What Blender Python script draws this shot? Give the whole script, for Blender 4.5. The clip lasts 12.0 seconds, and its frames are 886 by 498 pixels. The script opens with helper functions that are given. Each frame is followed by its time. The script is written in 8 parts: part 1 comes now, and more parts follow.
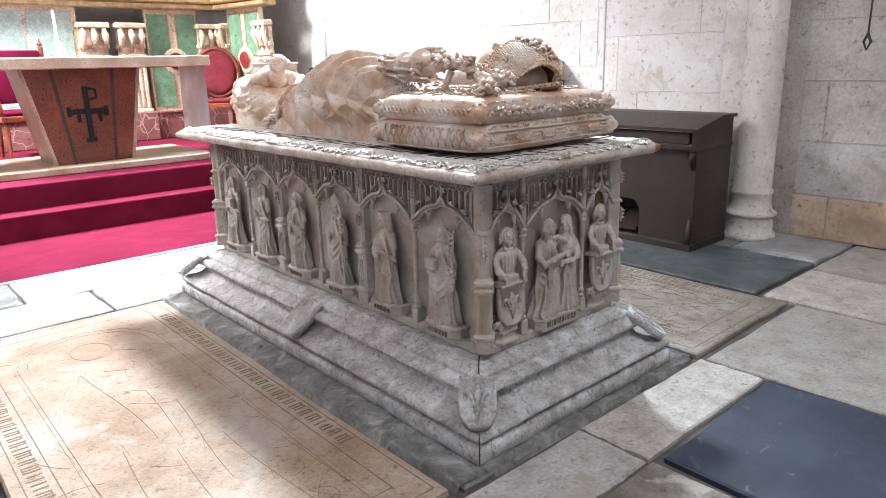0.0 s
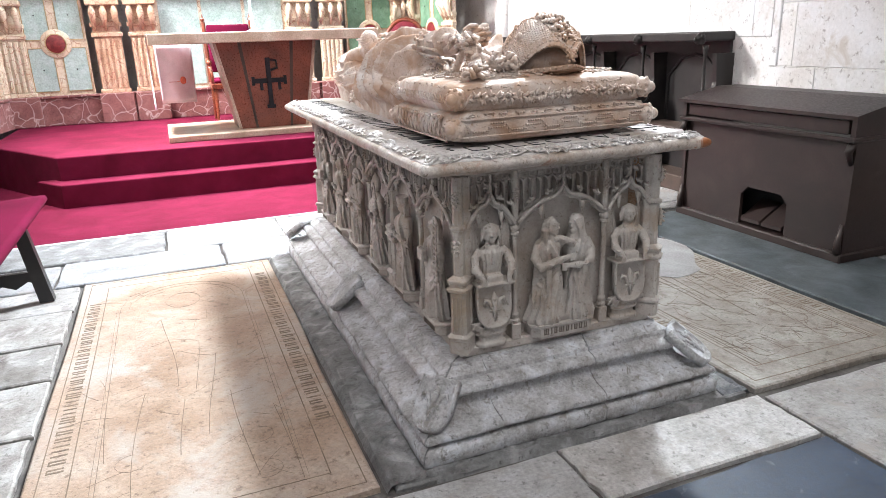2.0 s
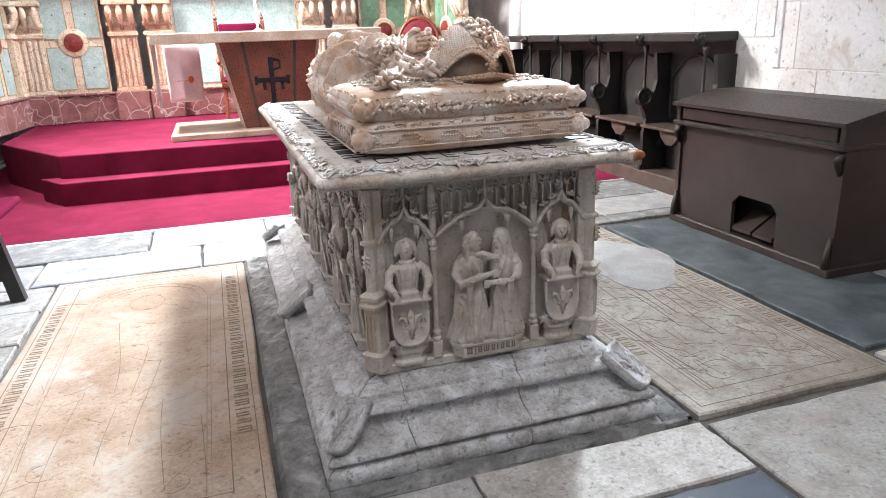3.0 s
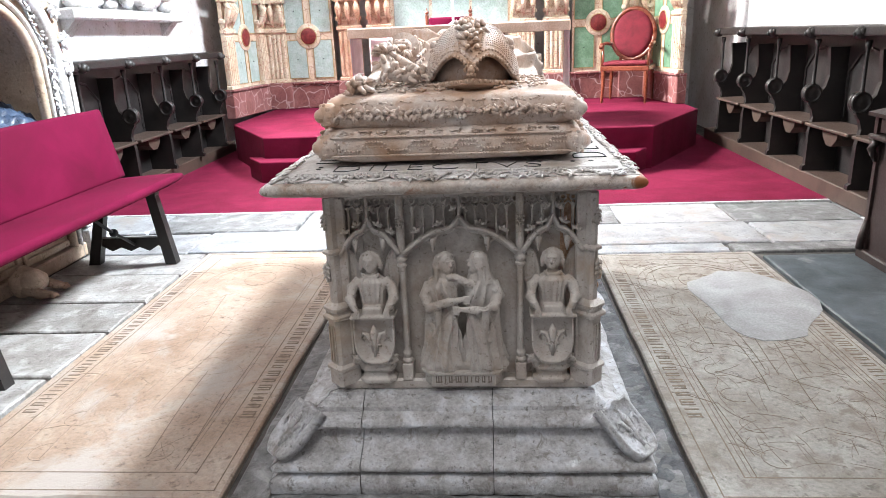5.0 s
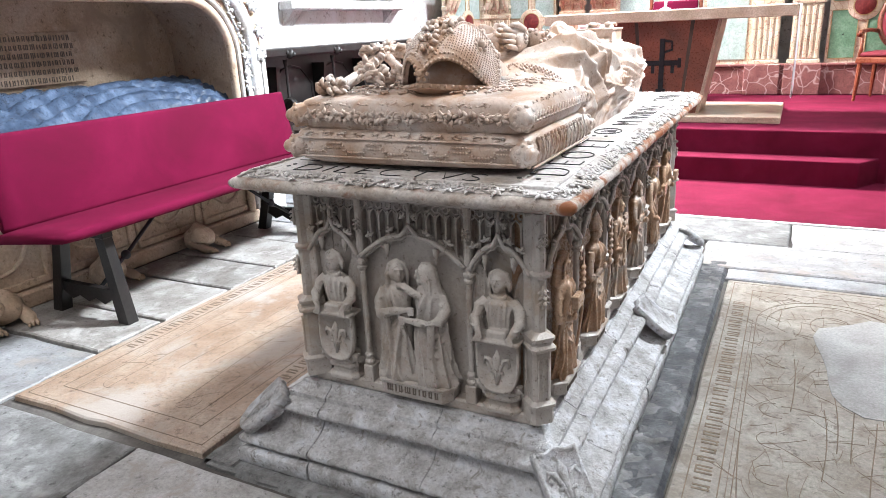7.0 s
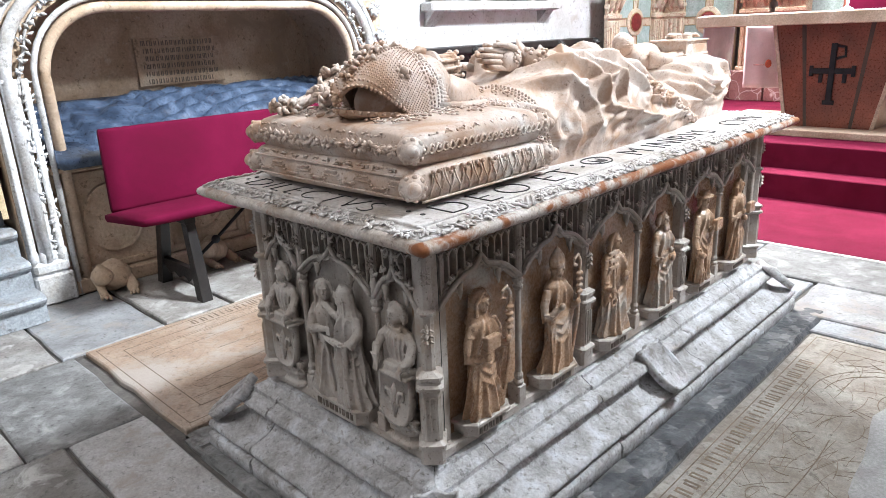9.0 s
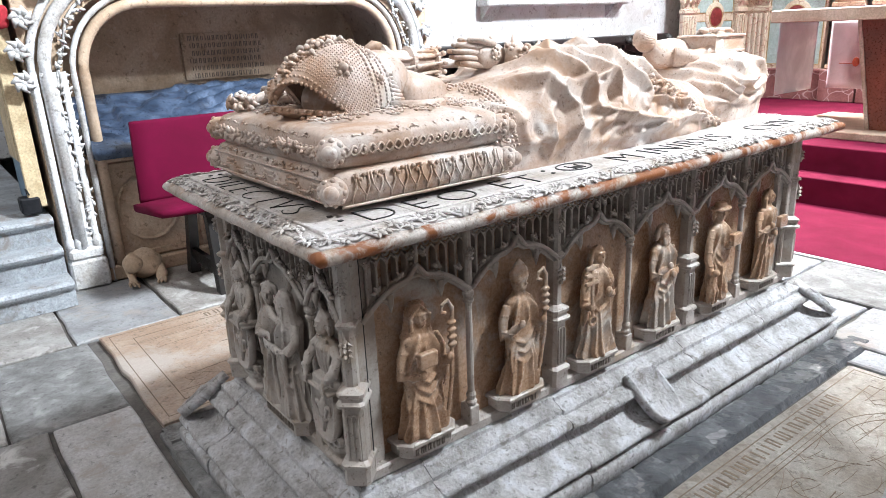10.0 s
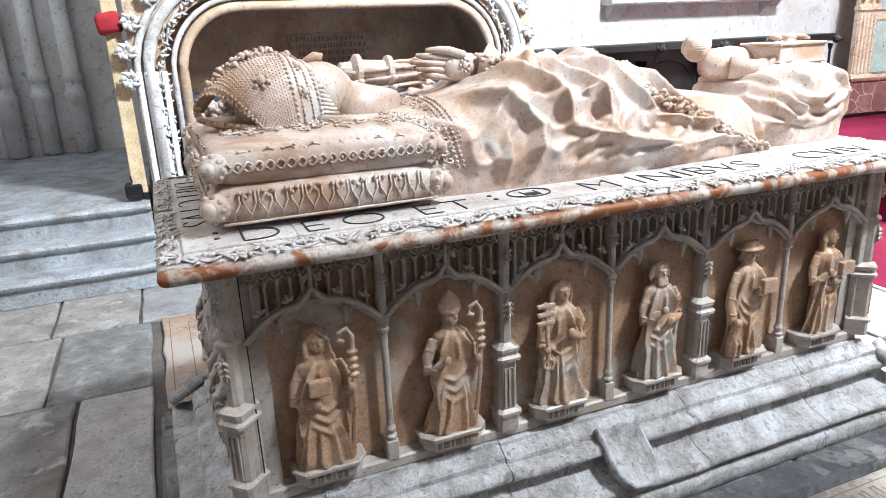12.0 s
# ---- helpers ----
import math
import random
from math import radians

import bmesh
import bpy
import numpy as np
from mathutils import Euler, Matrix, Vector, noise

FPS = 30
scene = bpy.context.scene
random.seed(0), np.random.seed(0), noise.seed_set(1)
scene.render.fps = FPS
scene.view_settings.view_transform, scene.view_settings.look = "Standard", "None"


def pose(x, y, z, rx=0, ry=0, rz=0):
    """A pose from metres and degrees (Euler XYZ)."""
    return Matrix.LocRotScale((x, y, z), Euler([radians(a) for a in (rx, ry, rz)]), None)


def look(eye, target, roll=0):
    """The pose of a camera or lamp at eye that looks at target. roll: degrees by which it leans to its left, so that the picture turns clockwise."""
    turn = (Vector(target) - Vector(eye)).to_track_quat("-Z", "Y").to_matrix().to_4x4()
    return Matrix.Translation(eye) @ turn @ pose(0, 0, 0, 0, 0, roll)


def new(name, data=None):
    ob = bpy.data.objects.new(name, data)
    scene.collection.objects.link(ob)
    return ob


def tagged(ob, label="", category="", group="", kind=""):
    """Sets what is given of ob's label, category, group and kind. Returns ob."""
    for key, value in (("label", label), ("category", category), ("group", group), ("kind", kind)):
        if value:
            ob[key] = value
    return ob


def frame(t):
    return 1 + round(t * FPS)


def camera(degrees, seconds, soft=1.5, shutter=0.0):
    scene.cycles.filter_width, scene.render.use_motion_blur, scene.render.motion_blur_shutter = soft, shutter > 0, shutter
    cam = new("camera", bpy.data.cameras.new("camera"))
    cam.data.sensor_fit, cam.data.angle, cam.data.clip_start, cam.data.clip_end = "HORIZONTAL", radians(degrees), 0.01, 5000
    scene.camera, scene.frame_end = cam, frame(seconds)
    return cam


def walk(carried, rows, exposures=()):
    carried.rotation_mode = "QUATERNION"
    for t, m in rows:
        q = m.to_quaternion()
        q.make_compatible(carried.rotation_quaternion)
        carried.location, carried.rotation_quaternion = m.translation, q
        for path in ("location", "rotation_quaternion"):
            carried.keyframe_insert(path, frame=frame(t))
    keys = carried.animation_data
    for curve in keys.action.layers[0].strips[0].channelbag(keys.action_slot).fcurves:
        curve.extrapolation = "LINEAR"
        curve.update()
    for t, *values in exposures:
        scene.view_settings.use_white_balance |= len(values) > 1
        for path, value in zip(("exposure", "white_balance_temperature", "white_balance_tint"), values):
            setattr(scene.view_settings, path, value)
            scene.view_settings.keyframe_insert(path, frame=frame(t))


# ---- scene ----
cam = camera(66.1, 12.0, 0.8)
PATH = [
    (0, (-0.046, 0.047, 1.259), (1.223, 1.5, 0.732), -1.5),
    (0.5, (0.127, -0.018, 1.238), (1.346, 1.468, 0.687), -1.6),
    (1, (0.302, -0.092, 1.255), (1.399, 1.473, 0.664), -1.7),
    (1.5, (0.495, -0.2, 1.276), (1.338, 1.512, 0.677), -2.0),
    (2, (0.716, -0.282, 1.284), (1.406, 1.498, 0.687), -2.0),
    (2.5, (0.932, -0.319, 1.297), (1.589, 1.472, 0.696), -2.0),
    (2.7, (1.003, -0.326, 1.302), (1.641, 1.472, 0.7), -2.0),
    (4.3, (1.664, -0.32, 1.302), (1.786, 1.583, 0.698), -2.3),
    (4.5, (1.735, -0.304, 1.308), (1.792, 1.602, 0.705), -2.2),
    (5, (1.971, -0.259, 1.304), (1.829, 1.643, 0.702), -2.4),
    (5.5, (2.176, -0.192, 1.287), (1.824, 1.68, 0.68), -2.5),
    (6, (2.369, -0.093, 1.283), (1.866, 1.741, 0.664), -2.5),
    (6.5, (2.562, -0.001, 1.309), (1.919, 1.787, 0.686), -2.5),
    (7, (2.79, 0.051, 1.319), (1.918, 1.742, 0.702), -2.6),
    (7.2, (2.861, 0.084, 1.322), (1.938, 1.748, 0.704), -2.5),
    (8.8, (3.325, 0.483, 1.364), (2.035, 1.883, 0.751), -2.4),
    (9, (3.393, 0.548, 1.372), (2.048, 1.895, 0.759), -2.5),
    (9.5, (3.493, 0.74, 1.345), (2.071, 2.006, 0.734), -2.5),
    (10, (3.558, 0.92, 1.351), (2.042, 2.072, 0.738), -2.5),
    (10.5, (3.638, 1.077, 1.361), (2.035, 2.102, 0.747), -2.4),
    (11, (3.729, 1.269, 1.359), (2.081, 2.227, 0.755), -2.4),
    (11.5, (3.767, 1.401, 1.351), (2.071, 2.273, 0.75), -2.4),
    (12, (3.768, 1.55, 1.362), (2.0, 2.264, 0.76), -2.5),
]
walk(cam, [(t, look(eye, target, roll)) for t, eye, target, roll in PATH],
     [(0, -0.02), (4.5, 0.0), (7.0, 0.0), (9.0, -0.3), (10.5, -0.3), (12.0, -0.4)])

# ---- light ----
world = bpy.data.worlds.new("world")
scene.world = world
world.use_nodes = True
sky = world.node_tree.nodes.new("ShaderNodeTexSky")
sky.sky_type, sky.sun_disc = "NISHITA", False
sky.sun_elevation, sky.sun_rotation = radians(50), radians(60)
world.node_tree.links.new(sky.outputs[0], world.node_tree.nodes["Background"].inputs[0])
world.node_tree.nodes["Background"].inputs[1].default_value = 0.1


def area_lamp(name, eye, target, wide, high, watts, colour, spread=180.0):
    lamp = bpy.data.lights.new(name, "AREA")
    lamp.shape, lamp.size, lamp.size_y, lamp.energy, lamp.color = "RECTANGLE", wide, high, watts, colour
    lamp.spread = radians(spread)
    ob = new(name, lamp)
    ob.matrix_world = look(eye, target)
    return ob


# the tall windows in the east and west walls, the door passage
area_lamp("east_window_light", (5.60, 5.7, 7.2), (0.3, 3.2, 0.0), 1.2, 1.3, 1200, (0.88, 0.95, 1.0), 100)
area_lamp("apse_window_light", (-1.38, 7.6, 4.8), (2.0, 6.9, 0.5), 0.95, 2.0, 600, (1.0, 0.98, 0.95), 75)
# added fill lamp high over the south end; the wall there has no opening
area_lamp("nave_light", (1.7, -1.6, 6.4), (1.85, 1.6, 0.0), 4.4, 2.6, 220, (1.0, 0.985, 0.96))
area_lamp("passage_light", (-2.6, -0.3, 3.0), (-2.8, 0.9, 0.9), 1.0, 1.0, 19, (0.82, 0.93, 1.0))

# ---- materials ----
MATS = {}


def ramp(nt, fac, stops):
    n = nt.nodes.new("ShaderNodeValToRGB")
    e = n.color_ramp.elements
    while len(e) < len(stops):
        e.new(0.5)
    for k, (p, c) in zip(e, stops):
        k.position, k.color = p, (*c, 1)
    nt.links.new(fac, n.inputs[0])
    return n.outputs[0]


def tex(nt, scale, detail=6.0, rough=0.6, vec=None, distort=0.0):
    n = nt.nodes.new("ShaderNodeTexNoise")
    n.inputs["Scale"].default_value, n.inputs["Detail"].default_value = scale, detail
    n.inputs["Roughness"].default_value, n.inputs["Distortion"].default_value = rough, distort
    if vec is not None:
        nt.links.new(vec, n.inputs["Vector"])
    return n.outputs[0]


def mix(nt, fac, a, b, mode="MIX"):
    n = nt.nodes.new("ShaderNodeMix")
    n.data_type, n.blend_type = "RGBA", mode
    for sock, v in ((n.inputs[0], fac), (n.inputs[6], a), (n.inputs[7], b)):
        if isinstance(v, (int, float)):
            sock.default_value = v
        elif isinstance(v, tuple):
            sock.default_value = (*v, 1)
        else:
            nt.links.new(v, sock)
    return n.outputs[2]


def material(name, base, dark, light=None, scale=6.0, grain=60.0, rough=0.7, bump=0.3, metal=0.0, vary=0.0,
             stain=None, stain_scale=2.0, stain_at=0.58, veins=None, vein_scale=6.0, sheen=0.0, dist=0.004, coat=0.0, sss=0.0, pits=0.0, fleck=0.75, spec=0.5):
    """A surface with large clouding, fine grain, stains, veins and relief, in object-independent metres."""
    cool = lambda c: c and (c[0] * 0.925, c[1] * 0.99, min(1, c[2] * 1.115))
    base, dark, light, stain, veins = cool(base), cool(dark), cool(light), cool(stain), cool(veins)
    m = bpy.data.materials.new(name)
    m.use_nodes = True
    nt = m.node_tree
    b = nt.nodes["Principled BSDF"]
    geo = nt.nodes.new("ShaderNodeNewGeometry")
    pos = geo.outputs["Position"]
    info = nt.nodes.new("ShaderNodeObjectInfo")
    big = tex(nt, scale, 5, 0.6, pos, 0.4)
    fine = tex(nt, grain, 6, 0.7, pos)
    light = light or tuple(min(1, c * 1.25) for c in base)
    col = ramp(nt, big, [(0.3, dark), (0.5, base), (0.7, light)])
    col = mix(nt, fleck, col, ramp(nt, fine, [(0.32, (0.30, 0.30, 0.30)), (0.68, (0.68, 0.68, 0.68))]), "OVERLAY")
    if pits:
        sp = tex(nt, pits, 4, 0.75, pos)
        col = mix(nt, ramp(nt, sp, [(0.57, (0, 0, 0)), (0.67, (0.85, 0.85, 0.85))]), col, tuple(c * 0.55 for c in dark))
        col = mix(nt, ramp(nt, tex(nt, pits * 0.7, 4, 0.7, pos, 0.3), [(0.60, (0, 0, 0)), (0.72, (0.6, 0.6, 0.6))]), col, light)
    if vary:
        col = mix(nt, 1.0, col, ramp(nt, info.outputs["Random"], [(0.0, (1 - vary,) * 3), (0.5, (1, 0.99, 0.97)), (1.0, (1 - 0.5 * vary, 1 - 0.45 * vary, 1 - 0.4 * vary))]), "MULTIPLY")
    if stain:
        s = tex(nt, stain_scale, 8, 0.65, pos, 0.6)
        col = mix(nt, ramp(nt, s, [(stain_at - 0.05, (0, 0, 0)), (stain_at + 0.06, (1, 1, 1))]), col, stain)
    if veins:
        warp = nt.nodes.new("ShaderNodeVectorMath")
        warp.operation = "ADD"
        nn = nt.nodes.new("ShaderNodeTexNoise")
        nn.inputs["Scale"].default_value = vein_scale * 0.8
        nt.links.new(pos, nn.inputs["Vector"])
        sc = nt.nodes.new("ShaderNodeVectorMath")
        sc.operation = "SCALE"
        sc.inputs["Scale"].default_value = 1.2 / vein_scale
        nt.links.new(nn.outputs[1], sc.inputs[0])
        nt.links.new(pos, warp.inputs[0])
        nt.links.new(sc.outputs[0], warp.inputs[1])
        v = nt.nodes.new("ShaderNodeTexVoronoi")
        v.feature = "DISTANCE_TO_EDGE"
        v.inputs["Scale"].default_value = vein_scale
        nt.links.new(warp.outputs[0], v.inputs["Vector"])
        f = ramp(nt, v.outputs[0], [(0.0, (1, 1, 1)), (0.035, (0, 0, 0))])
        col = mix(nt, f, col, veins)
    nt.links.new(col, b.inputs["Base Color"])
    b.inputs["Roughness"].default_value = rough
    r = ramp(nt, fine, [(0.3, (max(0, rough - 0.12),) * 3), (0.7, (min(1, rough + 0.12),) * 3)])
    nt.links.new(r, b.inputs["Roughness"])
    b.inputs["Metallic"].default_value = metal
    b.inputs["Specular IOR Level"].default_value = spec
    if sheen:
        b.inputs["Sheen Weight"].default_value = sheen
        b.inputs["Sheen Tint"].default_value = (*light, 1)
    if coat:
        b.inputs["Coat Weight"].default_value = coat
        b.inputs["Coat Roughness"].default_value = 0.3
    if sss:
        b.inputs["Subsurface Weight"].default_value = sss
        b.inputs["Subsurface Radius"].default_value = (0.012, 0.006, 0.003)
        b.inputs["Subsurface Scale"].default_value = 0.5
    if bump:
        bp = nt.nodes.new("ShaderNodeBump")
        bp.inputs["Strength"].default_value, bp.inputs["Distance"].default_value = bump, dist
        h = mix(nt, 0.5, mix(nt, 0.6, big, tex(nt, grain * 0.4, 5, 0.7, pos)), fine)
        nt.links.new(h, bp.inputs["Height"])
        nt.links.new(bp.outputs[0], b.inputs["Normal"])
    MATS[name] = m
    return m


ALABASTER = material("carved_alabaster", (0.43, 0.365, 0.30), (0.31, 0.24, 0.18), (0.53, 0.47, 0.40), 7, 120, 0.36, 0.45, stain=(0.35, 0.26, 0.18), stain_scale=3.0, stain_at=0.60, pits=60, fleck=0.35)
BROWNALAB = material("brown_translucent_alabaster", (0.44, 0.265, 0.155), (0.28, 0.150, 0.078), (0.50, 0.36, 0.25), 5, 120, 0.28, 0.3, stain=(0.46, 0.385, 0.31), stain_scale=4.0, stain_at=0.58, pits=60, fleck=0.3)
EFFIGY = material("effigy_alabaster", (0.57, 0.425, 0.325), (0.39, 0.245, 0.155), (0.64, 0.56, 0.48), 8, 130, 0.42, 0.5, stain=(0.45, 0.275, 0.17), stain_scale=5, stain_at=0.565, pits=70, fleck=0.35)
PLINTH = material("worn_limestone", (0.50, 0.465, 0.425), (0.31, 0.28, 0.245), (0.70, 0.675, 0.64), 11, 90, 0.7, 1.2, stain=(0.28, 0.245, 0.205), stain_scale=26, stain_at=0.60, dist=0.012, pits=38, fleck=0.7)
SLAB = material("slab_stone", (0.56, 0.495, 0.43), (0.40, 0.325, 0.25), (0.66, 0.60, 0.54), 7, 90, 0.5, 0.5, pits=40)
RIM = material("rust_stained_rim", (0.48, 0.40, 0.325), (0.33, 0.24, 0.17), (0.58, 0.51, 0.44), 8, 90, 0.5, 0.7, stain=(0.30, 0.14, 0.075), stain_scale=11, stain_at=0.60, pits=40)
RUSTRIM = material("iron_rust_stained_rim", (0.50, 0.42, 0.345), (0.36, 0.24, 0.15), (0.60, 0.53, 0.46), 8, 90, 0.5, 0.7, stain=(0.25, 0.075, 0.018), stain_scale=12, stain_at=0.50, pits=40)
INK = material("black_inlay", (0.035, 0.032, 0.03), (0.02, 0.02, 0.02), None, 30, 150, 0.7, 0.2)
LETTER = material("dirty_letter_relief", (0.19, 0.15, 0.115), (0.12, 0.09, 0.07), None, 30, 150, 0.8, 0.2)
GROUT = material("dark_joint_earth", (0.11, 0.095, 0.08), (0.06, 0.05, 0.045), None, 9, 80, 0.95, 0.6)
FLAG = material("paving_stone", (0.38, 0.365, 0.345), (0.23, 0.215, 0.20), (0.49, 0.475, 0.455), 6, 70, 0.42, 0.7, vary=0.5, stain=(0.31, 0.265, 0.22), stain_scale=4.2, stain_at=0.58, pits=30, dist=0.006)
CREAMFLAG = material("worn_cream_paving", (0.50, 0.455, 0.40), (0.34, 0.30, 0.255), (0.61, 0.57, 0.52), 7, 70, 0.5, 1.1, vary=0.35, stain=(0.35, 0.30, 0.25), stain_scale=9, stain_at=0.585, pits=30, dist=0.008)
WORNFLAG = material("worn_brown_grey_paving", (0.31, 0.275, 0.235), (0.18, 0.15, 0.125), (0.43, 0.40, 0.36), 6, 70, 0.45, 0.9, vary=0.45, stain=(0.45, 0.41, 0.36), stain_scale=7, stain_at=0.59, pits=30, dist=0.008)
DARKBED = material("dark_east_mortar", (0.085, 0.085, 0.085), (0.04, 0.04, 0.04), (0.16, 0.155, 0.15), 9, 70, 0.45, 1.0, stain=(0.26, 0.25, 0.235), stain_scale=11, stain_at=0.62, pits=30, dist=0.01)
DARKFLAG = material("dark_grey_paving", (0.20, 0.19, 0.175), (0.11, 0.10, 0.09), (0.32, 0.305, 0.285), 9, 70, 0.45, 1.0, vary=0.3, stain=(0.36, 0.335, 0.305), stain_scale=9, stain_at=0.60, pits=30, dist=0.009)
BROWNSLAB = material("worn_brown_grave_slab", (0.37, 0.255, 0.175), (0.27, 0.17, 0.108), (0.44, 0.345, 0.265), 3.0, 80, 0.36, 0.9, stain=(0.42, 0.35, 0.285), stain_scale=2.2, stain_at=0.55, pits=26, dist=0.006)
PALESLAB = material("pale_grave_slab", (0.30, 0.255, 0.205), (0.20, 0.16, 0.12), (0.38, 0.34, 0.285), 4.5, 80, 0.5, 0.8, stain=(0.20, 0.16, 0.12), stain_scale=14, stain_at=0.58, pits=26, dist=0.006)
CARVED = material("worn_engraved_line", (0.20, 0.145, 0.10), (0.13, 0.09, 0.06), None, 20, 90, 0.8, 0.3)
BLUESLAB = material("blue_black_slab", (0.024, 0.038, 0.062), (0.013, 0.021, 0.038), (0.040, 0.058, 0.088), 4, 60, 0.5, 0.5, stain=(0.13, 0.15, 0.18), stain_scale=13, stain_at=0.66)
CEMENT = material("smooth_grey_mortar", (0.31, 0.29, 0.265), (0.24, 0.22, 0.20), (0.37, 0.35, 0.325), 5, 90, 0.6, 0.5)
LEDGER = material("dark_green_ledger", (0.075, 0.085, 0.085), (0.04, 0.045, 0.045), (0.13, 0.14, 0.14), 6, 60, 0.4, 0.3, stain=(0.25, 0.24, 0.22), stain_scale=5, stain_at=0.66)
PLASTER = material("limewashed_stone", (0.66, 0.61, 0.55), (0.54, 0.48, 0.42), (0.75, 0.715, 0.67), 2.2, 45, 0.85, 0.5, vary=0.08, stain=(0.50, 0.43, 0.36), stain_scale=4, stain_at=0.64, pits=18, fleck=0.4)
DULLPLASTER = material("dull_stained_limewash", (0.50, 0.45, 0.40), (0.38, 0.33, 0.285), (0.60, 0.56, 0.51), 2.0, 45, 0.85, 0.7, vary=0.12, stain=(0.36, 0.29, 0.235), stain_scale=3.2, stain_at=0.60, pits=18, fleck=0.5)
WARMSTONE = material("warm_niche_stone", (0.52, 0.37, 0.245), (0.38, 0.25, 0.15), (0.60, 0.47, 0.35), 2.6, 60, 0.75, 0.4, stain=(0.36, 0.25, 0.165), stain_scale=2.4, stain_at=0.58, pits=20, fleck=0.5)
STEPSTONE = material("worn_blue_grey_step", (0.33, 0.335, 0.325), (0.21, 0.205, 0.195), (0.44, 0.445, 0.44), 5, 80, 0.6, 0.8, stain=(0.23, 0.20, 0.17), stain_scale=6, stain_at=0.58, pits=26, dist=0.007)
WHITESTONE = material("white_carved_stone", (0.55, 0.515, 0.465), (0.42, 0.37, 0.31), (0.65, 0.62, 0.585), 7, 80, 0.7, 0.6, pits=26)
CARPET = material("crimson_carpet", (0.128, 0.007, 0.025), (0.098, 0.005, 0.018), (0.162, 0.011, 0.034), 3, 300, 0.95, 0.8, sheen=0.03, dist=0.003, spec=0.1)
VELVET = material("magenta_red_velvet", (0.112, 0.003, 0.022), (0.088, 0.003, 0.017), (0.138, 0.005, 0.028), 2, 300, 0.9, 0.5, dist=0.002, spec=0.1)
DARKVELVET = material("dark_red_velvet", (0.16, 0.01, 0.02), (0.11, 0.006, 0.012), None, 8, 400, 0.9, 0.3, sheen=0.3, dist=0.002)
BLACKWOOD = material("black_brown_oak", (0.013, 0.010, 0.009), (0.007, 0.006, 0.006), (0.028, 0.022, 0.019), 5, 90, 0.45, 0.4)
ORGANWOOD = material("dark_walnut", (0.022, 0.011, 0.009), (0.012, 0.007, 0.006), (0.036, 0.021, 0.017), 3, 70, 0.45, 0.3, stain=(0.05, 0.034, 0.028), stain_scale=2.5, stain_at=0.66)
SEATWOOD = material("worn_oak_seat", (0.055, 0.033, 0.023), (0.03, 0.019, 0.014), None, 6, 80, 0.5, 0.4)
ALTARWOOD = material("red_brown_mahogany", (0.19, 0.042, 0.018), (0.11, 0.024, 0.011), (0.26, 0.065, 0.03), 3, 60, 0.32, 0.2, coat=0.2)
TABLEWOOD = material("light_oak", (0.45, 0.31, 0.21), (0.34, 0.22, 0.14), (0.54, 0.40, 0.29), 4, 70, 0.4, 0.25)
LINEN = material("white_linen", (0.78, 0.75, 0.73), (0.70, 0.66, 0.65), None, 4, 300, 0.9, 0.3)
CREAM = material("cream_veined_marble", (0.70, 0.55, 0.38), (0.62, 0.44, 0.28), (0.76, 0.64, 0.48), 5, 60, 0.4, 0.1, veins=(0.42, 0.20, 0.12), vein_scale=9)
ROSE = material("rose_cream_marble", (0.62, 0.38, 0.24), (0.52, 0.29, 0.17), (0.70, 0.48, 0.33), 6, 60, 0.4, 0.1, veins=(0.36, 0.13, 0.08), vein_scale=9)
REDMARBLE = material("dull_red_marble", (0.26, 0.10, 0.085), (0.19, 0.07, 0.06), (0.33, 0.15, 0.13), 6, 60, 0.35, 0.1, veins=(0.55, 0.40, 0.35), vein_scale=5)
GREEN = material("green_painted_panel", (0.16, 0.29, 0.17), (0.11, 0.22, 0.12), (0.24, 0.37, 0.24), 9, 60, 0.5, 0.15, vary=0.2)
PALEGREEN = material("pale_green_panel", (0.42, 0.50, 0.43), (0.33, 0.42, 0.35), (0.52, 0.58, 0.52), 9, 60, 0.5, 0.15)
PORPHYRY = material("dark_red_medallion", (0.20, 0.02, 0.02), (0.11, 0.012, 0.012), (0.28, 0.04, 0.035), 30, 90, 0.4, 0.2)
GILT = material("dull_gilt", (0.52, 0.36, 0.17), (0.36, 0.23, 0.1), None, 12, 80, 0.4, 0.3, metal=0.5)
IRON = material("black_iron", (0.02, 0.02, 0.022), (0.012, 0.012, 0.013), None, 12, 80, 0.5, 0.3, metal=0.6)
SLATE = material("blue_black_carved_slate", (0.042, 0.060, 0.092), (0.02, 0.028, 0.045), (0.10, 0.13, 0.18), 9, 70, 0.34, 0.6, pits=24)
# near-black for open joints, and painted as the shade within the harmonium
SHADEBLACK = material("shade_and_joint_black", (0.012, 0.012, 0.014), (0.006, 0.006, 0.007), None, 9, 60, 0.9, 0.2)
BLUEPAINT = material("faded_blue_paint", (0.16, 0.23, 0.28), (0.10, 0.15, 0.19), None, 8, 80, 0.6, 0.3)
CREAMPAINT = material("yellowed_cream_paint", (0.56, 0.42, 0.24), (0.42, 0.29, 0.15), None, 8, 80, 0.6, 0.3)
REDCLOTH = material("red_cloth", (0.40, 0.02, 0.03), (0.3, 0.015, 0.02), None, 10, 300, 0.9, 0.3)
PAPER = material("pink_white_banner", (0.74, 0.55, 0.52), (0.66, 0.46, 0.44), None, 3, 200, 0.8, 0.15)
BANNERRED = material("orange_red_print", (0.55, 0.10, 0.05), (0.45, 0.07, 0.03), None, 30, 100, 0.8, 0.1)


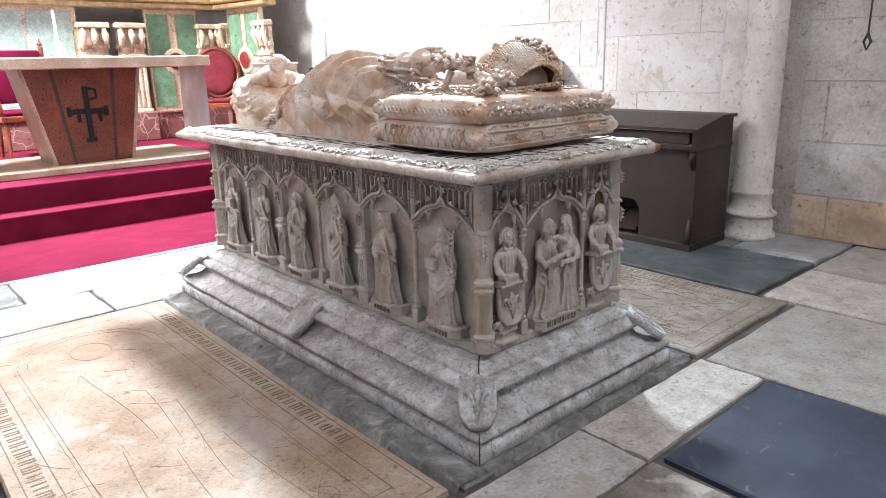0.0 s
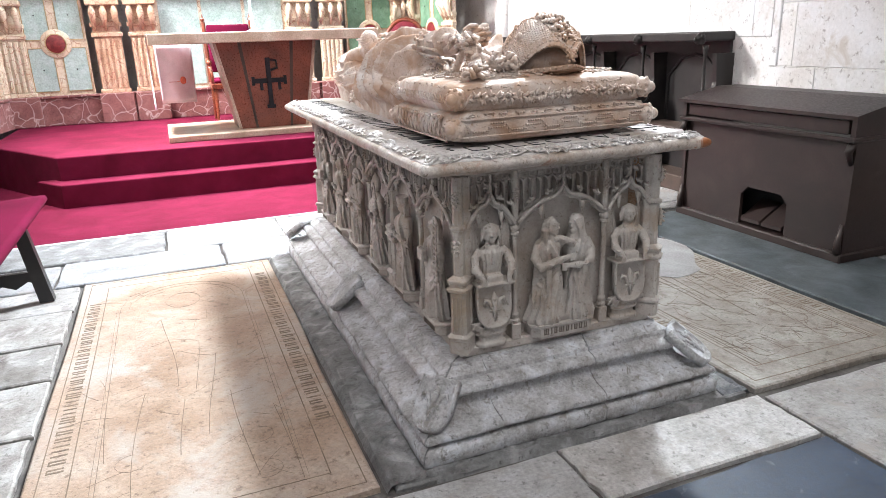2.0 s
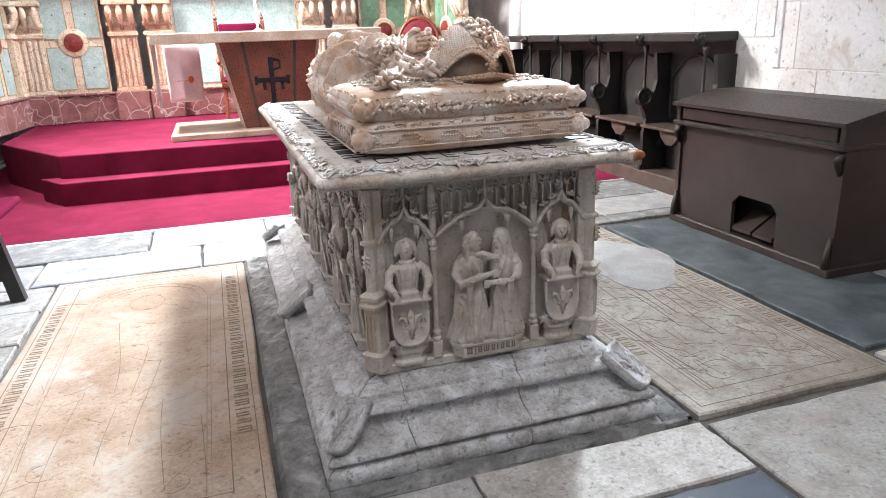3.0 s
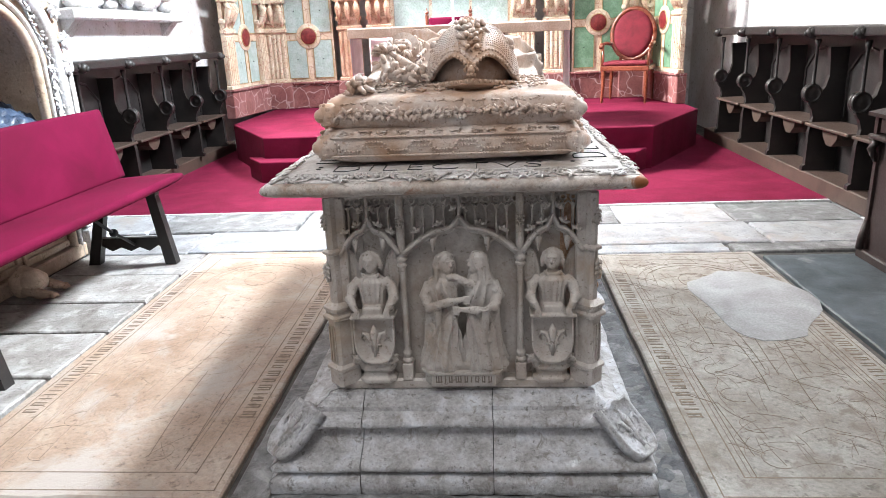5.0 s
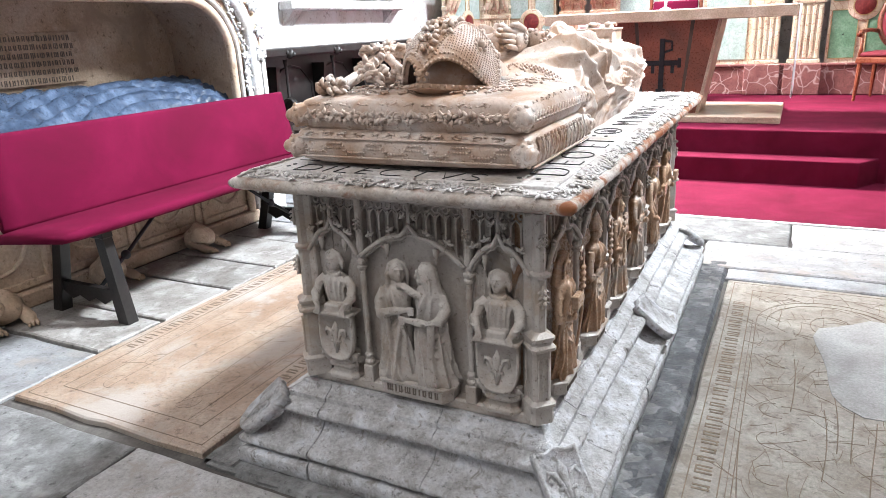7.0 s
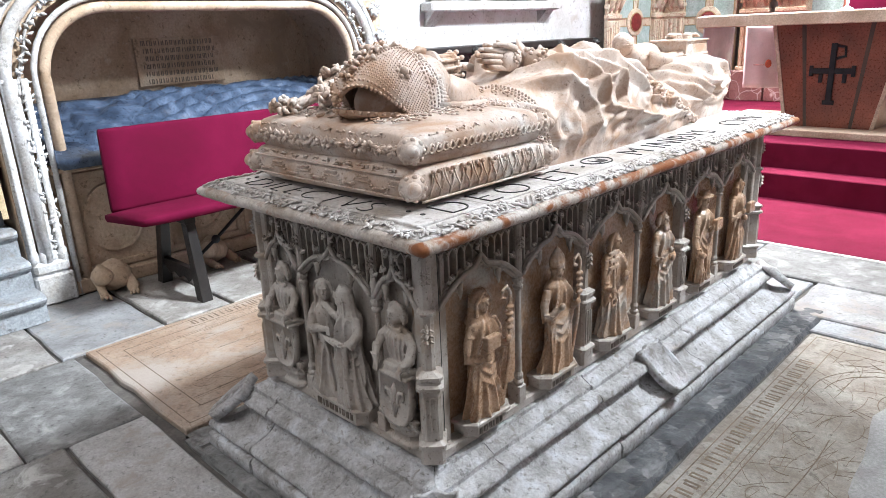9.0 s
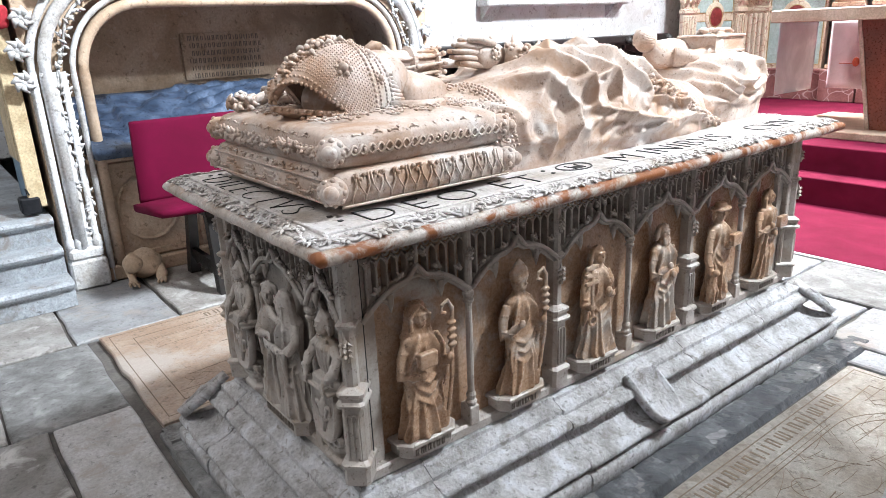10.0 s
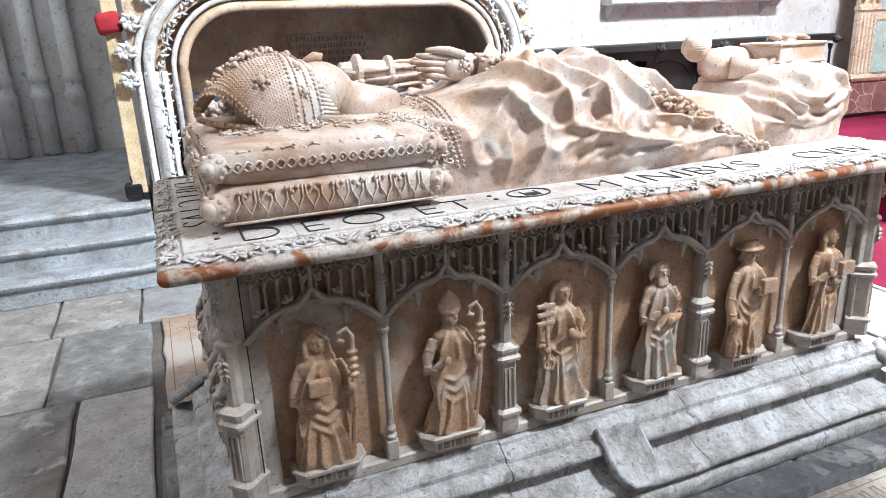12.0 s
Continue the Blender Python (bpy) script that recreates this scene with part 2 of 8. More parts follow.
# ---- builders ----
def empty(name, at, label, category, group="", rz=0.0):
    ob = new(name)
    ob.empty_display_size = 0.05
    ob.matrix_world = pose(*at, 0, 0, rz)
    return tagged(ob, label, category, group)


def mesh_of(bm, name, mat, smooth=False):
    me = bpy.data.meshes.new(name)
    bmesh.ops.recalc_face_normals(bm, faces=bm.faces)
    bm.to_mesh(me)
    bm.free()
    me.materials.append(mat)
    if smooth:
        me.shade_smooth()
    return me


def part(name, bm, mat, parent=None, label="", at=None, smooth=False):
    """One mesh object under a thing or a part; at: a matrix in the parent's space."""
    ob = new(name, bm if isinstance(bm, bpy.types.Mesh) else mesh_of(bm, name, mat, smooth))
    ob.parent = parent
    if at is not None:
        ob.matrix_local = at
    return tagged(ob, label)


def solo(name, bm, mat, label, category, group="", kind="", smooth=False, at=None):
    ob = part(name, bm, mat, None, "", at, smooth)
    return tagged(ob, label, category, group, kind)


def B():
    return bmesh.new()


def box(bm, x0, x1, y0, y1, z0, z1, bev=0.0, seg=1):
    vs = [bm.verts.new((x, y, z)) for x in (x0, x1) for y in (y0, y1) for z in (z0, z1)]
    fs = [bm.faces.new([vs[i] for i in q]) for q in ((0, 1, 3, 2), (4, 6, 7, 5), (0, 4, 5, 1), (2, 3, 7, 6), (0, 2, 6, 4), (1, 5, 7, 3))]
    if bev:
        es = list({e for f in fs for e in f.edges})
        bmesh.ops.bevel(bm, geom=es, offset=bev, segments=seg, profile=0.5, affect="EDGES")
    return bm


def loft(bm, rings, cap=True, closed=True):
    rows = [[bm.verts.new(p) for p in r] for r in rings]
    n = len(rows[0])
    for a, b in zip(rows, rows[1:]):
        for i in range(n if closed else n - 1):
            j = (i + 1) % n
            bm.faces.new((a[i], a[j], b[j], b[i]))
    if cap and closed:
        bm.faces.new(rows[0][::-1])
        bm.faces.new(rows[-1])
    return bm


def ring(c, rx, ry, n=12, ang=0.0):
    return [(c[0] + rx * math.cos(2 * math.pi * i / n + ang), c[1] + ry * math.sin(2 * math.pi * i / n + ang), c[2]) for i in range(n)]


def lathe(bm, profile, n=14, c=(0, 0)):
    return loft(bm, [ring((c[0], c[1], z), max(r, 1e-4), max(r, 1e-4), n) for r, z in profile])


def tube(bm, pts, r, n=6):
    pts = [Vector(p) for p in pts]
    rings = []
    up = Vector((0.13, 0.31, 0.94))
    for i, p in enumerate(pts):
        d = (pts[min(i + 1, len(pts) - 1)] - pts[max(i - 1, 0)]).normalized()
        if abs(d.dot(up)) > 0.95:
            up = Vector((0.95, 0.2, 0.1))
        s = d.cross(up).normalized()
        u = s.cross(d).normalized()
        rr = r[i] if isinstance(r, (list, tuple)) else r
        rings.append([p + rr * (math.cos(2 * math.pi * k / n) * s + math.sin(2 * math.pi * k / n) * u) for k in range(n)])
    return loft(bm, rings)


def ball(bm, c, r, seg=10, rot=None):
    r = (r, r, r) if isinstance(r, (int, float)) else r
    c = Vector(c)
    m = max(3, seg * 2 // 3)
    rows = []
    for j in range(1, m):
        a = math.pi * j / m
        rows.append([bm.verts.new((c.x + r[0] * math.sin(a) * math.cos(2 * math.pi * i / seg), c.y + r[1] * math.sin(a) * math.sin(2 * math.pi * i / seg), c.z + r[2] * math.cos(a))) for i in range(seg)])
    top, low = bm.verts.new((c.x, c.y, c.z + r[2])), bm.verts.new((c.x, c.y, c.z - r[2]))
    for i in range(seg):
        k = (i + 1) % seg
        bm.faces.new((top, rows[0][i], rows[0][k]))
        bm.faces.new((low, rows[-1][k], rows[-1][i]))
        for a, b in zip(rows, rows[1:]):
            bm.faces.new((a[i], b[i], b[k], a[k]))
    return bm


def plate(bm, outline, y0, y1):
    """A flat shape in x and z, thick from y0 to y1."""
    return loft(bm, [[(x, y0, z) for x, z in outline], [(x, y1, z) for x, z in outline]])


def arc(cx, cz, r, a0, a1, n=8, y=0.0):
    return [(cx + r * math.cos(radians(a0 + (a1 - a0) * i / n)), y, cz + r * math.sin(radians(a0 + (a1 - a0) * i / n))) for i in range(n + 1)]


def wobble(bm, amount, scale=9.0):
    for v in bm.verts:
        v.co += Vector(noise.noise_vector(v.co * scale)) * amount
    return bm


# ---- the room ----
X0, X1, Y0, Y1, TOP = -1.42, 4.78, -2.9, 9.75, 8.3


def wall(name, bm, mat, label="limewashed old stone wall"):
    return solo(name, bm, mat, label, "wall", kind="structure")


bm = B()
box(bm, X0 - 3.2, 5.6, Y0 - 0.4, Y1 + 0.4, -0.3, -0.02)
solo("floor", bm, GROUT, "old church floor with dark earth joints", "floor", kind="structure")
FLOOR = bpy.data.objects["floor"]
bm = B()
box(bm, X0 - 3.2, 5.9, Y0 - 0.4, Y1 + 0.4, TOP, TOP + 0.3)
solo("ceiling", bm, PLASTER, "pale plain stone vault", "ceiling", kind="structure")

# east wall with its high window, set forward beside the organ
bm = B()
for a in ((X1, X1 + 0.5, 2.16, 4.7, 0, TOP), (X1, X1 + 0.5, 6.6, Y1, 0, TOP), (X1, X1 + 0.5, 4.7, 6.6, 0, 5.55), (X1, X1 + 0.5, 4.7, 6.6, 8.0, TOP)):
    box(bm, *a)
wall("wall_east", bm, PLASTER)
bm = B()
box(bm, 4.98, 5.5, Y0, 2.16, 0, TOP)
wall("wall_east_bay", bm, DULLPLASTER, "dull stained old stone wall")
# west wall: recess over the stalls, niche front, passage
bm = B()
for a in ((4.12, 7.1, 0, TOP), (8.1, Y1, 0, TOP), (7.1, 8.1, 0, 3.75), (7.1, 8.1, 5.85, TOP)):
    box(bm, X0 - 0.4, X0, *a)
wall("wall_west", bm, PLASTER)
bm = B()
box(bm, X0 - 0.4, X1 + 0.5, Y1, Y1 + 0.4, 0, TOP)
wall("wall_north", bm, PLASTER)
bm = B()
box(bm, X0 - 3.2, 5.5, Y0 - 0.4, Y0, 0, TOP)
wall("wall_south", bm, PLASTER)
bm = B()
box(bm, -0.95, -0.72, Y0, -0.55, 0, TOP)
wall("wall_west_nave", bm, PLASTER)
bm = B()
box(bm, -4.6, -4.3, Y0, 4.12, 0, TOP)
box(bm, -4.3, -1.61, 1.72, 2.0, 0, TOP)
wall("wall_passage", bm, PLASTER)

# engaged column and flat shafts of the east wall
bm = B()
lathe(bm, [(0.18, 0), (0.178, 0.03), (0.155, 0.05), (0.152, 0.145), (0.158, 0.16), (0.172, 0.17), (0.172, 0.185), (0.155, 0.197), (0.142, 0.215), (0.135, 0.25), (0.133, 0.315), (0.143, 0.325), (0.143, 0.34), (0.129, 0.355), (0.127, 1.0), (0.127, 2.0), (0.126, TOP)], 32, (4.74, 2.18))
wobble(bm, 0.006, 5)
solo("wall_column", bm, PLASTER, "round limewashed half column with a worn moulded base", "column", kind="structure", smooth=True)
bm = B()
box(bm, 4.70, 4.80, 2.24, 2.46, 0, TOP, 0.01)
solo("wall_shaft", bm, PLASTER, "flat limewashed stone wall shaft", "column", kind="structure")
bm = B()
box(bm, 4.765, 4.80, 3.50, 3.56, 1.0, TOP, 0.005)
solo("wall_shaft", bm, PLASTER, "thin limewashed stone wall rib", "column", kind="structure")
bm = B()
lathe(bm, [(0.07, 1.0), (0.07, 1.62), (0.095, 1.66), (0.095, 1.70), (0.075, 1.73), (0.075, TOP)], 14, (4.78, 7.75))
solo("wall_shaft", bm, PLASTER, "slender limewashed stone wall shaft with a ring", "column", kind="structure", smooth=True)

# ---- steps and carpet before the altar ----
bm = B()
box(bm, -1.28, 4.52, 4.90, 9.75, -0.01, 0.012, 0.004)
solo("carpet", bm, CARPET, "crimson carpet laid over the altar floor", "carpet", kind="structure")


bm = box(B(), -1.28, 4.52, 4.872, 4.899, -0.01, 0.010, 0.003)
solo("carpet_trim", bm, WHITESTONE, "thin pale strip along the carpet edge", "trim", kind="structure")


def prism(bm, plan, z0, z1, bev=0.0):
    loft(bm, [[(x, y, z0) for x, y in plan], [(x, y, z1) for x, y in plan]])
    if bev:
        es = [e for e in bm.edges if all(v.co.z > z1 - 1e-5 for v in e.verts)]
        bmesh.ops.bevel(bm, geom=es, offset=bev, segments=3, profile=0.5, affect="EDGES")
    return bm


bm = B()
prism(bm, [(-0.20, 6.02), (3.30, 6.02), (3.52, 6.35), (-0.42, 6.35)], 0.012, 0.21, 0.012)
solo("altar_step", bm, CARPET, "lower altar step covered in crimson carpet", "step", kind="structure")
bm = B()
prism(bm, [(-0.22, 6.24), (3.50, 6.24), (4.27, 7.52), (4.27, 9.72), (-0.95, 9.72), (-0.95, 7.45)], 0.012, 0.41, 0.014)
solo("altar_dais", bm, CARPET, "raised altar dais with canted corners, covered in crimson carpet", "dais", kind="structure")

# stall platforms
for name, x0, x1, y0, y1 in (("stall_platform_east", 4.50, 4.775, 3.7, 8.0), ("stall_platform_west", -1.415, -1.20, 4.13, 8.1)):
    bm = B()
    box(bm, x0, x1, y0, y1, 0.0, 0.13, 0.008)
    solo(name, bm, SEATWOOD, "low worn wooden platform under the choir stalls", "platform", kind="structure")

# ---- the carved tomb ----
TX0, TX1, TY0, TY1 = 1.50, 2.262, 1.612, 3.745
tomb = empty("tomb", ((TX0 + TX1) / 2, (TY0 + TY1) / 2, 0), "carved alabaster tomb chest with saints on a worn stepped plinth", "tomb")
TOMB_IN = tomb.matrix_world.inverted()


def swept(bm, rect, offs, step=0.04, jit=0.0, wear=7.0):
    """Rings round a rectangle (x0, x1, y0, y1), one for each (offset, z)."""
    x0, x1, y0, y1 = rect
    rings = []
    for o, z in offs:
        a, b, c, d = x0 - o, x1 + o, y0 - o, y1 + o
        pts = []
        for (px, py), (qx, qy) in (((a, c), (b, c)), ((b, c), (b, d)), ((b, d), (a, d)), ((a, d), (a, c))):
            n = max(1, int(math.hypot(x1 - x0 if px != qx else 0, y1 - y0 if py != qy else 0) / step))
            pts += [Vector((px + (qx - px) * i / n, py + (qy - py) * i / n, z)) for i in range(n)]
        if jit:
            pts = [p + Vector(noise.noise_vector(p * wear)) * jit + Vector(noise.noise_vector(p * wear * 4)) * jit * 0.4 for p in pts]
        rings.append(pts)
    return loft(bm, rings)


# plinth: moulded blocks, jointed along each side and mitred at the corners
PLINTH_PROFILE = [(-0.05, 0.0), (0.170, 0.0), (0.176, 0.006), (0.177, 0.046), (0.172, 0.055), (0.160, 0.060), (0.142, 0.063), (0.142, 0.069), (0.160, 0.072), (0.170, 0.079), (0.173, 0.089), (0.169, 0.099), (0.158, 0.105), (0.134, 0.109), (0.108, 0.116), (0.086, 0.127), (0.070, 0.141), (0.062, 0.156), (0.060, 0.168),
                  (0.078, 0.170), (0.092, 0.176), (0.098, 0.187), (0.094, 0.199), (0.080, 0.207), (0.060, 0.209), (0.052, 0.212), (0.050, 0.226), (0.034, 0.235), (0.012, 0.247), (0.010, 0.257), (-0.05, 0.257)]
PX0, PX1, PY0, PY1 = 1.474, 2.262, TY0, TY1


def plinth_block(side, a, b, seed):
    rnd = random.Random(seed)
    push, lift = rnd.uniform(-0.003, 0.004), rnd.uniform(-0.002, 0.002)
    lo, hi = {"s": (PX0, PX1), "n": (PX0, PX1), "e": (PY0, PY1), "w": (PY0, PY1)}[side]
    n = max(6, int((b - a) / 0.014))
    rings = []
    for i in range(n + 1):
        row = []
        for o, z in PLINTH_PROFILE:
            p0 = a - (o if a <= lo else -0.0012)
            p1 = b + (o if b >= hi else -0.0012)
            s = p0 + (p1 - p0) * i / n
            end = min(i, n - i)
            chip = 0.004 * max(0.0, noise.noise(Vector((s * 30, z * 40, seed * 3.1)))) if o > 0.09 else 0.0
            if end == 0 and a > lo and o > 0.05:
                chip += 0.004
            d = o + push - chip
            x, y = {"s": (s, PY0 - d), "n": (s, PY1 + d), "e": (PX1 + d, s), "w": (PX0 - d, s)}[side]
            v = Vector((x, y, z + (lift if z > 0.01 else 0)))
            v += Vector(noise.noise_vector(v * 9)) * 0.0028 + Vector(noise.noise_vector(v * 42)) * 0.0013
            row.append(v)
        rings.append(row)
    me = mesh_of(loft(B(), rings), "plinth_block", PLINTH, True)
    me.set_sharp_from_angle(angle=radians(50))
    part("plinth_block", me, PLINTH, tomb, "worn grey-white moulded stone block", TOMB_IN)


for side, cuts in (("s", (PX0, 1.57, 1.965, PX1)), ("e", (PY0, 1.80, 2.30, 2.93, 3.42, PY1)), ("w", (PY0, 1.95, 2.44, 3.0, 3.45, PY1)), ("n", (PX0, 1.87, PX1))):
    for i, (a, b) in enumerate(zip(cuts, cuts[1:])):
        plinth_block(side, a, b, ord(side) + 7 * i)
bm = box(B(), PX0, PX1, PY0, PY1, 0.0, 0.25)
part("plinth_core", bm, SHADEBLACK, tomb, "dark core behind the joints", TOMB_IN)


def fleur(bm, cx, cz, s, y):
    """Raised lily: three petals and a band."""
    tube(bm, [(cx, y, cz - 0.5 * s), (cx, y, cz - 0.1 * s), (cx, y, cz + 0.28 * s), (cx, y, cz + 0.52 * s)], [0.05 * s, 0.07 * s, 0.13 * s, 0.015 * s], 6)
    for k in (-1, 1):
        tube(bm, [(cx + k * 0.06 * s, y, cz - 0.36 * s), (cx + k * 0.10 * s, y, cz - 0.05 * s), (cx + k * 0.19 * s, y, cz + 0.22 * s), (cx + k * 0.32 * s, y, cz + 0.27 * s), (cx + k * 0.38 * s, y, cz + 0.10 * s), (cx + k * 0.31 * s, y, cz + 0.0 * s)],
             [0.03 * s, 0.05 * s, 0.075 * s, 0.065 * s, 0.04 * s, 0.02 * s], 6)
    tube(bm, [(cx - 0.2 * s, y, cz - 0.13 * s), (cx + 0.2 * s, y, cz - 0.13 * s)], 0.045 * s, 6)
    return bm


def shield_outline(w, h, n=6):
    pts = [(-w / 2, h * 0.46), (-w * 0.25, h * 0.43), (0, h * 0.5), (w * 0.25, h * 0.43), (w / 2, h * 0.46)]
    pts += [(w / 2 * math.cos(a) ** 0.7, -h * 0.05 - h * 0.45 * math.sin(a)) for a in [math.pi / 2 * i / n for i in range(n)]]
    pts += [(0, -h * 0.5)]
    pts += [(-w / 2 * math.cos(a) ** 0.7, -h * 0.05 - h * 0.45 * math.sin(a)) for a in [math.pi / 2 * i / n for i in range(n - 1, -1, -1)]]
    return pts


def shield_mesh(w, h, thick, name, mat, charge=True):
    bm = B()
    o = shield_outline(w, h)
    loft(bm, [[(x, 0, z) for x, z in o], [(x, -thick, z) for x, z in o], [(x * 0.9, -thick, z * 0.9) for x, z in o], [(x * 0.88, -thick + 0.004, z * 0.88) for x, z in o]])
    if charge:
        fleur(bm, 0, -0.02 * h, 0.62 * h, -thick + 0.003)
    wobble(bm, 0.0025, 25)
    return mesh_of(bm, name, mat, True)


CORNER_SHIELD = shield_mesh(0.125, 0.19, 0.035, "corner_shield", PLINTH)
for x, y, rz in ((1.372, 1.516, -45), (2.352, 1.522, 45), (2.352, 3.84, 135), (1.372, 3.84, -135)):
    part("corner_shield", CORNER_SHIELD, PLINTH, tomb, "worn corner shield carved with a lily", TOMB_IN @ pose(x, y, 0.165, -52, 0, rz))
SIDE_SHIELD = shield_mesh(0.14, 0.20, 0.035, "side_shield", PLINTH, False)
part("side_shield", SIDE_SHIELD, PLINTH, tomb, "worn leaning stone shield", TOMB_IN @ pose(2.375, 2.66, 0.165, -50, 0, 90))
part("side_shield", SIDE_SHIELD, PLINTH, tomb, "worn leaning stone shield", TOMB_IN @ pose(1.362, 2.62, 0.165, -50, 0, -90))

# chest core
bm = B()
box(bm, TX0 + 0.045, TX1 - 0.045, TY0 + 0.045, TY1 - 0.045, 0.25, 0.90)
box(bm, TX0 + 0.002, TX1 - 0.002, TY0 + 0.002, TY1 - 0.002, 0.256, 0.292, 0.006)
box(bm, TX0 + 0.012, TX1 - 0.012, TY0 + 0.012, TY1 - 0.012, 0.868, 0.90)
part("chest", bm, ALABASTER, tomb, "brown-grey alabaster chest wall", TOMB_IN)


# -- pieces of the arcade, built in x (along the face), -y (outward), z --
def fuse(bm, name, mat, voxel=0.0024, rounds=1):
    """Melts overlapping closed shapes into one carved skin."""
    bmesh.ops.recalc_face_normals(bm, faces=bm.faces)
    me = bpy.data.meshes.new("raw")
    bm.to_mesh(me)
    bm.free()
    ob = bpy.data.objects.new("raw", me)
    scene.collection.objects.link(ob)
    r = ob.modifiers.new("remesh", "REMESH")
    r.mode, r.voxel_size = "VOXEL", voxel
    s = ob.modifiers.new("smooth", "SMOOTH")
    s.factor, s.iterations = 0.5, rounds
    bpy.context.view_layer.update()
    out = bpy.data.meshes.new_from_object(ob.evaluated_get(bpy.context.evaluated_depsgraph_get()))
    bpy.data.objects.remove(ob)
    bpy.data.meshes.remove(me)
    out.name = name
    out.materials.clear()
    out.materials.append(mat)
    out.shade_smooth()
    return out


def finial_leaves(bm, x, y, z, s):
    """A little cluster of curled leaves round a spike."""
    tube(bm, [(x, y, z - 2.2 * s), (x, y, z), (x, y, z + 2.0 * s), (x, y, z + 3.0 * s)], [0.5 * s, 0.6 * s, 0.4 * s, 0.05 * s], 6)
    for dz in (-1.2, 0.0, 1.2):
        for k in (-1, 1):
            tube(bm, [(x, y, z + dz * s), (x + k * 0.7 * s, y - 0.3 * s, z + (dz + 0.5) * s), (x + k * 1.25 * s, y - 0.2 * s, z + (dz + 0.1) * s)], [0.3 * s, 0.42 * s, 0.2 * s], 5)
        tube(bm, [(x, y, z + dz * s), (x, y - 0.8 * s, z + (dz + 0.5) * s), (x, y - 1.2 * s, z + (dz + 0.1) * s)], [0.3 * s, 0.42 * s, 0.2 * s], 5)


def buttress_mesh():
    bm = B()
    steps = ((0.033, 0.054, 0.285), (0.033, 0.054, 0.331), (0.037, 0.060, 0.335), (0.037, 0.060, 0.344), (0.027, 0.048, 0.352), (0.027, 0.048, 0.496), (0.036, 0.060, 0.503), (0.036, 0.060, 0.511), (0.030, 0.052, 0.517), (0.030, 0.052, 0.526),
             (0.034, 0.057, 0.531), (0.034, 0.057, 0.539), (0.017, 0.040, 0.552), (0.017, 0.040, 0.70), (0.024, 0.048, 0.704), (0.024, 0.048, 0.712), (0.015, 0.038, 0.718), (0.015, 0.038, 0.87))
    loft(bm, [[(-w, 0.02, z), (-w, -d + 0.009, z), (-w + 0.009, -d, z), (w - 0.009, -d, z), (w, -d + 0.009, z), (w, 0.02, z)] for w, d, z in steps])
    # blind lancet on the shaft, cluster finial above it
    for x in (-0.0135, 0.0, 0.0135):
        box(bm, x - 0.0022, x + 0.0022, -0.0535, -0.045, 0.36, 0.475, 0.0008)
    for x in (-0.0068, 0.0068):
        tube(bm, arc(x, 0.473, 0.0066, 0, 180, 6, -0.050), 0.0022, 5)
    finial_leaves(bm, 0, -0.046, 0.648, 0.0125)
    finial_leaves(bm, 0, -0.042, 0.80, 0.0105)
    wobble(bm, 0.001, 40)
    return mesh_of(bm, "buttress", ALABASTER)


def colonnette_mesh():
    bm = B()
    box(bm, -0.017, 0.017, -0.044, 0.01, 0.288, 0.345, 0.003)
    lathe(bm, [(0.012, 0.343), (0.0165, 0.352), (0.0165, 0.357), (0.011, 0.363), (0.0145, 0.374), (0.0145, 0.378), (0.0098, 0.388), (0.0095, 0.652), (0.0155, 0.658), (0.0155, 0.664), (0.0105, 0.668), (0.0165, 0.677), (0.0165, 0.684), (0.0125, 0.69), (0.0125, 0.72), (0.0115, 0.87)], 12, (0, -0.028))
    finial_leaves(bm, 0, -0.038, 0.79, 0.0105)
    return mesh_of(bm, "colonnette", ALABASTER)


BUTTRESS, COLONNETTE = buttress_mesh(), colonnette_mesh()


def leaf(bm, x, y, z, s, tilt=0.0):
    """A three-lobed crocket leaf that stands off the arch."""
    for a in (20, 90, 160):
        d = Vector((math.cos(radians(a + tilt)), 0, math.sin(radians(a + tilt))))
        p = Vector((x, y, z))
        tube(bm, [p, p + d * s * 0.7 + Vector((0, -s * 0.5, 0)), p + d * s * 1.35 + Vector((0, -s * 0.25, 0))], [s * 0.3, s * 0.5, s * 0.16], 6)
    ball(bm, (x, y - s * 0.4, z + s * 0.2), s * 0.32, 6)


def ogee(w, spring, apex, n=14):
    """Half outline of an ogee arch, from the left springing to the apex."""
    pts = []
    for i in range(n + 1):
        u = i / n
        z = 0.66 * math.sin(min(1, u * 1.25) * math.pi / 2) if u < 0.8 else 0.66 + 0.34 * ((u - 0.8) / 0.2) ** 1.4
        pts.append((-w / 2 * (1 - u), spring + (apex - spring) * z))
    return pts


SPRING, APEX = 0.700, 0.808


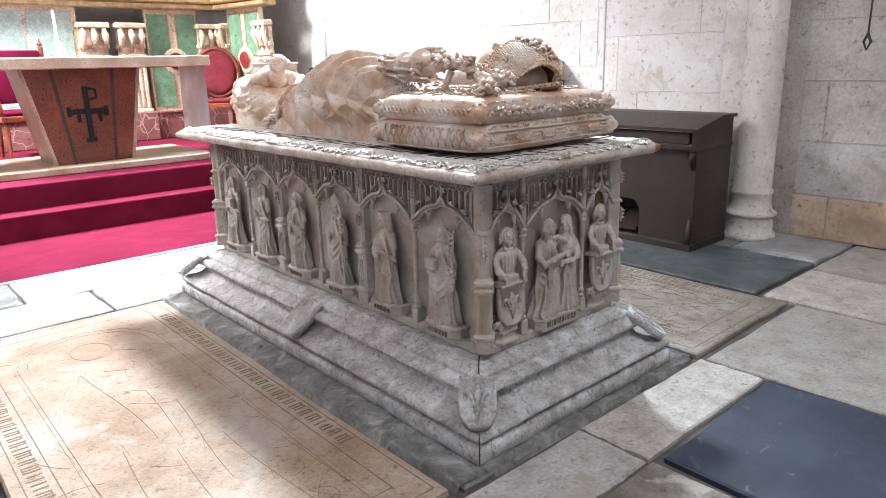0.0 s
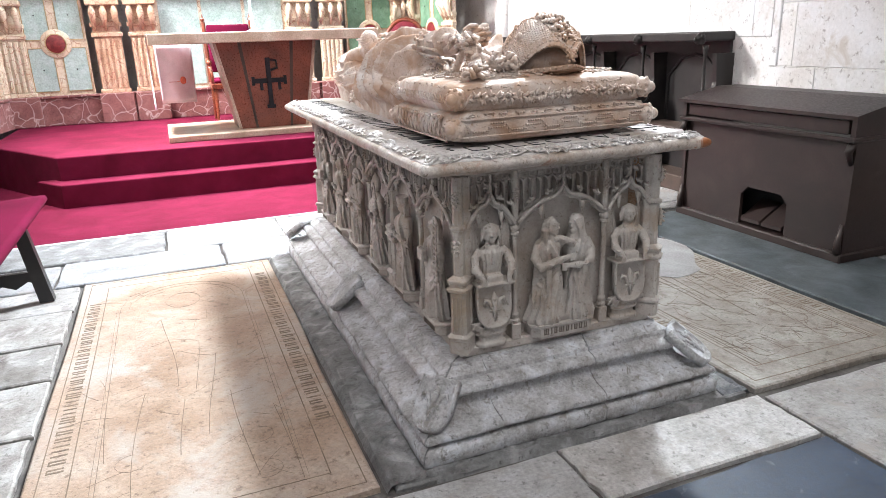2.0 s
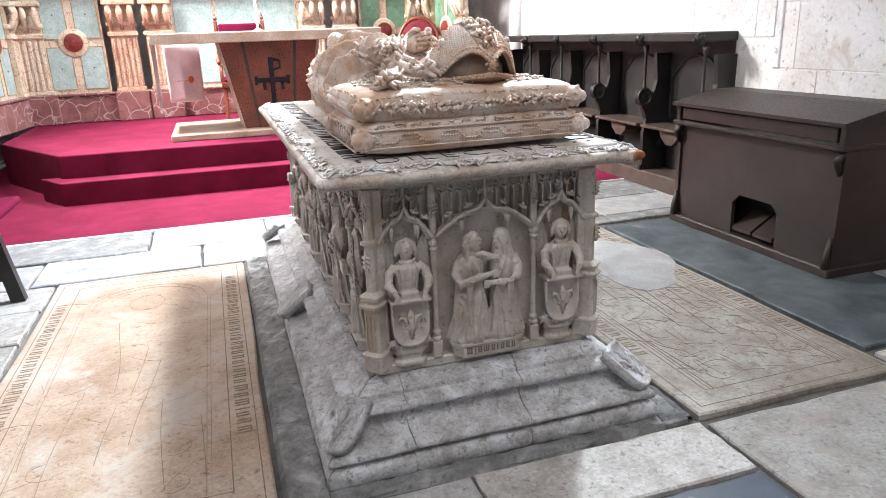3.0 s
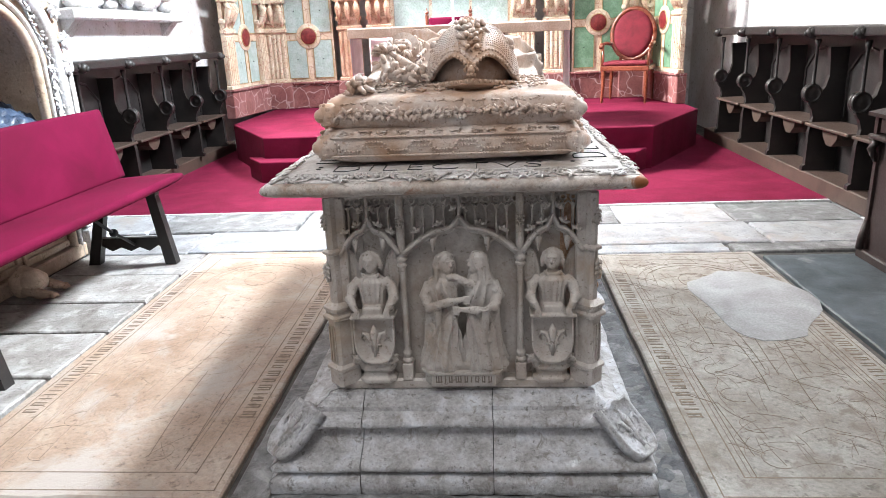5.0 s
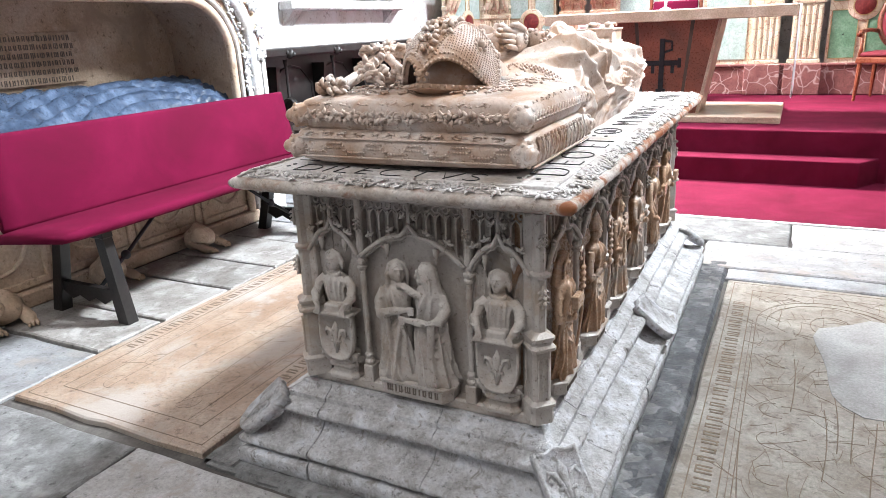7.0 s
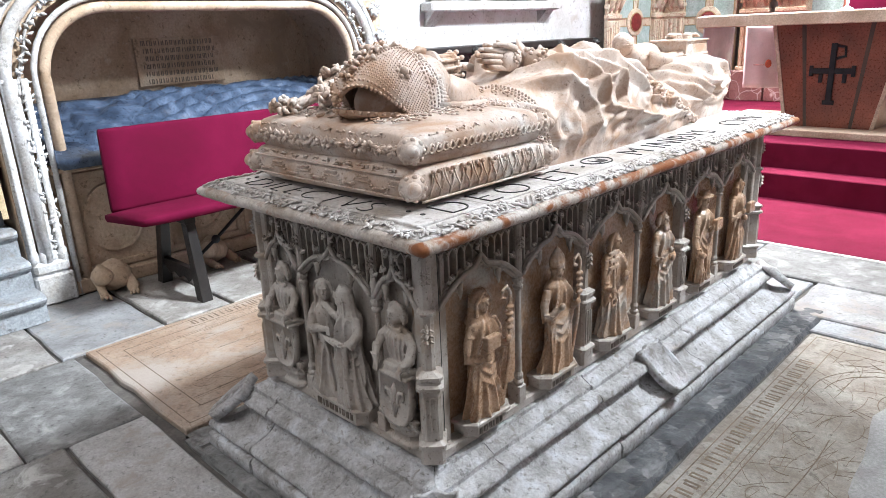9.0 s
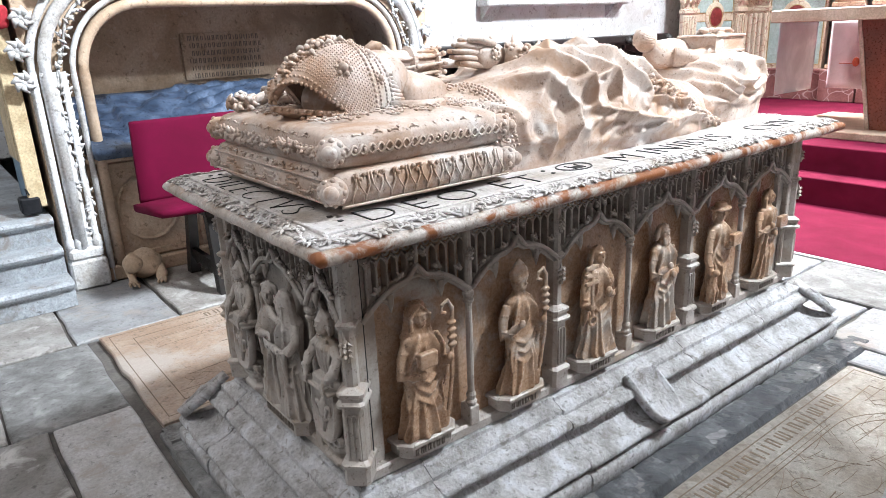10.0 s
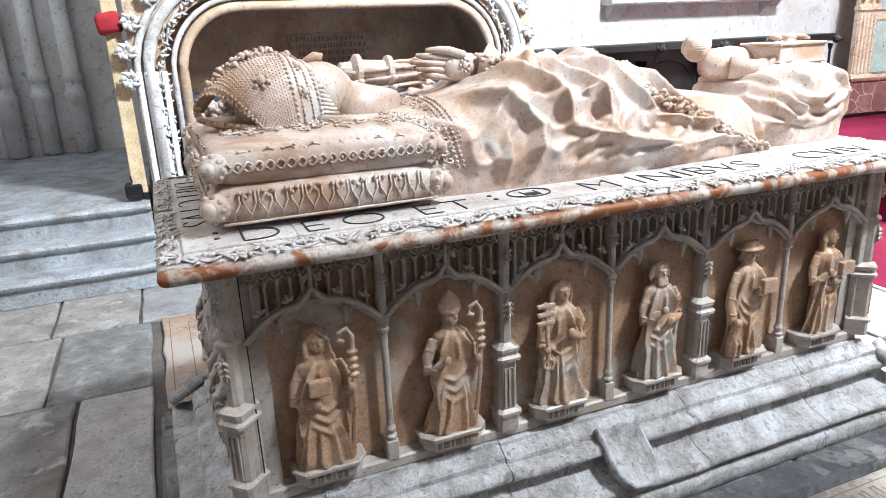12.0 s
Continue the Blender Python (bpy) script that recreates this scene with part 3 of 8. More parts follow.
def arch_mesh(w):
    bm = B()
    half = ogee(w, SPRING, APEX)
    line = half + [(-x, z) for x, z in half[::-1][1:]]
    tube(bm, [(x, -0.042, z) for x, z in line], 0.0072, 7)
    tube(bm, [(x, -0.030, z - 0.010) for x, z in line], 0.0070, 6)
    tube(bm, [(x, -0.016, z - 0.004) for x, z in line], 0.0100, 6)
    # hanging cusps: side lobes and a middle lobe that meet in pendants
    q = w * 0.235
    for a, b, za, zb, rise in ((-w / 2 + 0.008, -q, SPRING - 0.004, 0.722, 0.020), (-q, 0.0, 0.722, 0.722, 0.0), (q, w / 2 - 0.008, 0.722, SPRING - 0.004, 0.020)):
        if rise:
            tube(bm, [(a + (b - a) * u, -0.030, za + (zb - za) * u + (rise + 0.008) * math.sin(math.pi * u)) for u in [i / 10 for i in range(11)]], 0.0062, 6)
    tube(bm, [(q * math.cos(a), -0.030, 0.722 + 0.052 * math.sin(a) ** 0.85) for a in [math.pi * i / 14 for i in range(15)]], 0.0062, 6)
    for x in (-q, q):
        tube(bm, [(x, -0.034, 0.745), (x, -0.035, 0.722), (x, -0.036, 0.700)], [0.0105, 0.0085, 0.0015], 6)
    for k in (-1, 1):
        leaf(bm, k * w * 0.37, -0.044, 0.767, 0.0125, k * -25)
        leaf(bm, k * w * 0.17, -0.044, 0.788, 0.0125, k * -25)
    tube(bm, [(0, -0.040, APEX - 0.004), (0, -0.040, 0.868)], 0.0055, 6)
    leaf(bm, -0.013, -0.042, 0.832, 0.0115, 45)
    leaf(bm, 0.013, -0.042, 0.832, 0.0115, -45)
    wobble(bm, 0.001, 50)
    return mesh_of(bm, "ogee_arch", ALABASTER, True)


def tracery_mesh(w):
    bm = B()
    n = max(5, round(w / 0.031))
    s = w / n
    half = ogee(w, SPRING, APEX)
    under = lambda x: float(np.interp(-abs(x), [p[0] for p in half], [p[1] for p in half]))
    for i in range(n + 1):
        x = -w / 2 + i * s
        box(bm, x - 0.0030, x + 0.0030, -0.026, 0.0, under(x) - 0.004, 0.838, 0.0010)
    for i in range(n):
        x = -w / 2 + (i + 0.5) * s
        r = s * 0.5
        if under(x) < 0.815:
            tube(bm, [(x - r, -0.023, 0.818), (x - r * 0.72, -0.023, 0.832), (x, -0.023, 0.842), (x + r * 0.72, -0.023, 0.832), (x + r, -0.023, 0.818)], 0.0030, 5)
    for i in range(n + 1):
        x = max(-w / 2 + 0.008, min(w / 2 - 0.008, -w / 2 + i * s))
        tube(bm, arc(x, 0.853, s * 0.30, 0, 360, 10, -0.021), 0.0032, 5)
    box(bm, -w / 2, w / 2, -0.028, 0.0, 0.862, 0.871, 0.002)
    return mesh_of(bm, "tracery", ALABASTER)


def pedestal_mesh(w):
    bm = B()
    plan = lambda a, d: [(-a, 0.0), (-a, -d * 0.6), (-a * 0.72, -d), (a * 0.72, -d), (a, -d * 0.6), (a, 0.0)]
    rows = [[(x, y, z) for x, y in plan(w / 2 * f, 0.078 * f)] for f, z in ((0.80, 0.285), (0.86, 0.292), (0.90, 0.296), (0.90, 0.320), (1.0, 0.326), (1.0, 0.334), (0.94, 0.338))]
    loft(bm, rows)
    return mesh_of(bm, "pedestal", ALABASTER)


def writing(bm, w, h, depth=0.003, seed=1):
    """Strokes that cannot be read: upright bars of letter height with feet and heads."""
    rnd = random.Random(seed)
    x = -w / 2
    while x < w / 2 - h * 0.5:
        k = rnd.choice((2, 2, 3, 1))
        x0 = x
        for _ in range(k):
            hh = h * rnd.uniform(0.8, 1.0)
            box(bm, x, x + h * 0.15, -depth, 0.001, -hh / 2, hh / 2)
            x += h * 0.33
        if k > 1:
            z = rnd.choice((-0.42, 0.40)) * h
            box(bm, x0, x - h * 0.2, -depth, 0.001, z, z + h * 0.10)
        x += h * 0.24
    return bm


def ridge_field(P, Q, ridges):
    """Height over a plane (P, Q) of carved folds: each ridge is (polyline, width, height), with a sharp crest and fading ends."""
    out = np.zeros_like(P)
    for line, width, height in ridges:
        best = np.zeros_like(P)
        n = len(line) - 1
        for i in range(n):
            (ax, ay), (bx, by) = line[i], line[i + 1]
            dx, dy = bx - ax, by - ay
            u = np.clip(((P - ax) * dx + (Q - ay) * dy) / (dx * dx + dy * dy), 0, 1)
            d = np.hypot(P - ax - u * dx, Q - ay - u * dy)
            s = (i + u) / n
            fade = np.minimum(1, np.minimum(s, 1 - s) * 4 + 0.25)
            w = width * (0.55 + 0.45 * fade)
            best = np.maximum(best, fade * np.clip(1 - d / w, 0, 1) ** 1.35)
        out = np.maximum(out, height * best) if height > 0 else out + height * best
    return out


def draped(bm, at, H, rx, ry, folds, sway=0.0, turn=0.0, hem=1.25, top=0.82):
    """A standing robe from the hem to the neck; folds are ridges in (angle from the front, height 0 to 1)."""
    ua, ra = (0.0, 0.05, 0.2, 0.38, 0.55, 0.64, 0.72, 0.77, 0.80, 0.83), (hem, hem * 0.97, 1.08, 1.0, 0.90, 0.96, 1.02, 0.92, 0.62, 0.36)
    u, a = np.meshgrid(np.linspace(0, top + 0.01, 64), np.linspace(-math.pi, math.pi, 97)[:-1], indexing="ij")
    R = np.interp(u, ua, ra)
    F = ridge_field(0.05 * a, H * u, [([(0.05 * p, H * q) for p, q in line], w, h) for line, w, h in folds])
    F = 1.6 * F - 0.006 * np.clip(1 - u / 0.7, 0, 1)
    x = (rx * R + F) * np.sin(a) + sway * np.sin(u * math.pi)
    y = -(ry * R + F) * np.cos(a)
    t = radians(turn)
    pts = np.stack([at[0] + x * math.cos(t) - y * math.sin(t), at[1] + x * math.sin(t) + y * math.cos(t), at[2] + u * H], -1)
    return loft(bm, pts.tolist())


def robe_folds(rnd, k):
    """Falling folds, a mantle slung across the front from side k, and its hanging edges."""
    out = []
    for a0 in np.linspace(-1.7, 1.7, 8):
        a0 += rnd.uniform(-0.16, 0.16)
        u0 = rnd.uniform(0.30, 0.50)
        out.append(([(a0 * 0.85, u0), (a0, u0 * 0.5), (a0 * 1.12 + rnd.uniform(-0.12, 0.12), 0.06), (a0 * 1.2 + rnd.uniform(-0.25, 0.25), -0.02)], rnd.uniform(0.010, 0.014), rnd.uniform(0.010, 0.015)))
    for i in range(3):
        d = 0.085 * i
        out.append(([(-k * 1.3, 0.64 - d * 0.4), (-k * 0.6, 0.50 - d), (k * 0.1, 0.42 - d), (k * 0.75, 0.46 - d * 0.8), (k * 1.15, 0.60 - d * 0.3)], 0.011, 0.007))
    out.append(([(k * 0.45, 0.79), (k * 0.8, 0.58), (k * 0.95, 0.35), (k * 0.7, 0.08)], 0.015, 0.014))
    out.append(([(-k * 0.4, 0.79), (-k * 0.85, 0.60), (-k * 1.15, 0.40), (-k * 1.1, 0.12)], 0.015, 0.014))
    out.append(([(-k * 0.1, 0.74), (-k * 0.15, 0.58)], 0.010, 0.006))
    return out


def stone_head(bm, c, s=1.0, face=0.0, hair="short", rnd=None):
    """A plain small head at c, turned by face degrees, with carved hair."""
    t = radians(face)
    f = Vector((math.sin(t), -math.cos(t), 0)) * s
    side = Vector((math.cos(t), math.sin(t), 0)) * s
    up = Vector((0, 0, s))
    ball(bm, c, (0.0215 * s, 0.0235 * s, 0.029 * s), 14)
    ball(bm, c + f * 0.011 - up * 0.012, (0.014 * s, 0.014 * s, 0.015 * s), 10)
    tube(bm, [c + f * 0.022 + up * 0.008, c + f * 0.0275 - up * 0.004], [0.003 * s, 0.0045 * s], 6)
    tube(bm, [c + f * 0.019 + side * 0.013 + up * 0.009, c + f * 0.0225 + up * 0.010, c + f * 0.019 - side * 0.013 + up * 0.009], 0.0032 * s, 6)
    if hair in ("short", "long", "beard"):
        n = 11
        for i in range(n):
            a = math.pi * (0.12 + 0.76 * i / (n - 1)) * 2 - math.pi
            d = side * math.sin(a * 0.62) - f * math.cos(a * 0.62)
            low = 0.052 if hair == "long" else 0.022
            tube(bm, [c + up * 0.030, c + d * 0.020 + up * 0.018, c + d * 0.027 - up * 0.006, c + d * 0.028 - up * low], [0.006 * s, 0.0075 * s, 0.0078 * s, 0.004 * s], 6)
    if hair == "beard":
        for k in (-1, 0, 1):
            tube(bm, [c + f * 0.016 + side * 0.008 * k - up * 0.016, c + f * 0.020 + side * 0.008 * k - up * 0.034, c + f * 0.016 + side * 0.004 * k - up * 0.050], [0.008 * s, 0.009 * s, 0.003 * s], 6)


def sleeve(bm, pts, radii, hang=0.07):
    """An arm in a wide sleeve, with a hanging cuff and wrinkles."""
    radii = [r * 0.80 for r in radii]
    tube(bm, pts, radii, 12)
    mid = (Vector(pts[-3]) + Vector(pts[-2])) / 2
    tube(bm, [mid, mid + Vector((0, 0.004, -hang * 0.6)), mid + Vector((0, 0.010, -hang))], [radii[-2] * 0.95, radii[-2] * 0.7, 0.003], 8)
    for i in range(len(pts) - 2):
        a, b = Vector(pts[i]), Vector(pts[i + 1])
        p = a.lerp(b, 0.6)
        tube(bm, [p + Vector((-radii[i], -radii[i] * 0.7, 0.004)), p + Vector((0, -radii[i] * 1.08, -0.002)), p + Vector((radii[i], -radii[i] * 0.7, 0.004))], [0.001, 0.0036, 0.001], 5)


def statuette(seed, hat="hair", thing="", turn=0.0):
    """A small robed stone saint, plain-featured, 0.37 m high."""
    bm = B()
    rnd = random.Random(seed)
    H, z0 = 0.37, 0.333
    k = 1 if seed % 2 else -1
    sway = rnd.uniform(-0.010, 0.010)
    draped(bm, (0, -0.045, z0), H, 0.045, 0.036, robe_folds(rnd, k), sway, turn, rnd.uniform(1.15, 1.45))
    c = Vector((sway * 0.4 + 0.005 * rnd.uniform(-1, 1), -0.052, z0 + H * 0.905))
    tube(bm, [c + Vector((0, 0.005, -0.055)), c + Vector((0, 0.002, -0.012))], [0.022, 0.016], 10)
    look_to = turn + rnd.uniform(-25, 25)
    stone_head(bm, c, 1.0, look_to, {"hair": "long", "crown": "long", "mitre": "none", "hood": "none"}.get(hat, "short") if thing != "beard" else "beard")
    up = lambda rings: loft(bm, [[c + Vector(p) for p in q] for q in rings])
    if hat == "mitre":
        up((ring((0, 0, 0.008), 0.0255, 0.027), ring((0, 0, 0.016), 0.028, 0.028), ring((0, 0, 0.036), 0.028, 0.022), ring((0, 0, 0.056), 0.015, 0.012), ring((0, 0, 0.070), 0.002, 0.003)))
    elif hat == "hood":
        up((ring((0, 0.012, -0.05), 0.044, 0.034), ring((0, 0.012, -0.028), 0.036, 0.028), ring((0, 0.011, 0.0), 0.030, 0.024), ring((0, 0.010, 0.022), 0.029, 0.028), ring((0, 0.006, 0.040), 0.018, 0.02), ring((0, 0.006, 0.046), 0.004, 0.004)))
        tube(bm, [c + Vector((-0.024, -0.012, -0.03)), c + Vector((-0.026, -0.016, 0.006)), c + Vector((0, -0.016, 0.036)), c + Vector((0.026, -0.016, 0.006)), c + Vector((0.024, -0.012, -0.03))], 0.0055, 6)
    elif hat == "brim":
        up((ring((0, 0, 0.012), 0.026, 0.026), ring((0, 0, 0.015), 0.042, 0.042), ring((0, 0, 0.022), 0.043, 0.043), ring((0, 0, 0.026), 0.027, 0.027), ring((0, 0, 0.044), 0.022, 0.022), ring((0, 0, 0.047), 0.004, 0.004)))
    elif hat == "crown":
        up((ring((0, 0, 0.010), 0.027, 0.028), ring((0, 0, 0.036), 0.030, 0.031), ring((0, 0, 0.034), 0.02, 0.02)))
    # arms before the body, one higher than the other
    sh = z0 + H * 0.745
    for q in (-1, 1):
        dz = 0.018 * q * k
        e = Vector((q * rnd.uniform(0.050, 0.058), -0.060, sh - 0.088))
        h = Vector((q * rnd.uniform(0.004, 0.022), -0.100, sh - 0.070 + dz))
        if thing in ("staff", "palm") and q > 0:
            h = Vector((0.058, -0.094, sh - 0.065))
        if thing == "key" and q < 0:
            h = Vector((-0.058, -0.098, sh - 0.090))
        if thing == "dog" and q < 0:
            e, h = Vector((-0.058, -0.056, sh - 0.10)), Vector((-0.056, -0.085, sh - 0.175))
        sleeve(bm, [(q * 0.036, -0.050, sh), tuple(Vector((q * 0.052, -0.055, sh - 0.04))), tuple(e), tuple(e.lerp(h, 0.6)), tuple(h)], [0.018, 0.019, 0.020, 0.017, 0.009])
        ball(bm, h + Vector((0, -0.004, 0.004)), (0.011, 0.010, 0.013), 8)
    if thing == "staff":
        tube(bm, [(0.052, -0.075, 0.345), (0.062, -0.096, 0.50), (0.066, -0.096, 0.655)], 0.0062, 6)
        for z in (0.580, 0.600, 0.620, 0.640):
            ball(bm, (0.065, -0.096, z), (0.0135, 0.0135, 0.008), 8)
        tube(bm, [(0.066, -0.096, 0.645), (0.068, -0.096, 0.680), (0.056, -0.096, 0.704), (0.040, -0.096, 0.694), (0.038, -0.096, 0.676), (0.050, -0.096, 0.670)], 0.0062, 7)
    if thing == "key":
        tube(bm, [(-0.056, -0.102, 0.49), (-0.064, -0.104, 0.665)], 0.0062, 6)
        for z in (0.605, 0.63, 0.655):
            box(bm, -0.088, -0.040, -0.110, -0.097, z - 0.0065, z + 0.0065, 0.002)
        tube(bm, arc(-0.054, 0.478, 0.014, 0, 360, 10, -0.102), 0.0048, 6)
    if thing == "palm":
        tube(bm, [(0.052, -0.088, 0.42), (0.066, -0.088, 0.56), (0.070, -0.082, 0.69)], 0.004, 6)
        for i in range(13):
            z = 0.47 + 0.018 * i
            x = 0.058 + 0.012 * i / 12
            for q in (-1, 1):
                tube(bm, [(x, -0.086, z), (x + q * 0.010, -0.090, z + 0.010), (x + q * 0.015 * (1 - i / 26), -0.086, z + 0.024)], [0.003, 0.005, 0.002], 5)
    if thing in ("book", "dog"):
        box(bm, 0.012, 0.062, -0.122, -0.096, 0.545, 0.592, 0.003)
    if seed in (1, 16):
        box(bm, -0.034, 0.014, -0.122, -0.096, 0.548, 0.590, 0.003)
    if thing == "dog":
        tube(bm, [(-0.060, -0.078, 0.340), (-0.062, -0.086, 0.385), (-0.056, -0.090, 0.425), (-0.054, -0.094, 0.450)], [0.012, 0.018, 0.018, 0.011], 8)
        ball(bm, (-0.054, -0.100, 0.458), (0.014, 0.020, 0.014), 8)
        for q in (-1, 1):
            tube(bm, [(-0.058 + q * 0.008, -0.098, 0.415), (-0.050 + q * 0.008, -0.106, 0.385), (-0.050 + q * 0.010, -0.100, 0.338)], [0.008, 0.007, 0.006], 6)
    return fuse(bm, "statuette", ALABASTER)


def couple():
    """Two robed stone figures that embrace."""
    bm = B()
    rnd = random.Random(41)
    for k in (-1, 1):
        folds = robe_folds(rnd, k) + [([(-k * 0.9, 0.52), (-k * 0.6, 0.25), (-k * 0.5, -0.02)], 0.016, 0.016), ([(-k * 0.3, 0.50), (-k * 0.2, 0.2), (-k * 0.1, -0.02)], 0.014, 0.014)]
        draped(bm, (k * 0.060, -0.045, 0.333), 0.37, 0.046, 0.040, folds, -k * 0.010, k * 28, 1.5)
        c = Vector((k * 0.044, -0.062, 0.668))
        tube(bm, [c + Vector((k * 0.008, 0.006, -0.058)), c + Vector((0, 0, -0.012))], [0.024, 0.016], 10)
        if k < 0:
            stone_head(bm, c, 1.12, 38, "long")
        else:
            stone_head(bm, c, 1.12, -48, "none")
            loft(bm, [[c + Vector(p) for p in q] for q in (ring((0.012, 0.008, -0.060), 0.044, 0.036), ring((0.010, 0.008, -0.030), 0.034, 0.030), ring((0.009, 0.008, 0.0), 0.029, 0.028), ring((0.007, 0.006, 0.022), 0.027, 0.027), ring((0.004, 0.004, 0.036), 0.014, 0.014))])
            for i in range(3):
                tube(bm, [c + Vector((-0.014 + 0.010 * i, -0.024 + 0.004 * i, 0.022)), c + Vector((0.004 + 0.008 * i, -0.030 + 0.004 * i, -0.012)), c + Vector((0.008 + 0.008 * i, -0.024, -0.050))], [0.003, 0.0045, 0.003], 6)
        sleeve(bm, [(k * 0.090, -0.055, 0.610), (k * 0.106, -0.068, 0.570), (k * 0.092, -0.092, 0.540), (k * 0.045, -0.112, 0.548 - 0.012 * k), (-k * 0.008, -0.112, 0.556 - 0.016 * k)], [0.020, 0.022, 0.022, 0.017, 0.009], 0.10)
        for i in range(4):
            y, z = -0.114, 0.562 - 0.016 * k - 0.007 * i
            tube(bm, [(-k * 0.006, y, z), (-k * 0.026, y - 0.002, z + 0.002)], [0.0045, 0.003], 5)
    sleeve(bm, [(0.055, -0.055, 0.622), (0.030, -0.080, 0.606), (0.0, -0.085, 0.622), (-0.018, -0.080, 0.632), (-0.040, -0.080, 0.628)], [0.018, 0.017, 0.016, 0.014, 0.009], 0.03)
    return fuse(bm, "statuette_pair", ALABASTER)


def winged_bust():
    """Half-length winged stone figure that leans on a board over a shield."""
    bm = B()
    folds = [([(k * a, 0.9), (k * a * 0.8, 0.55), (k * a * 0.9, 0.2)], 0.009, 0.007) for k in (-1, 1) for a in (0.25, 0.6, 1.0)]
    u, a = np.meshgrid(np.linspace(0, 1, 30), np.linspace(-math.pi, math.pi, 65)[:-1], indexing="ij")
    R = np.interp(u, (0, 0.3, 0.6, 0.8, 0.92, 1.0), (0.036, 0.036, 0.042, 0.043, 0.030, 0.014))
    F = ridge_field(0.045 * a, 0.12 * u, [([(0.045 * p, 0.12 * q) for p, q in line], w, h) for line, w, h in folds])
    loft(bm, np.stack([(R + F) * np.sin(a), -0.045 - (R * 0.8 + F) * np.cos(a), 0.52 + 0.12 * u], -1).tolist())
    tube(bm, [(0, -0.046, 0.628), (0, -0.05, 0.66)], [0.020, 0.015], 10)
    stone_head(bm, Vector((0, -0.056, 0.675)), 1.08, -8, "short")
    for i in range(9):
        b = math.pi * i / 8
        ball(bm, (0.022 * math.cos(b), -0.066, 0.640 - 0.010 * math.sin(b)), 0.006, 6)
    for k in (-1, 1):
        sleeve(bm, [(k * 0.036, -0.050, 0.622), (k * 0.058, -0.058, 0.598), (k * 0.064, -0.082, 0.568), (k * 0.052, -0.104, 0.550), (k * 0.040, -0.114, 0.532)], [0.018, 0.021, 0.020, 0.014, 0.008], 0.03)
        for i in range(3):
            tube(bm, [(k * (0.036 + 0.006 * i), -0.116, 0.534), (k * (0.038 + 0.008 * i), -0.119, 0.514)], [0.004, 0.003], 5)
        wing = [(0.030, 0.60), (0.036, 0.645), (0.050, 0.690), (0.064, 0.708), (0.074, 0.700), (0.079, 0.66), (0.077, 0.60), (0.068, 0.54), (0.052, 0.56)]
        loft(bm, [[(k * x, y, z) for x, z in wing] for y in (-0.004, -0.020)])
        tube(bm, [(k * x, -0.021, z) for x, z in wing[:7]], 0.0038, 6)
        for i in range(4):
            tube(bm, [(k * (0.052 + 0.007 * i), -0.022, 0.695 - 0.008 * i), (k * (0.050 + 0.008 * i), -0.022, 0.62), (k * (0.052 + 0.006 * i), -0.022, 0.56)], 0.0028, 5)
    box(bm, -0.066, 0.066, -0.112, -0.02, 0.508, 0.520, 0.004)
    box(bm, -0.030, 0.030, -0.10, -0.02, 0.515, 0.545, 0.006)
    return fuse(bm, "winged_bust", ALABASTER)


def console_mesh():
    """Rumpled cloth over a small faceted console, under the shield."""
    bm = B()
    rnd = random.Random(9)
    for i in range(22):
        b = i / 21 * math.pi
        p = Vector((0.058 * math.cos(b), -0.05 - 0.014 * (i % 2), 0.372 - 0.022 * math.sin(b)))
        tube(bm, [p, p + Vector((rnd.uniform(-0.016, 0.016), -0.014, 0.010)), p + Vector((rnd.uniform(-0.02, 0.02), -0.004, -0.016))], [0.008, 0.009, 0.004], 6)
    box(bm, -0.045, 0.045, -0.055, 0.0, 0.345, 0.385, 0.008)
    plan = [(-0.055, 0), (-0.055, -0.05), (-0.035, -0.078), (0.035, -0.078), (0.055, -0.05), (0.055, 0)]
    loft(bm, [[(x * f, y * f, z) for x, y in plan] for f, z in ((1.02, 0.286), (1.02, 0.298), (0.84, 0.305), (0.84, 0.322), (1.02, 0.330), (1.02, 0.340), (0.9, 0.348))])
    return fuse(bm, "console", ALABASTER, 0.003, 1)


def face(name, at, rz, label, bays, fills, back=None):
    """One side of the chest. at: the middle of its foot on the face plane. bays: widths; fills: a function for each bay."""
    total = sum(bays)
    bm = B()
    box(bm, -total / 2, total / 2, 0.0, 0.05, 0.285, 0.872)
    side = part(name, bm, back or ALABASTER, tomb, label, TOMB_IN @ pose(*at, 0, 0, rz) @ Matrix.Translation((0, 0.042, 0)))
    x = -total / 2
    for i, w in enumerate(bays):
        c = Matrix.Translation((x + w / 2, 0, 0))
        if w not in ARCHES:
            ARCHES[w] = (arch_mesh(w - 0.012), tracery_mesh(w - 0.012), pedestal_mesh(min(0.20, w * 0.56)))
        part("ogee_arch", ARCHES[w][0], ALABASTER, side, at=c)
        part("tracery", ARCHES[w][1], ALABASTER, side, at=c)
        fills[i](side, c, w, i)
        x += w
        if i < len(bays) - 1:
            thick = len(bays) == 6 and i % 2 == 1
            part("buttress" if thick else "colonnette", BUTTRESS if thick else COLONNETTE, ALABASTER, side, at=Matrix.Translation((x, 0, 0)))
    return side


ARCHES = {}
FLAT = Matrix.Diagonal((1.02, 0.74, 1, 1))
STOUT = Matrix.Diagonal((1.16, 0.78, 1, 1))


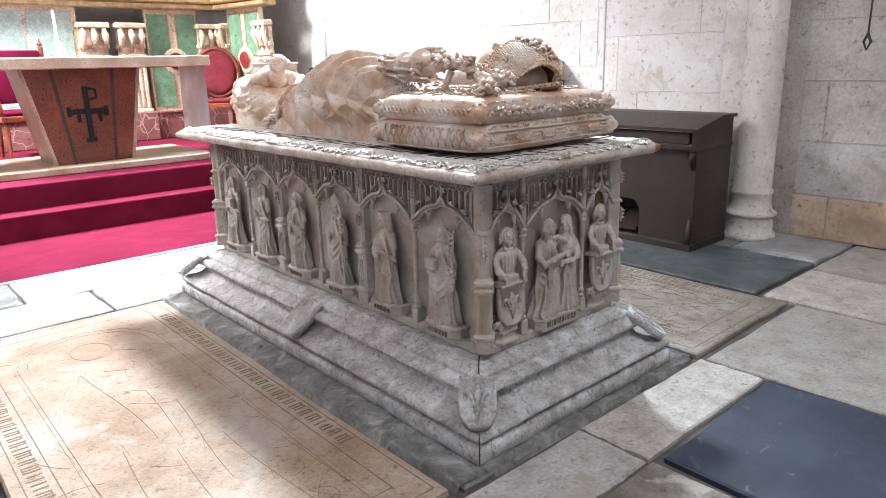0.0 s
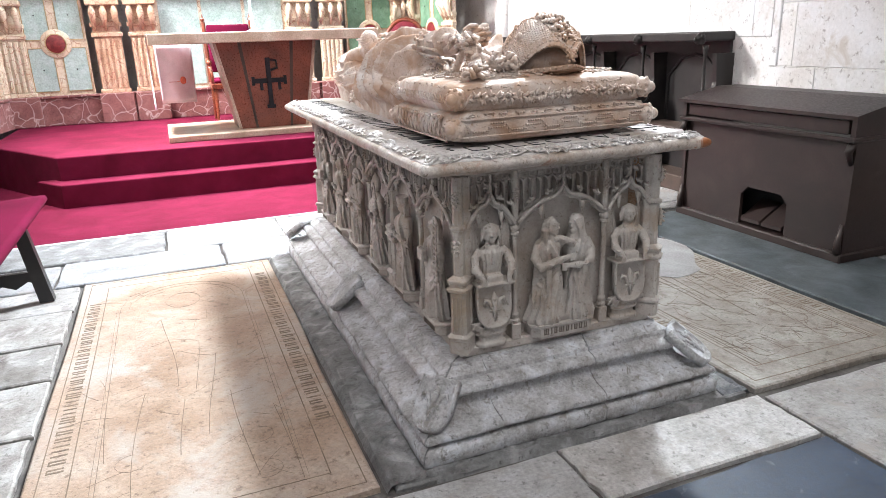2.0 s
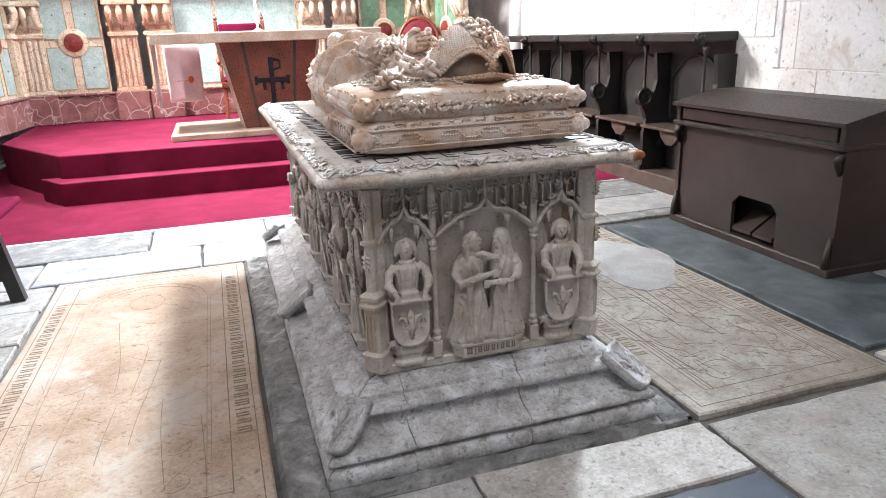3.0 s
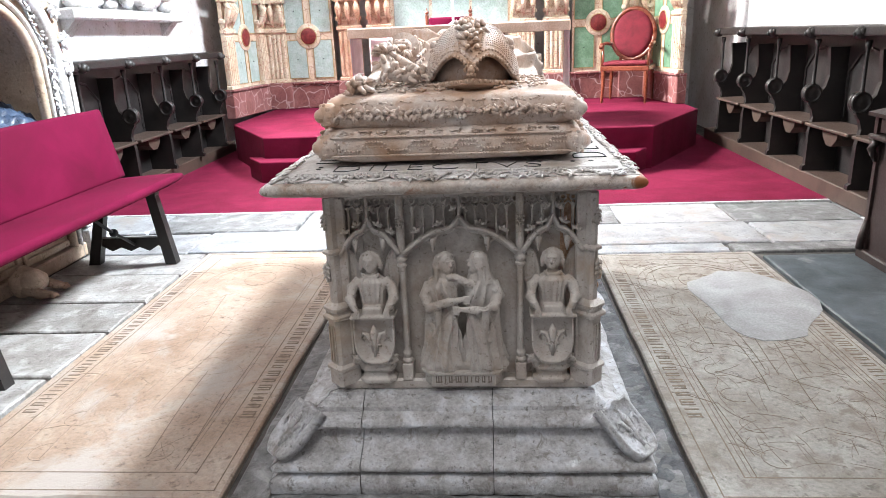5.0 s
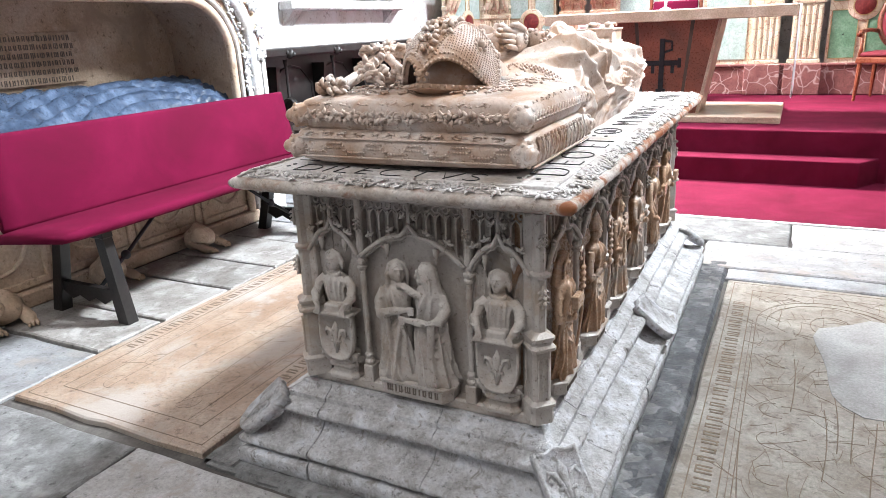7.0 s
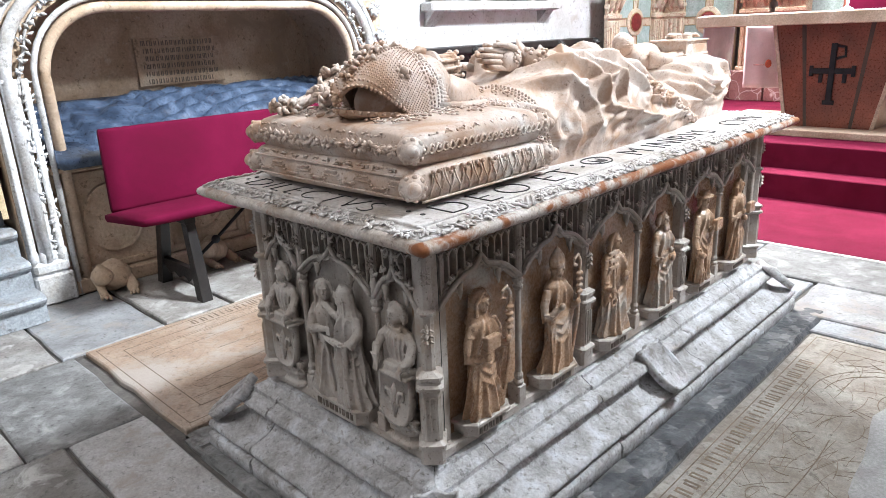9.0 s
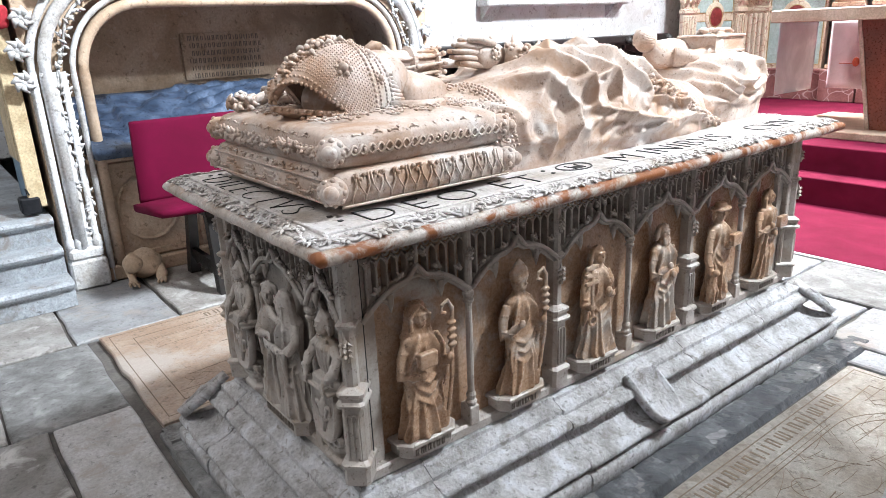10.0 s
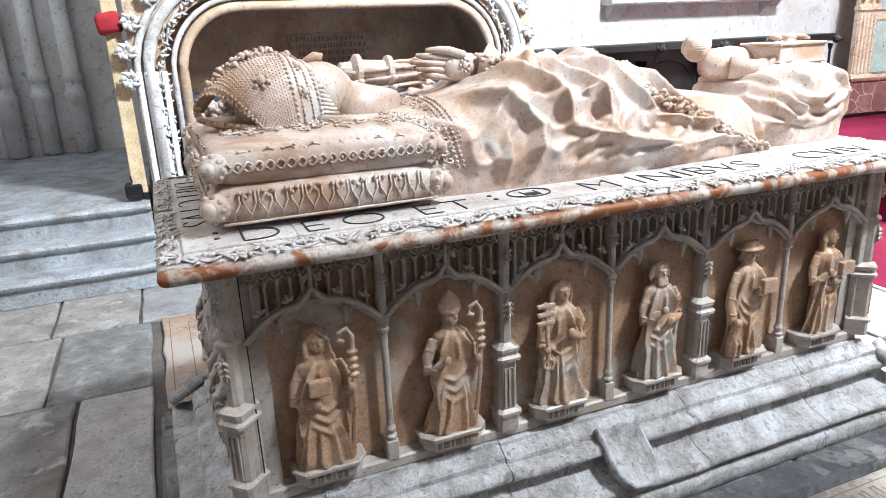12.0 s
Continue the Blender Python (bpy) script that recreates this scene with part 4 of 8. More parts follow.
def saint(seed, hat, thing, turn=0.0):
    me = statuette(seed, hat, thing, turn)
    if seed < 10:
        me.materials[0] = BROWNALAB

    def fill(side, c, w, i):
        part("pedestal", ARCHES[w][2], ALABASTER, side, at=c)
        part("statuette", me, ALABASTER, side, "plain robed stone saint", at=c @ STOUT)
        bm = writing(B(), 0.11, 0.019, 0.003, seed)
        part("inscription", bm, LETTER, side, "worn dark lettering", at=c @ Matrix.Translation((0, -0.0705, 0.308)))
    return fill


PAIR, BUST, CONSOLE = couple(), winged_bust(), console_mesh()
ARMS = shield_mesh(0.122, 0.160, 0.022, "shield", ALABASTER)


def pair_fill(side, c, w, i):
    bm = B()
    plan = [(-0.13, 0), (-0.13, -0.05), (-0.105, -0.082), (0.105, -0.082), (0.13, -0.05), (0.13, 0)]
    loft(bm, [[(x * f, y * f, z) for x, y in plan] for f, z in ((0.90, 0.285), (0.92, 0.296), (0.92, 0.322), (1.0, 0.328), (1.0, 0.335))])
    part("pedestal", bm, ALABASTER, side, at=c)
    part("embracing_statuette", PAIR, ALABASTER, side, "plain robed stone couple embracing", at=c @ FLAT)
    part("inscription", writing(B(), 0.17, 0.022, 0.003, 5), LETTER, side, "worn dark lettering", at=c @ Matrix.Translation((0, -0.0755, 0.309)))


def bust_fill(side, c, w, i):
    part("winged_bust", BUST, ALABASTER, side, "plain winged half figure of stone", at=c @ FLAT)
    part("console", CONSOLE, ALABASTER, side, "faceted stone console under rumpled cloth", at=c @ FLAT)
    part("shield", ARMS, ALABASTER, side, "stone shield carved with a lily", at=c @ pose(0, -0.046, 0.436, -3, 0, 0))


CX, CY = (TX0 + TX1) / 2, (TY0 + TY1) / 2
face("south_side", (CX, TY0, 0), 0, "alabaster end panel with ogee arches", [0.185, 0.345, 0.185], [bust_fill, pair_fill, bust_fill])
long_bays = [0.343] * 6
face("east_side", (TX1, CY, 0), 90, "alabaster side panel with six arched niches", long_bays,
     [saint(1, "hood", "staff", 10), saint(2, "mitre", "staff"), saint(3, "hair", "key", -15), saint(4, "hair", "beard"), saint(5, "brim", "dog"), saint(6, "hair", "book", 20)], BROWNALAB)
face("west_side", (TX0, CY, 0), -90, "alabaster side panel with six arched niches", long_bays,
     [saint(11, "hair", "book"), saint(12, "hair", ""), saint(13, "hair", "beard", 20), saint(14, "mitre", "staff"), saint(15, "crown", "", -10), saint(16, "hair", "palm")])
face("north_side", (CX, TY1, 0), 180, "alabaster end panel with ogee arches", [0.185, 0.345, 0.185], [bust_fill, pair_fill, bust_fill])
for x, y, rz in ((TX0 + 0.022, TY0 + 0.022, -45), (TX1 - 0.022, TY0 + 0.022, 45), (TX1 - 0.022, TY1 - 0.022, 135), (TX0 + 0.022, TY1 - 0.022, -135)):
    part("corner_buttress", BUTTRESS, ALABASTER, tomb, at=TOMB_IN @ pose(x, y, 0, 0, 0, rz))
    px, py = (TX0 + 0.026 if x < 1.8 else TX1 - 0.026), (TY0 + 0.026 if y < 2.5 else TY1 - 0.026)
    part("corner_pier", box(B(), px - 0.024, px + 0.024, py - 0.024, py + 0.024, 0.286, 0.869, 0.004), ALABASTER, tomb, "plain square corner pier", TOMB_IN)
for x, y, rz, w in ((TX0 + 0.040, TY0 + 0.008, 0, 0.0014), (TX1 - 0.008, TY0 + 0.046, 90, 0.0032)):
    bm = wobble(box(B(), -w, w, -0.006, 0.02, 0.262, 0.868), 0.0015, 14)
    part("joint_crack", bm, SHADEBLACK, tomb, "dark open joint", TOMB_IN @ pose(x, y, 0, 0, 0, rz))

# ---- the slab ----
SX0, SX1, SY0, SY1, SZ = 1.352, 2.380, 1.500, 3.857, 0.952
slab = empty("tomb_slab", (CX, CY, 0.88), "broad tomb slab with a leaf border, rust-stained rim and inlaid letters", "slab")
SLAB_IN = slab.matrix_world.inverted()
bm = swept(B(), (1.43, 2.30, 1.58, 3.777), [(-0.03, 0.885), (0.01, 0.886), (0.05, 0.893), (0.068, 0.90), (0.077, 0.908), (0.080, 0.917), (0.077, 0.926), (0.069, 0.932), (0.060, 0.935), (0.0, 0.937)], 0.015, 0.003, 6)
rim = mesh_of(bm, "rim", RIM, True)
rim.materials.append(RUSTRIM)
for p in rim.polygons:
    p.material_index = 1 if p.center.x > 2.32 else 0
part("rim", rim, RIM, slab, "rounded rim with orange rust stains", SLAB_IN)
bm = swept(B(), (1.43, 2.30, 1.58, 3.777), [(-0.02, 0.93), (0.060, 0.930), (0.0615, 0.9355), (0.058, 0.9385), (0.020, 0.947), (0.0, 0.950), (-0.012, 0.9515), (-0.02, 0.952)], 0.02, 0.0022, 7)
part("border_band", bm, SLAB, slab, "sloping band under the leaf border", SLAB_IN, True)
for i, (a, b) in enumerate(((1.565, 1.795), (1.798, 2.69), (2.693, 3.27), (3.273, 3.79))):
    bm = box(B(), 1.44, 2.312, a if i else 1.556, b, 0.90, 0.9535, 0.002)
    part("field_stone", bm, SLAB, slab, "smooth worn field of the slab", SLAB_IN)


def vine(length, seed):
    """Creeping stem with leaves and berries on a sloping band, along x."""
    rnd = random.Random(seed)
    bm = B()
    n = int(length / 0.012)
    tube(bm, [(i * length / n, 0.013 * math.sin(i * 0.75 + rnd.uniform(-0.2, 0.2)), 0.004 + 0.003 * math.sin(i * 1.1)) for i in range(n + 1)], 0.0042, 5)
    x = 0.02
    while x < length - 0.02:
        k = rnd.choice((-1, 1))
        s = rnd.uniform(0.010, 0.017)
        kind = rnd.random()
        if kind < 0.7:
            a0 = rnd.uniform(0, 360)
            for a in (0, 70, 140, 215, 290):
                d = Vector((math.cos(radians(a + a0)), math.sin(radians(a + a0)), 0))
                p = Vector((x, k * 0.010, 0.007))
                tube(bm, [p, p + d * s * 0.7 + Vector((0, 0, 0.003)), p + d * s * 1.5], [s * 0.25, s * 0.36, s * 0.06], 5)
        elif kind < 0.9:
            for _ in range(5):
                ball(bm, (x + rnd.uniform(-0.01, 0.01), k * 0.01 + rnd.uniform(-0.008, 0.008), 0.008), 0.0058, 6)
        else:
            tube(bm, [(x - 0.02, -0.02 * k, 0.004), (x, 0.0, 0.012), (x + 0.02, 0.02 * k, 0.004)], 0.005, 5)
        x += rnd.uniform(0.020, 0.034)
    wobble(bm, 0.002, 40)
    for v in bm.verts:
        v.co.z *= 0.6
    return mesh_of(bm, "leaf_border", SLAB, True)


tilt = -17
VS, VL = vine(0.97, 3), vine(2.30, 4)
part("leaf_border", VS, SLAB, slab, "raised leaf and vine border", SLAB_IN @ pose(1.38, 1.530, 0.9405, -tilt, 0, 0))
part("leaf_border", VL, SLAB, slab, "raised leaf and vine border", SLAB_IN @ pose(2.348, 1.53, 0.9405, -tilt, 0, 90))
part("leaf_border", VS, SLAB, slab, "raised leaf and vine border", SLAB_IN @ pose(2.35, 3.819, 0.942, -tilt, 0, 180))
part("leaf_border", VL, SLAB, slab, "raised leaf and vine border", SLAB_IN @ pose(1.39, 3.83, 0.942, -tilt, 0, -90))


def letters(text, size, mat, depth=0.0012, gap=1.0):
    cu = bpy.data.curves.new("letters", "FONT")
    cu.body, cu.size, cu.extrude, cu.space_character, cu.offset = text, size, depth, gap, -0.0052
    ob = bpy.data.objects.new("letters", cu)
    scene.collection.objects.link(ob)
    bpy.context.view_layer.update()
    me = bpy.data.meshes.new_from_object(ob.evaluated_get(bpy.context.evaluated_depsgraph_get()))
    bpy.data.objects.remove(ob)
    me.materials.clear()
    me.materials.append(mat)
    return me


part("lettering", letters("DILECTVS", 0.126, INK, gap=1.10), INK, slab, "black inlaid capitals", SLAB_IN @ pose(1.525, 1.562, 0.9548))
for word, y, gap in (("D", 1.665, 1.0), ("EO", 1.805, 1.25), ("ET", 2.085, 1.05), ("M", 2.565, 1.0), ("INIBVS", 2.725, 1.02), ("CVIV", 3.345, 0.95)):
    part("lettering", letters(word, 0.150, INK, gap=gap * 1.02), INK, slab, "black inlaid capitals", SLAB_IN @ pose(2.306, y, 0.9548, 0, 0, 90))
bm = tube(B(), [(2.232 + 0.045 * math.cos(a), 2.42 + 0.06 * math.sin(a), 0.954) for a in [2 * math.pi * i / 28 for i in range(29)]], 0.0028, 4)
part("lettering", bm, INK, slab, "black inlaid ring", SLAB_IN)
part("lettering", letters("H", 0.085, INK), INK, slab, "black inlaid capital", SLAB_IN @ pose(2.264, 2.391, 0.9548, 0, 0, 90))
for x, y in ((2.20, 1.63), (2.25, 1.63), (2.21, 2.315), (2.25, 2.315), (1.49, 1.61), (1.49, 1.64)):
    part("stop_mark", lathe(B(), [(0.007, 0.952), (0.007, 0.9555)], 6, (x, y)), INK, slab, "", SLAB_IN)
bm = B()
rnd = random.Random(8)
y = 1.70
while y < 3.7:
    w = rnd.uniform(0.035, 0.07)
    for q in (0, 1):
        box(bm, 1.462, 1.535, y + q * w, y + q * w + 0.007, 0.953, 0.9555)
    if rnd.random() < 0.6:
        box(bm, 1.462 if rnd.random() < 0.5 else 1.528, 1.469 if rnd.random() < 0.3 else 1.535, y, y + w, 0.953, 0.9555)
    y += w + rnd.uniform(0.035, 0.06)
part("lettering", bm, INK, slab, "worn black inlaid letters", SLAB_IN)


# ---- pillows and effigy ----
def cushion(name, x0, x1, y0, y1, z0, z1, label, band):
    th = empty(name, ((x0 + x1) / 2, (y0 + y1) / 2, z0), label, "pillow", "pillows under the effigy")
    inv = th.matrix_world.inverted()
    cx, cy, hx, hy = (x0 + x1) / 2, (y0 + y1) / 2, (x1 - x0) / 2, (y1 - y0) / 2
    bm = B()
    N, M = 48, 15
    rows = []
    for j in range(M):
        v = -1 + 2 * j / (M - 1)
        f = (1 - abs(v) ** 2.2) ** 0.5 if abs(v) < 1 else 0.0
        row = []
        for i in range(N):
            t = 2 * math.pi * i / N
            c, s = math.cos(t), math.sin(t)
            e = 0.16
            ux = math.copysign(abs(c) ** e, c)
            uy = math.copysign(abs(s) ** e, s)
            k = 0.91 + 0.09 * f
            corner = abs(ux * uy) ** 3
            px, py = cx + hx * ux * k, cy + hy * uy * k
            z = z0 + (z1 - z0) * (0.5 + 0.5 * v * (1 - 0.12 * corner))
            row.append((px, py, z))
        rows.append(row)
    # domed top
    for q, dz in ((0.6, 0.012), (0.3, 0.019), (0.05, 0.021)):
        rows.append([(cx + (x - cx) * q, cy + (y - cy) * q, z1 + dz) for x, y, z in rows[M - 1]])
    loft(bm, rows)
    wobble(bm, 0.006, 6)
    part("cover", bm, EFFIGY, th, "soft-edged carved stone cushion", inv, True)
    # braided edge, with beads
    zm = z0 + (z1 - z0) * 0.5
    for p, q in (((x0, y0), (x1, y0)), ((x1, y0), (x1, y1)), ((x0, y0), (x0, y1))):
        bm = B()
        L = math.hypot(q[0] - p[0], q[1] - p[1])
        n = int(L / 0.017)
        nx, ny = (q[1] - p[1]) / L, -(q[0] - p[0]) / L
        if nx * ((p[0] + q[0]) / 2 - cx) + ny * ((p[1] + q[1]) / 2 - cy) < 0:
            nx, ny = -nx, -ny
        at = lambda u, out, dz: (p[0] + (q[0] - p[0]) * u + out * nx, p[1] + (q[1] - p[1]) * u + out * ny, zm + dz)
        if band == "beads" and abs(nx) < 0.5:
            for i in range(2, 2 * n - 2):
                dz = 0.012 * max(-1, min(1, 2.2 * math.sin(i * 0.42)))
                ball(bm, at(i / (2 * n), 0.001, dz), 0.0042, 6)
                ball(bm, at(i / (2 * n), 0.001, dz - 0.013), 0.0034, 6)
            tube(bm, [at(i / 60, 0.0, -0.026) for i in range(3, 58)], 0.003, 5)
            tube(bm, [at(i / 60, 0.0, 0.026) for i in range(3, 58)], 0.003, 5)
        elif band == "beads":
            m = int(L / 0.034)
            for i in range(2, m - 1):
                for o in (-0.12, 0.12):
                    tube(bm, [at((i + o) / m, -0.006, 0.036), at((i + o) / m, 0.003, 0.008), at((i + o * 4) / m, 0.003, -0.014), at((i + (0.5 if o > 0 else -0.5)) / m, -0.002, -0.03)], 0.0026, 5)
            tube(bm, [at(i / 60, -0.002, -0.036) for i in range(3, 58)], 0.0035, 5)
        else:
            m = int(L / 0.005)
            for ph in (0, math.pi):
                tube(bm, [at((i + 6) / (m + 12), 0.003 + 0.002 * math.cos(i * 0.6 + ph), 0.011 * math.sin(i * 0.6 + ph)) for i in range(m + 1)], 0.0034, 5)
            for i in range(2, int(L / 0.026) - 1):
                ball(bm, at((i + 0.5) / (L / 0.026), 0.002, 0), 0.0055, 6)
        part("braid", bm, EFFIGY, th, "raised braided trim", inv, True)
    for x, y in ((x0, y0), (x1, y0), (x1, y1), (x0, y1)):
        bm = B()
        d = Vector((x - cx, y - cy, 0)).normalized()
        p = Vector((x, y, zm)) - d * 0.03
        ball(bm, p, (0.036, 0.036, 0.034), 12)
        ball(bm, p + d * 0.026, (0.020, 0.020, 0.020), 10)
        for i in range(9):
            a = 2 * math.pi * i / 9
            s = Vector((-d.y, d.x, 0))
            ball(bm, p + d * 0.016 + 0.028 * (math.cos(a) * s + math.sin(a) * Vector((0, 0, 1))), 0.008, 6)
        part("tassel", bm, EFFIGY, th, "round corner tassel", inv, True)
    # raised scrollwork on the top and the faces that show
    bm = B()
    rnd = random.Random(len(name) + int(z0 * 100))
    top_z = lambda x, y: z1 + float(np.interp(max(abs(x - cx) / hx, abs(y - cy) / hy) / 0.91, (0.05, 0.3, 0.6, 1.0), (0.021, 0.019, 0.012, 0.0))) + 0.0045

    def scroll(at, r, turn):
        a0 = rnd.uniform(0, 6.3)
        tube(bm, [at(r * (1.15 - 0.085 * i) * math.cos(a0 + turn * 0.62 * i), r * (1.15 - 0.085 * i) * math.sin(a0 + turn * 0.62 * i)) for i in range(12)], 0.0027, 5)
        for i in range(3):
            b = a0 + turn * (1 + 1.7 * i)
            tube(bm, [at(r * math.cos(b), r * math.sin(b)), at(r * 1.35 * math.cos(b + 0.25), r * 1.35 * math.sin(b + 0.25)), at(r * 1.7 * math.cos(b), r * 1.7 * math.sin(b))], [0.002, 0.0045, 0.001], 5)
    gx, gy = int((x1 - x0 - 0.10) / 0.052), int((y1 - y0 - 0.10) / 0.052)
    for i in range(gx):
        for j in range(gy):
            x, y = x0 + 0.075 + 0.052 * (i + 0.5 * (j % 2)) + rnd.uniform(-0.006, 0.006), y0 + 0.075 + 0.052 * j + rnd.uniform(-0.006, 0.006)
            if band == "beads" and min(x - x0, x1 - x, y - y0) > 0.09:
                continue
            scroll(lambda u, v: (x + u, y + v, top_z(x + u, y + v)), 0.016, 1 if (i + j) % 2 else -1)
    for i in range(gx):
        x = x0 + 0.08 + 0.052 * i
        zc = zm + (0.0275 if band == "braid" else 0.034)
        scroll(lambda u, v: (x + u, y0 + 0.006, zc + 0.5 * v), 0.014, 1 if i % 2 else -1)
    for i in range(gy):
        y = y0 + 0.08 + 0.052 * i
        for k in (-1, 1):
            xs = x1 - 0.006 if k > 0 else x0 + 0.006
            if band == "braid":
                scroll(lambda u, v: (xs - k * 0.004, y + u, zm + 0.0285 + 0.5 * v), 0.014, 1 if i % 2 else -1)
            else:
                for q in range(3):
                    ball(bm, (xs + k * 0.005, y + 0.011 * (q - 1), zm + (0.032 if q != 1 else 0.022)), 0.0062, 6)
    # leafy edge towards the head end
    if band == "braid":
        x = x0 + 0.05
        while x < x1 - 0.05:
            p = Vector((x, y0 - 0.001, zm))
            for _ in range(5):
                d = Vector((rnd.uniform(-1, 1), -0.25, rnd.uniform(-0.8, 0.8))).normalized()
                tube(bm, [p, p + d * 0.013 + Vector((0, -0.005, 0)), p + d * 0.026], [0.004, 0.0065, 0.002], 5)
            x += rnd.uniform(0.018, 0.027)
    wobble(bm, 0.006, 6)
    tagged(part("scrollwork", bm, EFFIGY, th, "", inv, True), "raised vine scrolls and leaves", kind="stuff")
    return th


cushion("pillow", 1.490, 2.232, 1.622, 2.190, 0.962, 1.062, "lower carved stone pillow with beaded bands", "beads")
cushion("pillow", 1.502, 2.222, 1.632, 2.180, 1.050, 1.148, "upper carved stone pillow with braided edges", "braid")


def sheet(bm, grid):
    rows = [[bm.verts.new(p) for p in r] for r in grid]
    for a, b in zip(rows, rows[1:]):
        for i in range(len(a) - 1):
            bm.faces.new((a[i], a[i + 1], b[i + 1], b[i]))
    return rows


def pearls(bm, pts, r):
    for p in pts:
        ball(bm, p, r, 6)


def spaced(fn, u0, u1, gap):
    """Points of a curve fn(u) about a gap apart."""
    fine = [Vector(fn(u0 + (u1 - u0) * i / 200)) for i in range(201)]
    out, run = [fine[0]], 0.0
    for a, b in zip(fine, fine[1:]):
        run += (b - a).length
        if run >= gap:
            out.append(b)
            run = 0.0
    return out


EAST_FOLDS = [
    ([(2.30, 0.80), (2.42, 0.62), (2.50, 0.40), (2.47, 0.06)], 0.045, 0.034), ([(2.38, 0.92), (2.55, 0.66), (2.60, 0.36)], 0.045, 0.038), ([(2.46, 0.98), (2.68, 0.70), (2.74, 0.42)], 0.045, 0.040),
    ([(2.55, 1.0), (2.80, 0.74), (2.88, 0.44), (2.84, 0.30)], 0.042, 0.036), ([(2.66, 0.98), (2.92, 0.76), (3.12, 0.42)], 0.045, 0.034), ([(2.60, 0.36), (2.80, 0.22), (3.06, 0.16)], 0.045, 0.034),
    ([(2.52, 0.10), (2.78, 0.10), (3.15, 0.22), (3.30, 0.14)], 0.05, 0.026), ([(2.40, 0.40), (2.39, 0.05)], 0.03, 0.022), ([(2.74, 0.42), (2.62, 0.20)], 0.035, 0.028),
    ([(2.88, 0.44), (3.05, 0.40), (3.22, 0.26)], 0.04, 0.026), ([(2.16, 0.72), (2.28, 0.50), (2.30, 0.12)], 0.05, 0.014), ([(2.64, 0.56), (2.70, 0.60)], 0.03, 0.03),
    ([(2.48, 0.66), (2.62, 0.52)], 0.026, -0.014), ([(2.67, 0.50), (2.72, 0.34)], 0.03, -0.016), ([(2.90, 0.36), (2.86, 0.24)], 0.03, -0.016), ([(2.33, 0.36), (2.36, 0.12)], 0.03, -0.010)]
WEST_FOLDS = [
    ([(2.28, 0.84), (2.40, 0.62), (2.44, 0.40), (2.36, 0.24)], 0.045, 0.042), ([(2.36, 0.96), (2.52, 0.70), (2.58, 0.42), (2.48, 0.18)], 0.048, 0.048), ([(2.44, 1.0), (2.66, 0.72), (2.72, 0.40), (2.64, 0.10)], 0.048, 0.048),
    ([(2.54, 1.0), (2.78, 0.74), (2.87, 0.42), (2.82, 0.06)], 0.048, 0.044), ([(2.66, 1.0), (2.92, 0.72), (3.02, 0.40), (3.0, 0.06)], 0.048, 0.036), ([(2.80, 0.94), (3.05, 0.62), (3.18, 0.30)], 0.05, 0.028),
    ([(2.30, 0.56), (2.36, 0.40), (2.32, 0.26)], 0.04, 0.03), ([(2.44, 0.40), (2.56, 0.22), (2.70, 0.16)], 0.035, 0.026), ([(2.58, 0.42), (2.70, 0.26)], 0.03, 0.024), ([(2.16, 0.70), (2.24, 0.40), (2.26, 0.12)], 0.06, 0.012),
    ([(2.47, 0.62), (2.50, 0.48)], 0.028, -0.018), ([(2.62, 0.60), (2.66, 0.46)], 0.028, -0.018), ([(2.76, 0.60), (2.80, 0.46)], 0.03, -0.018)]


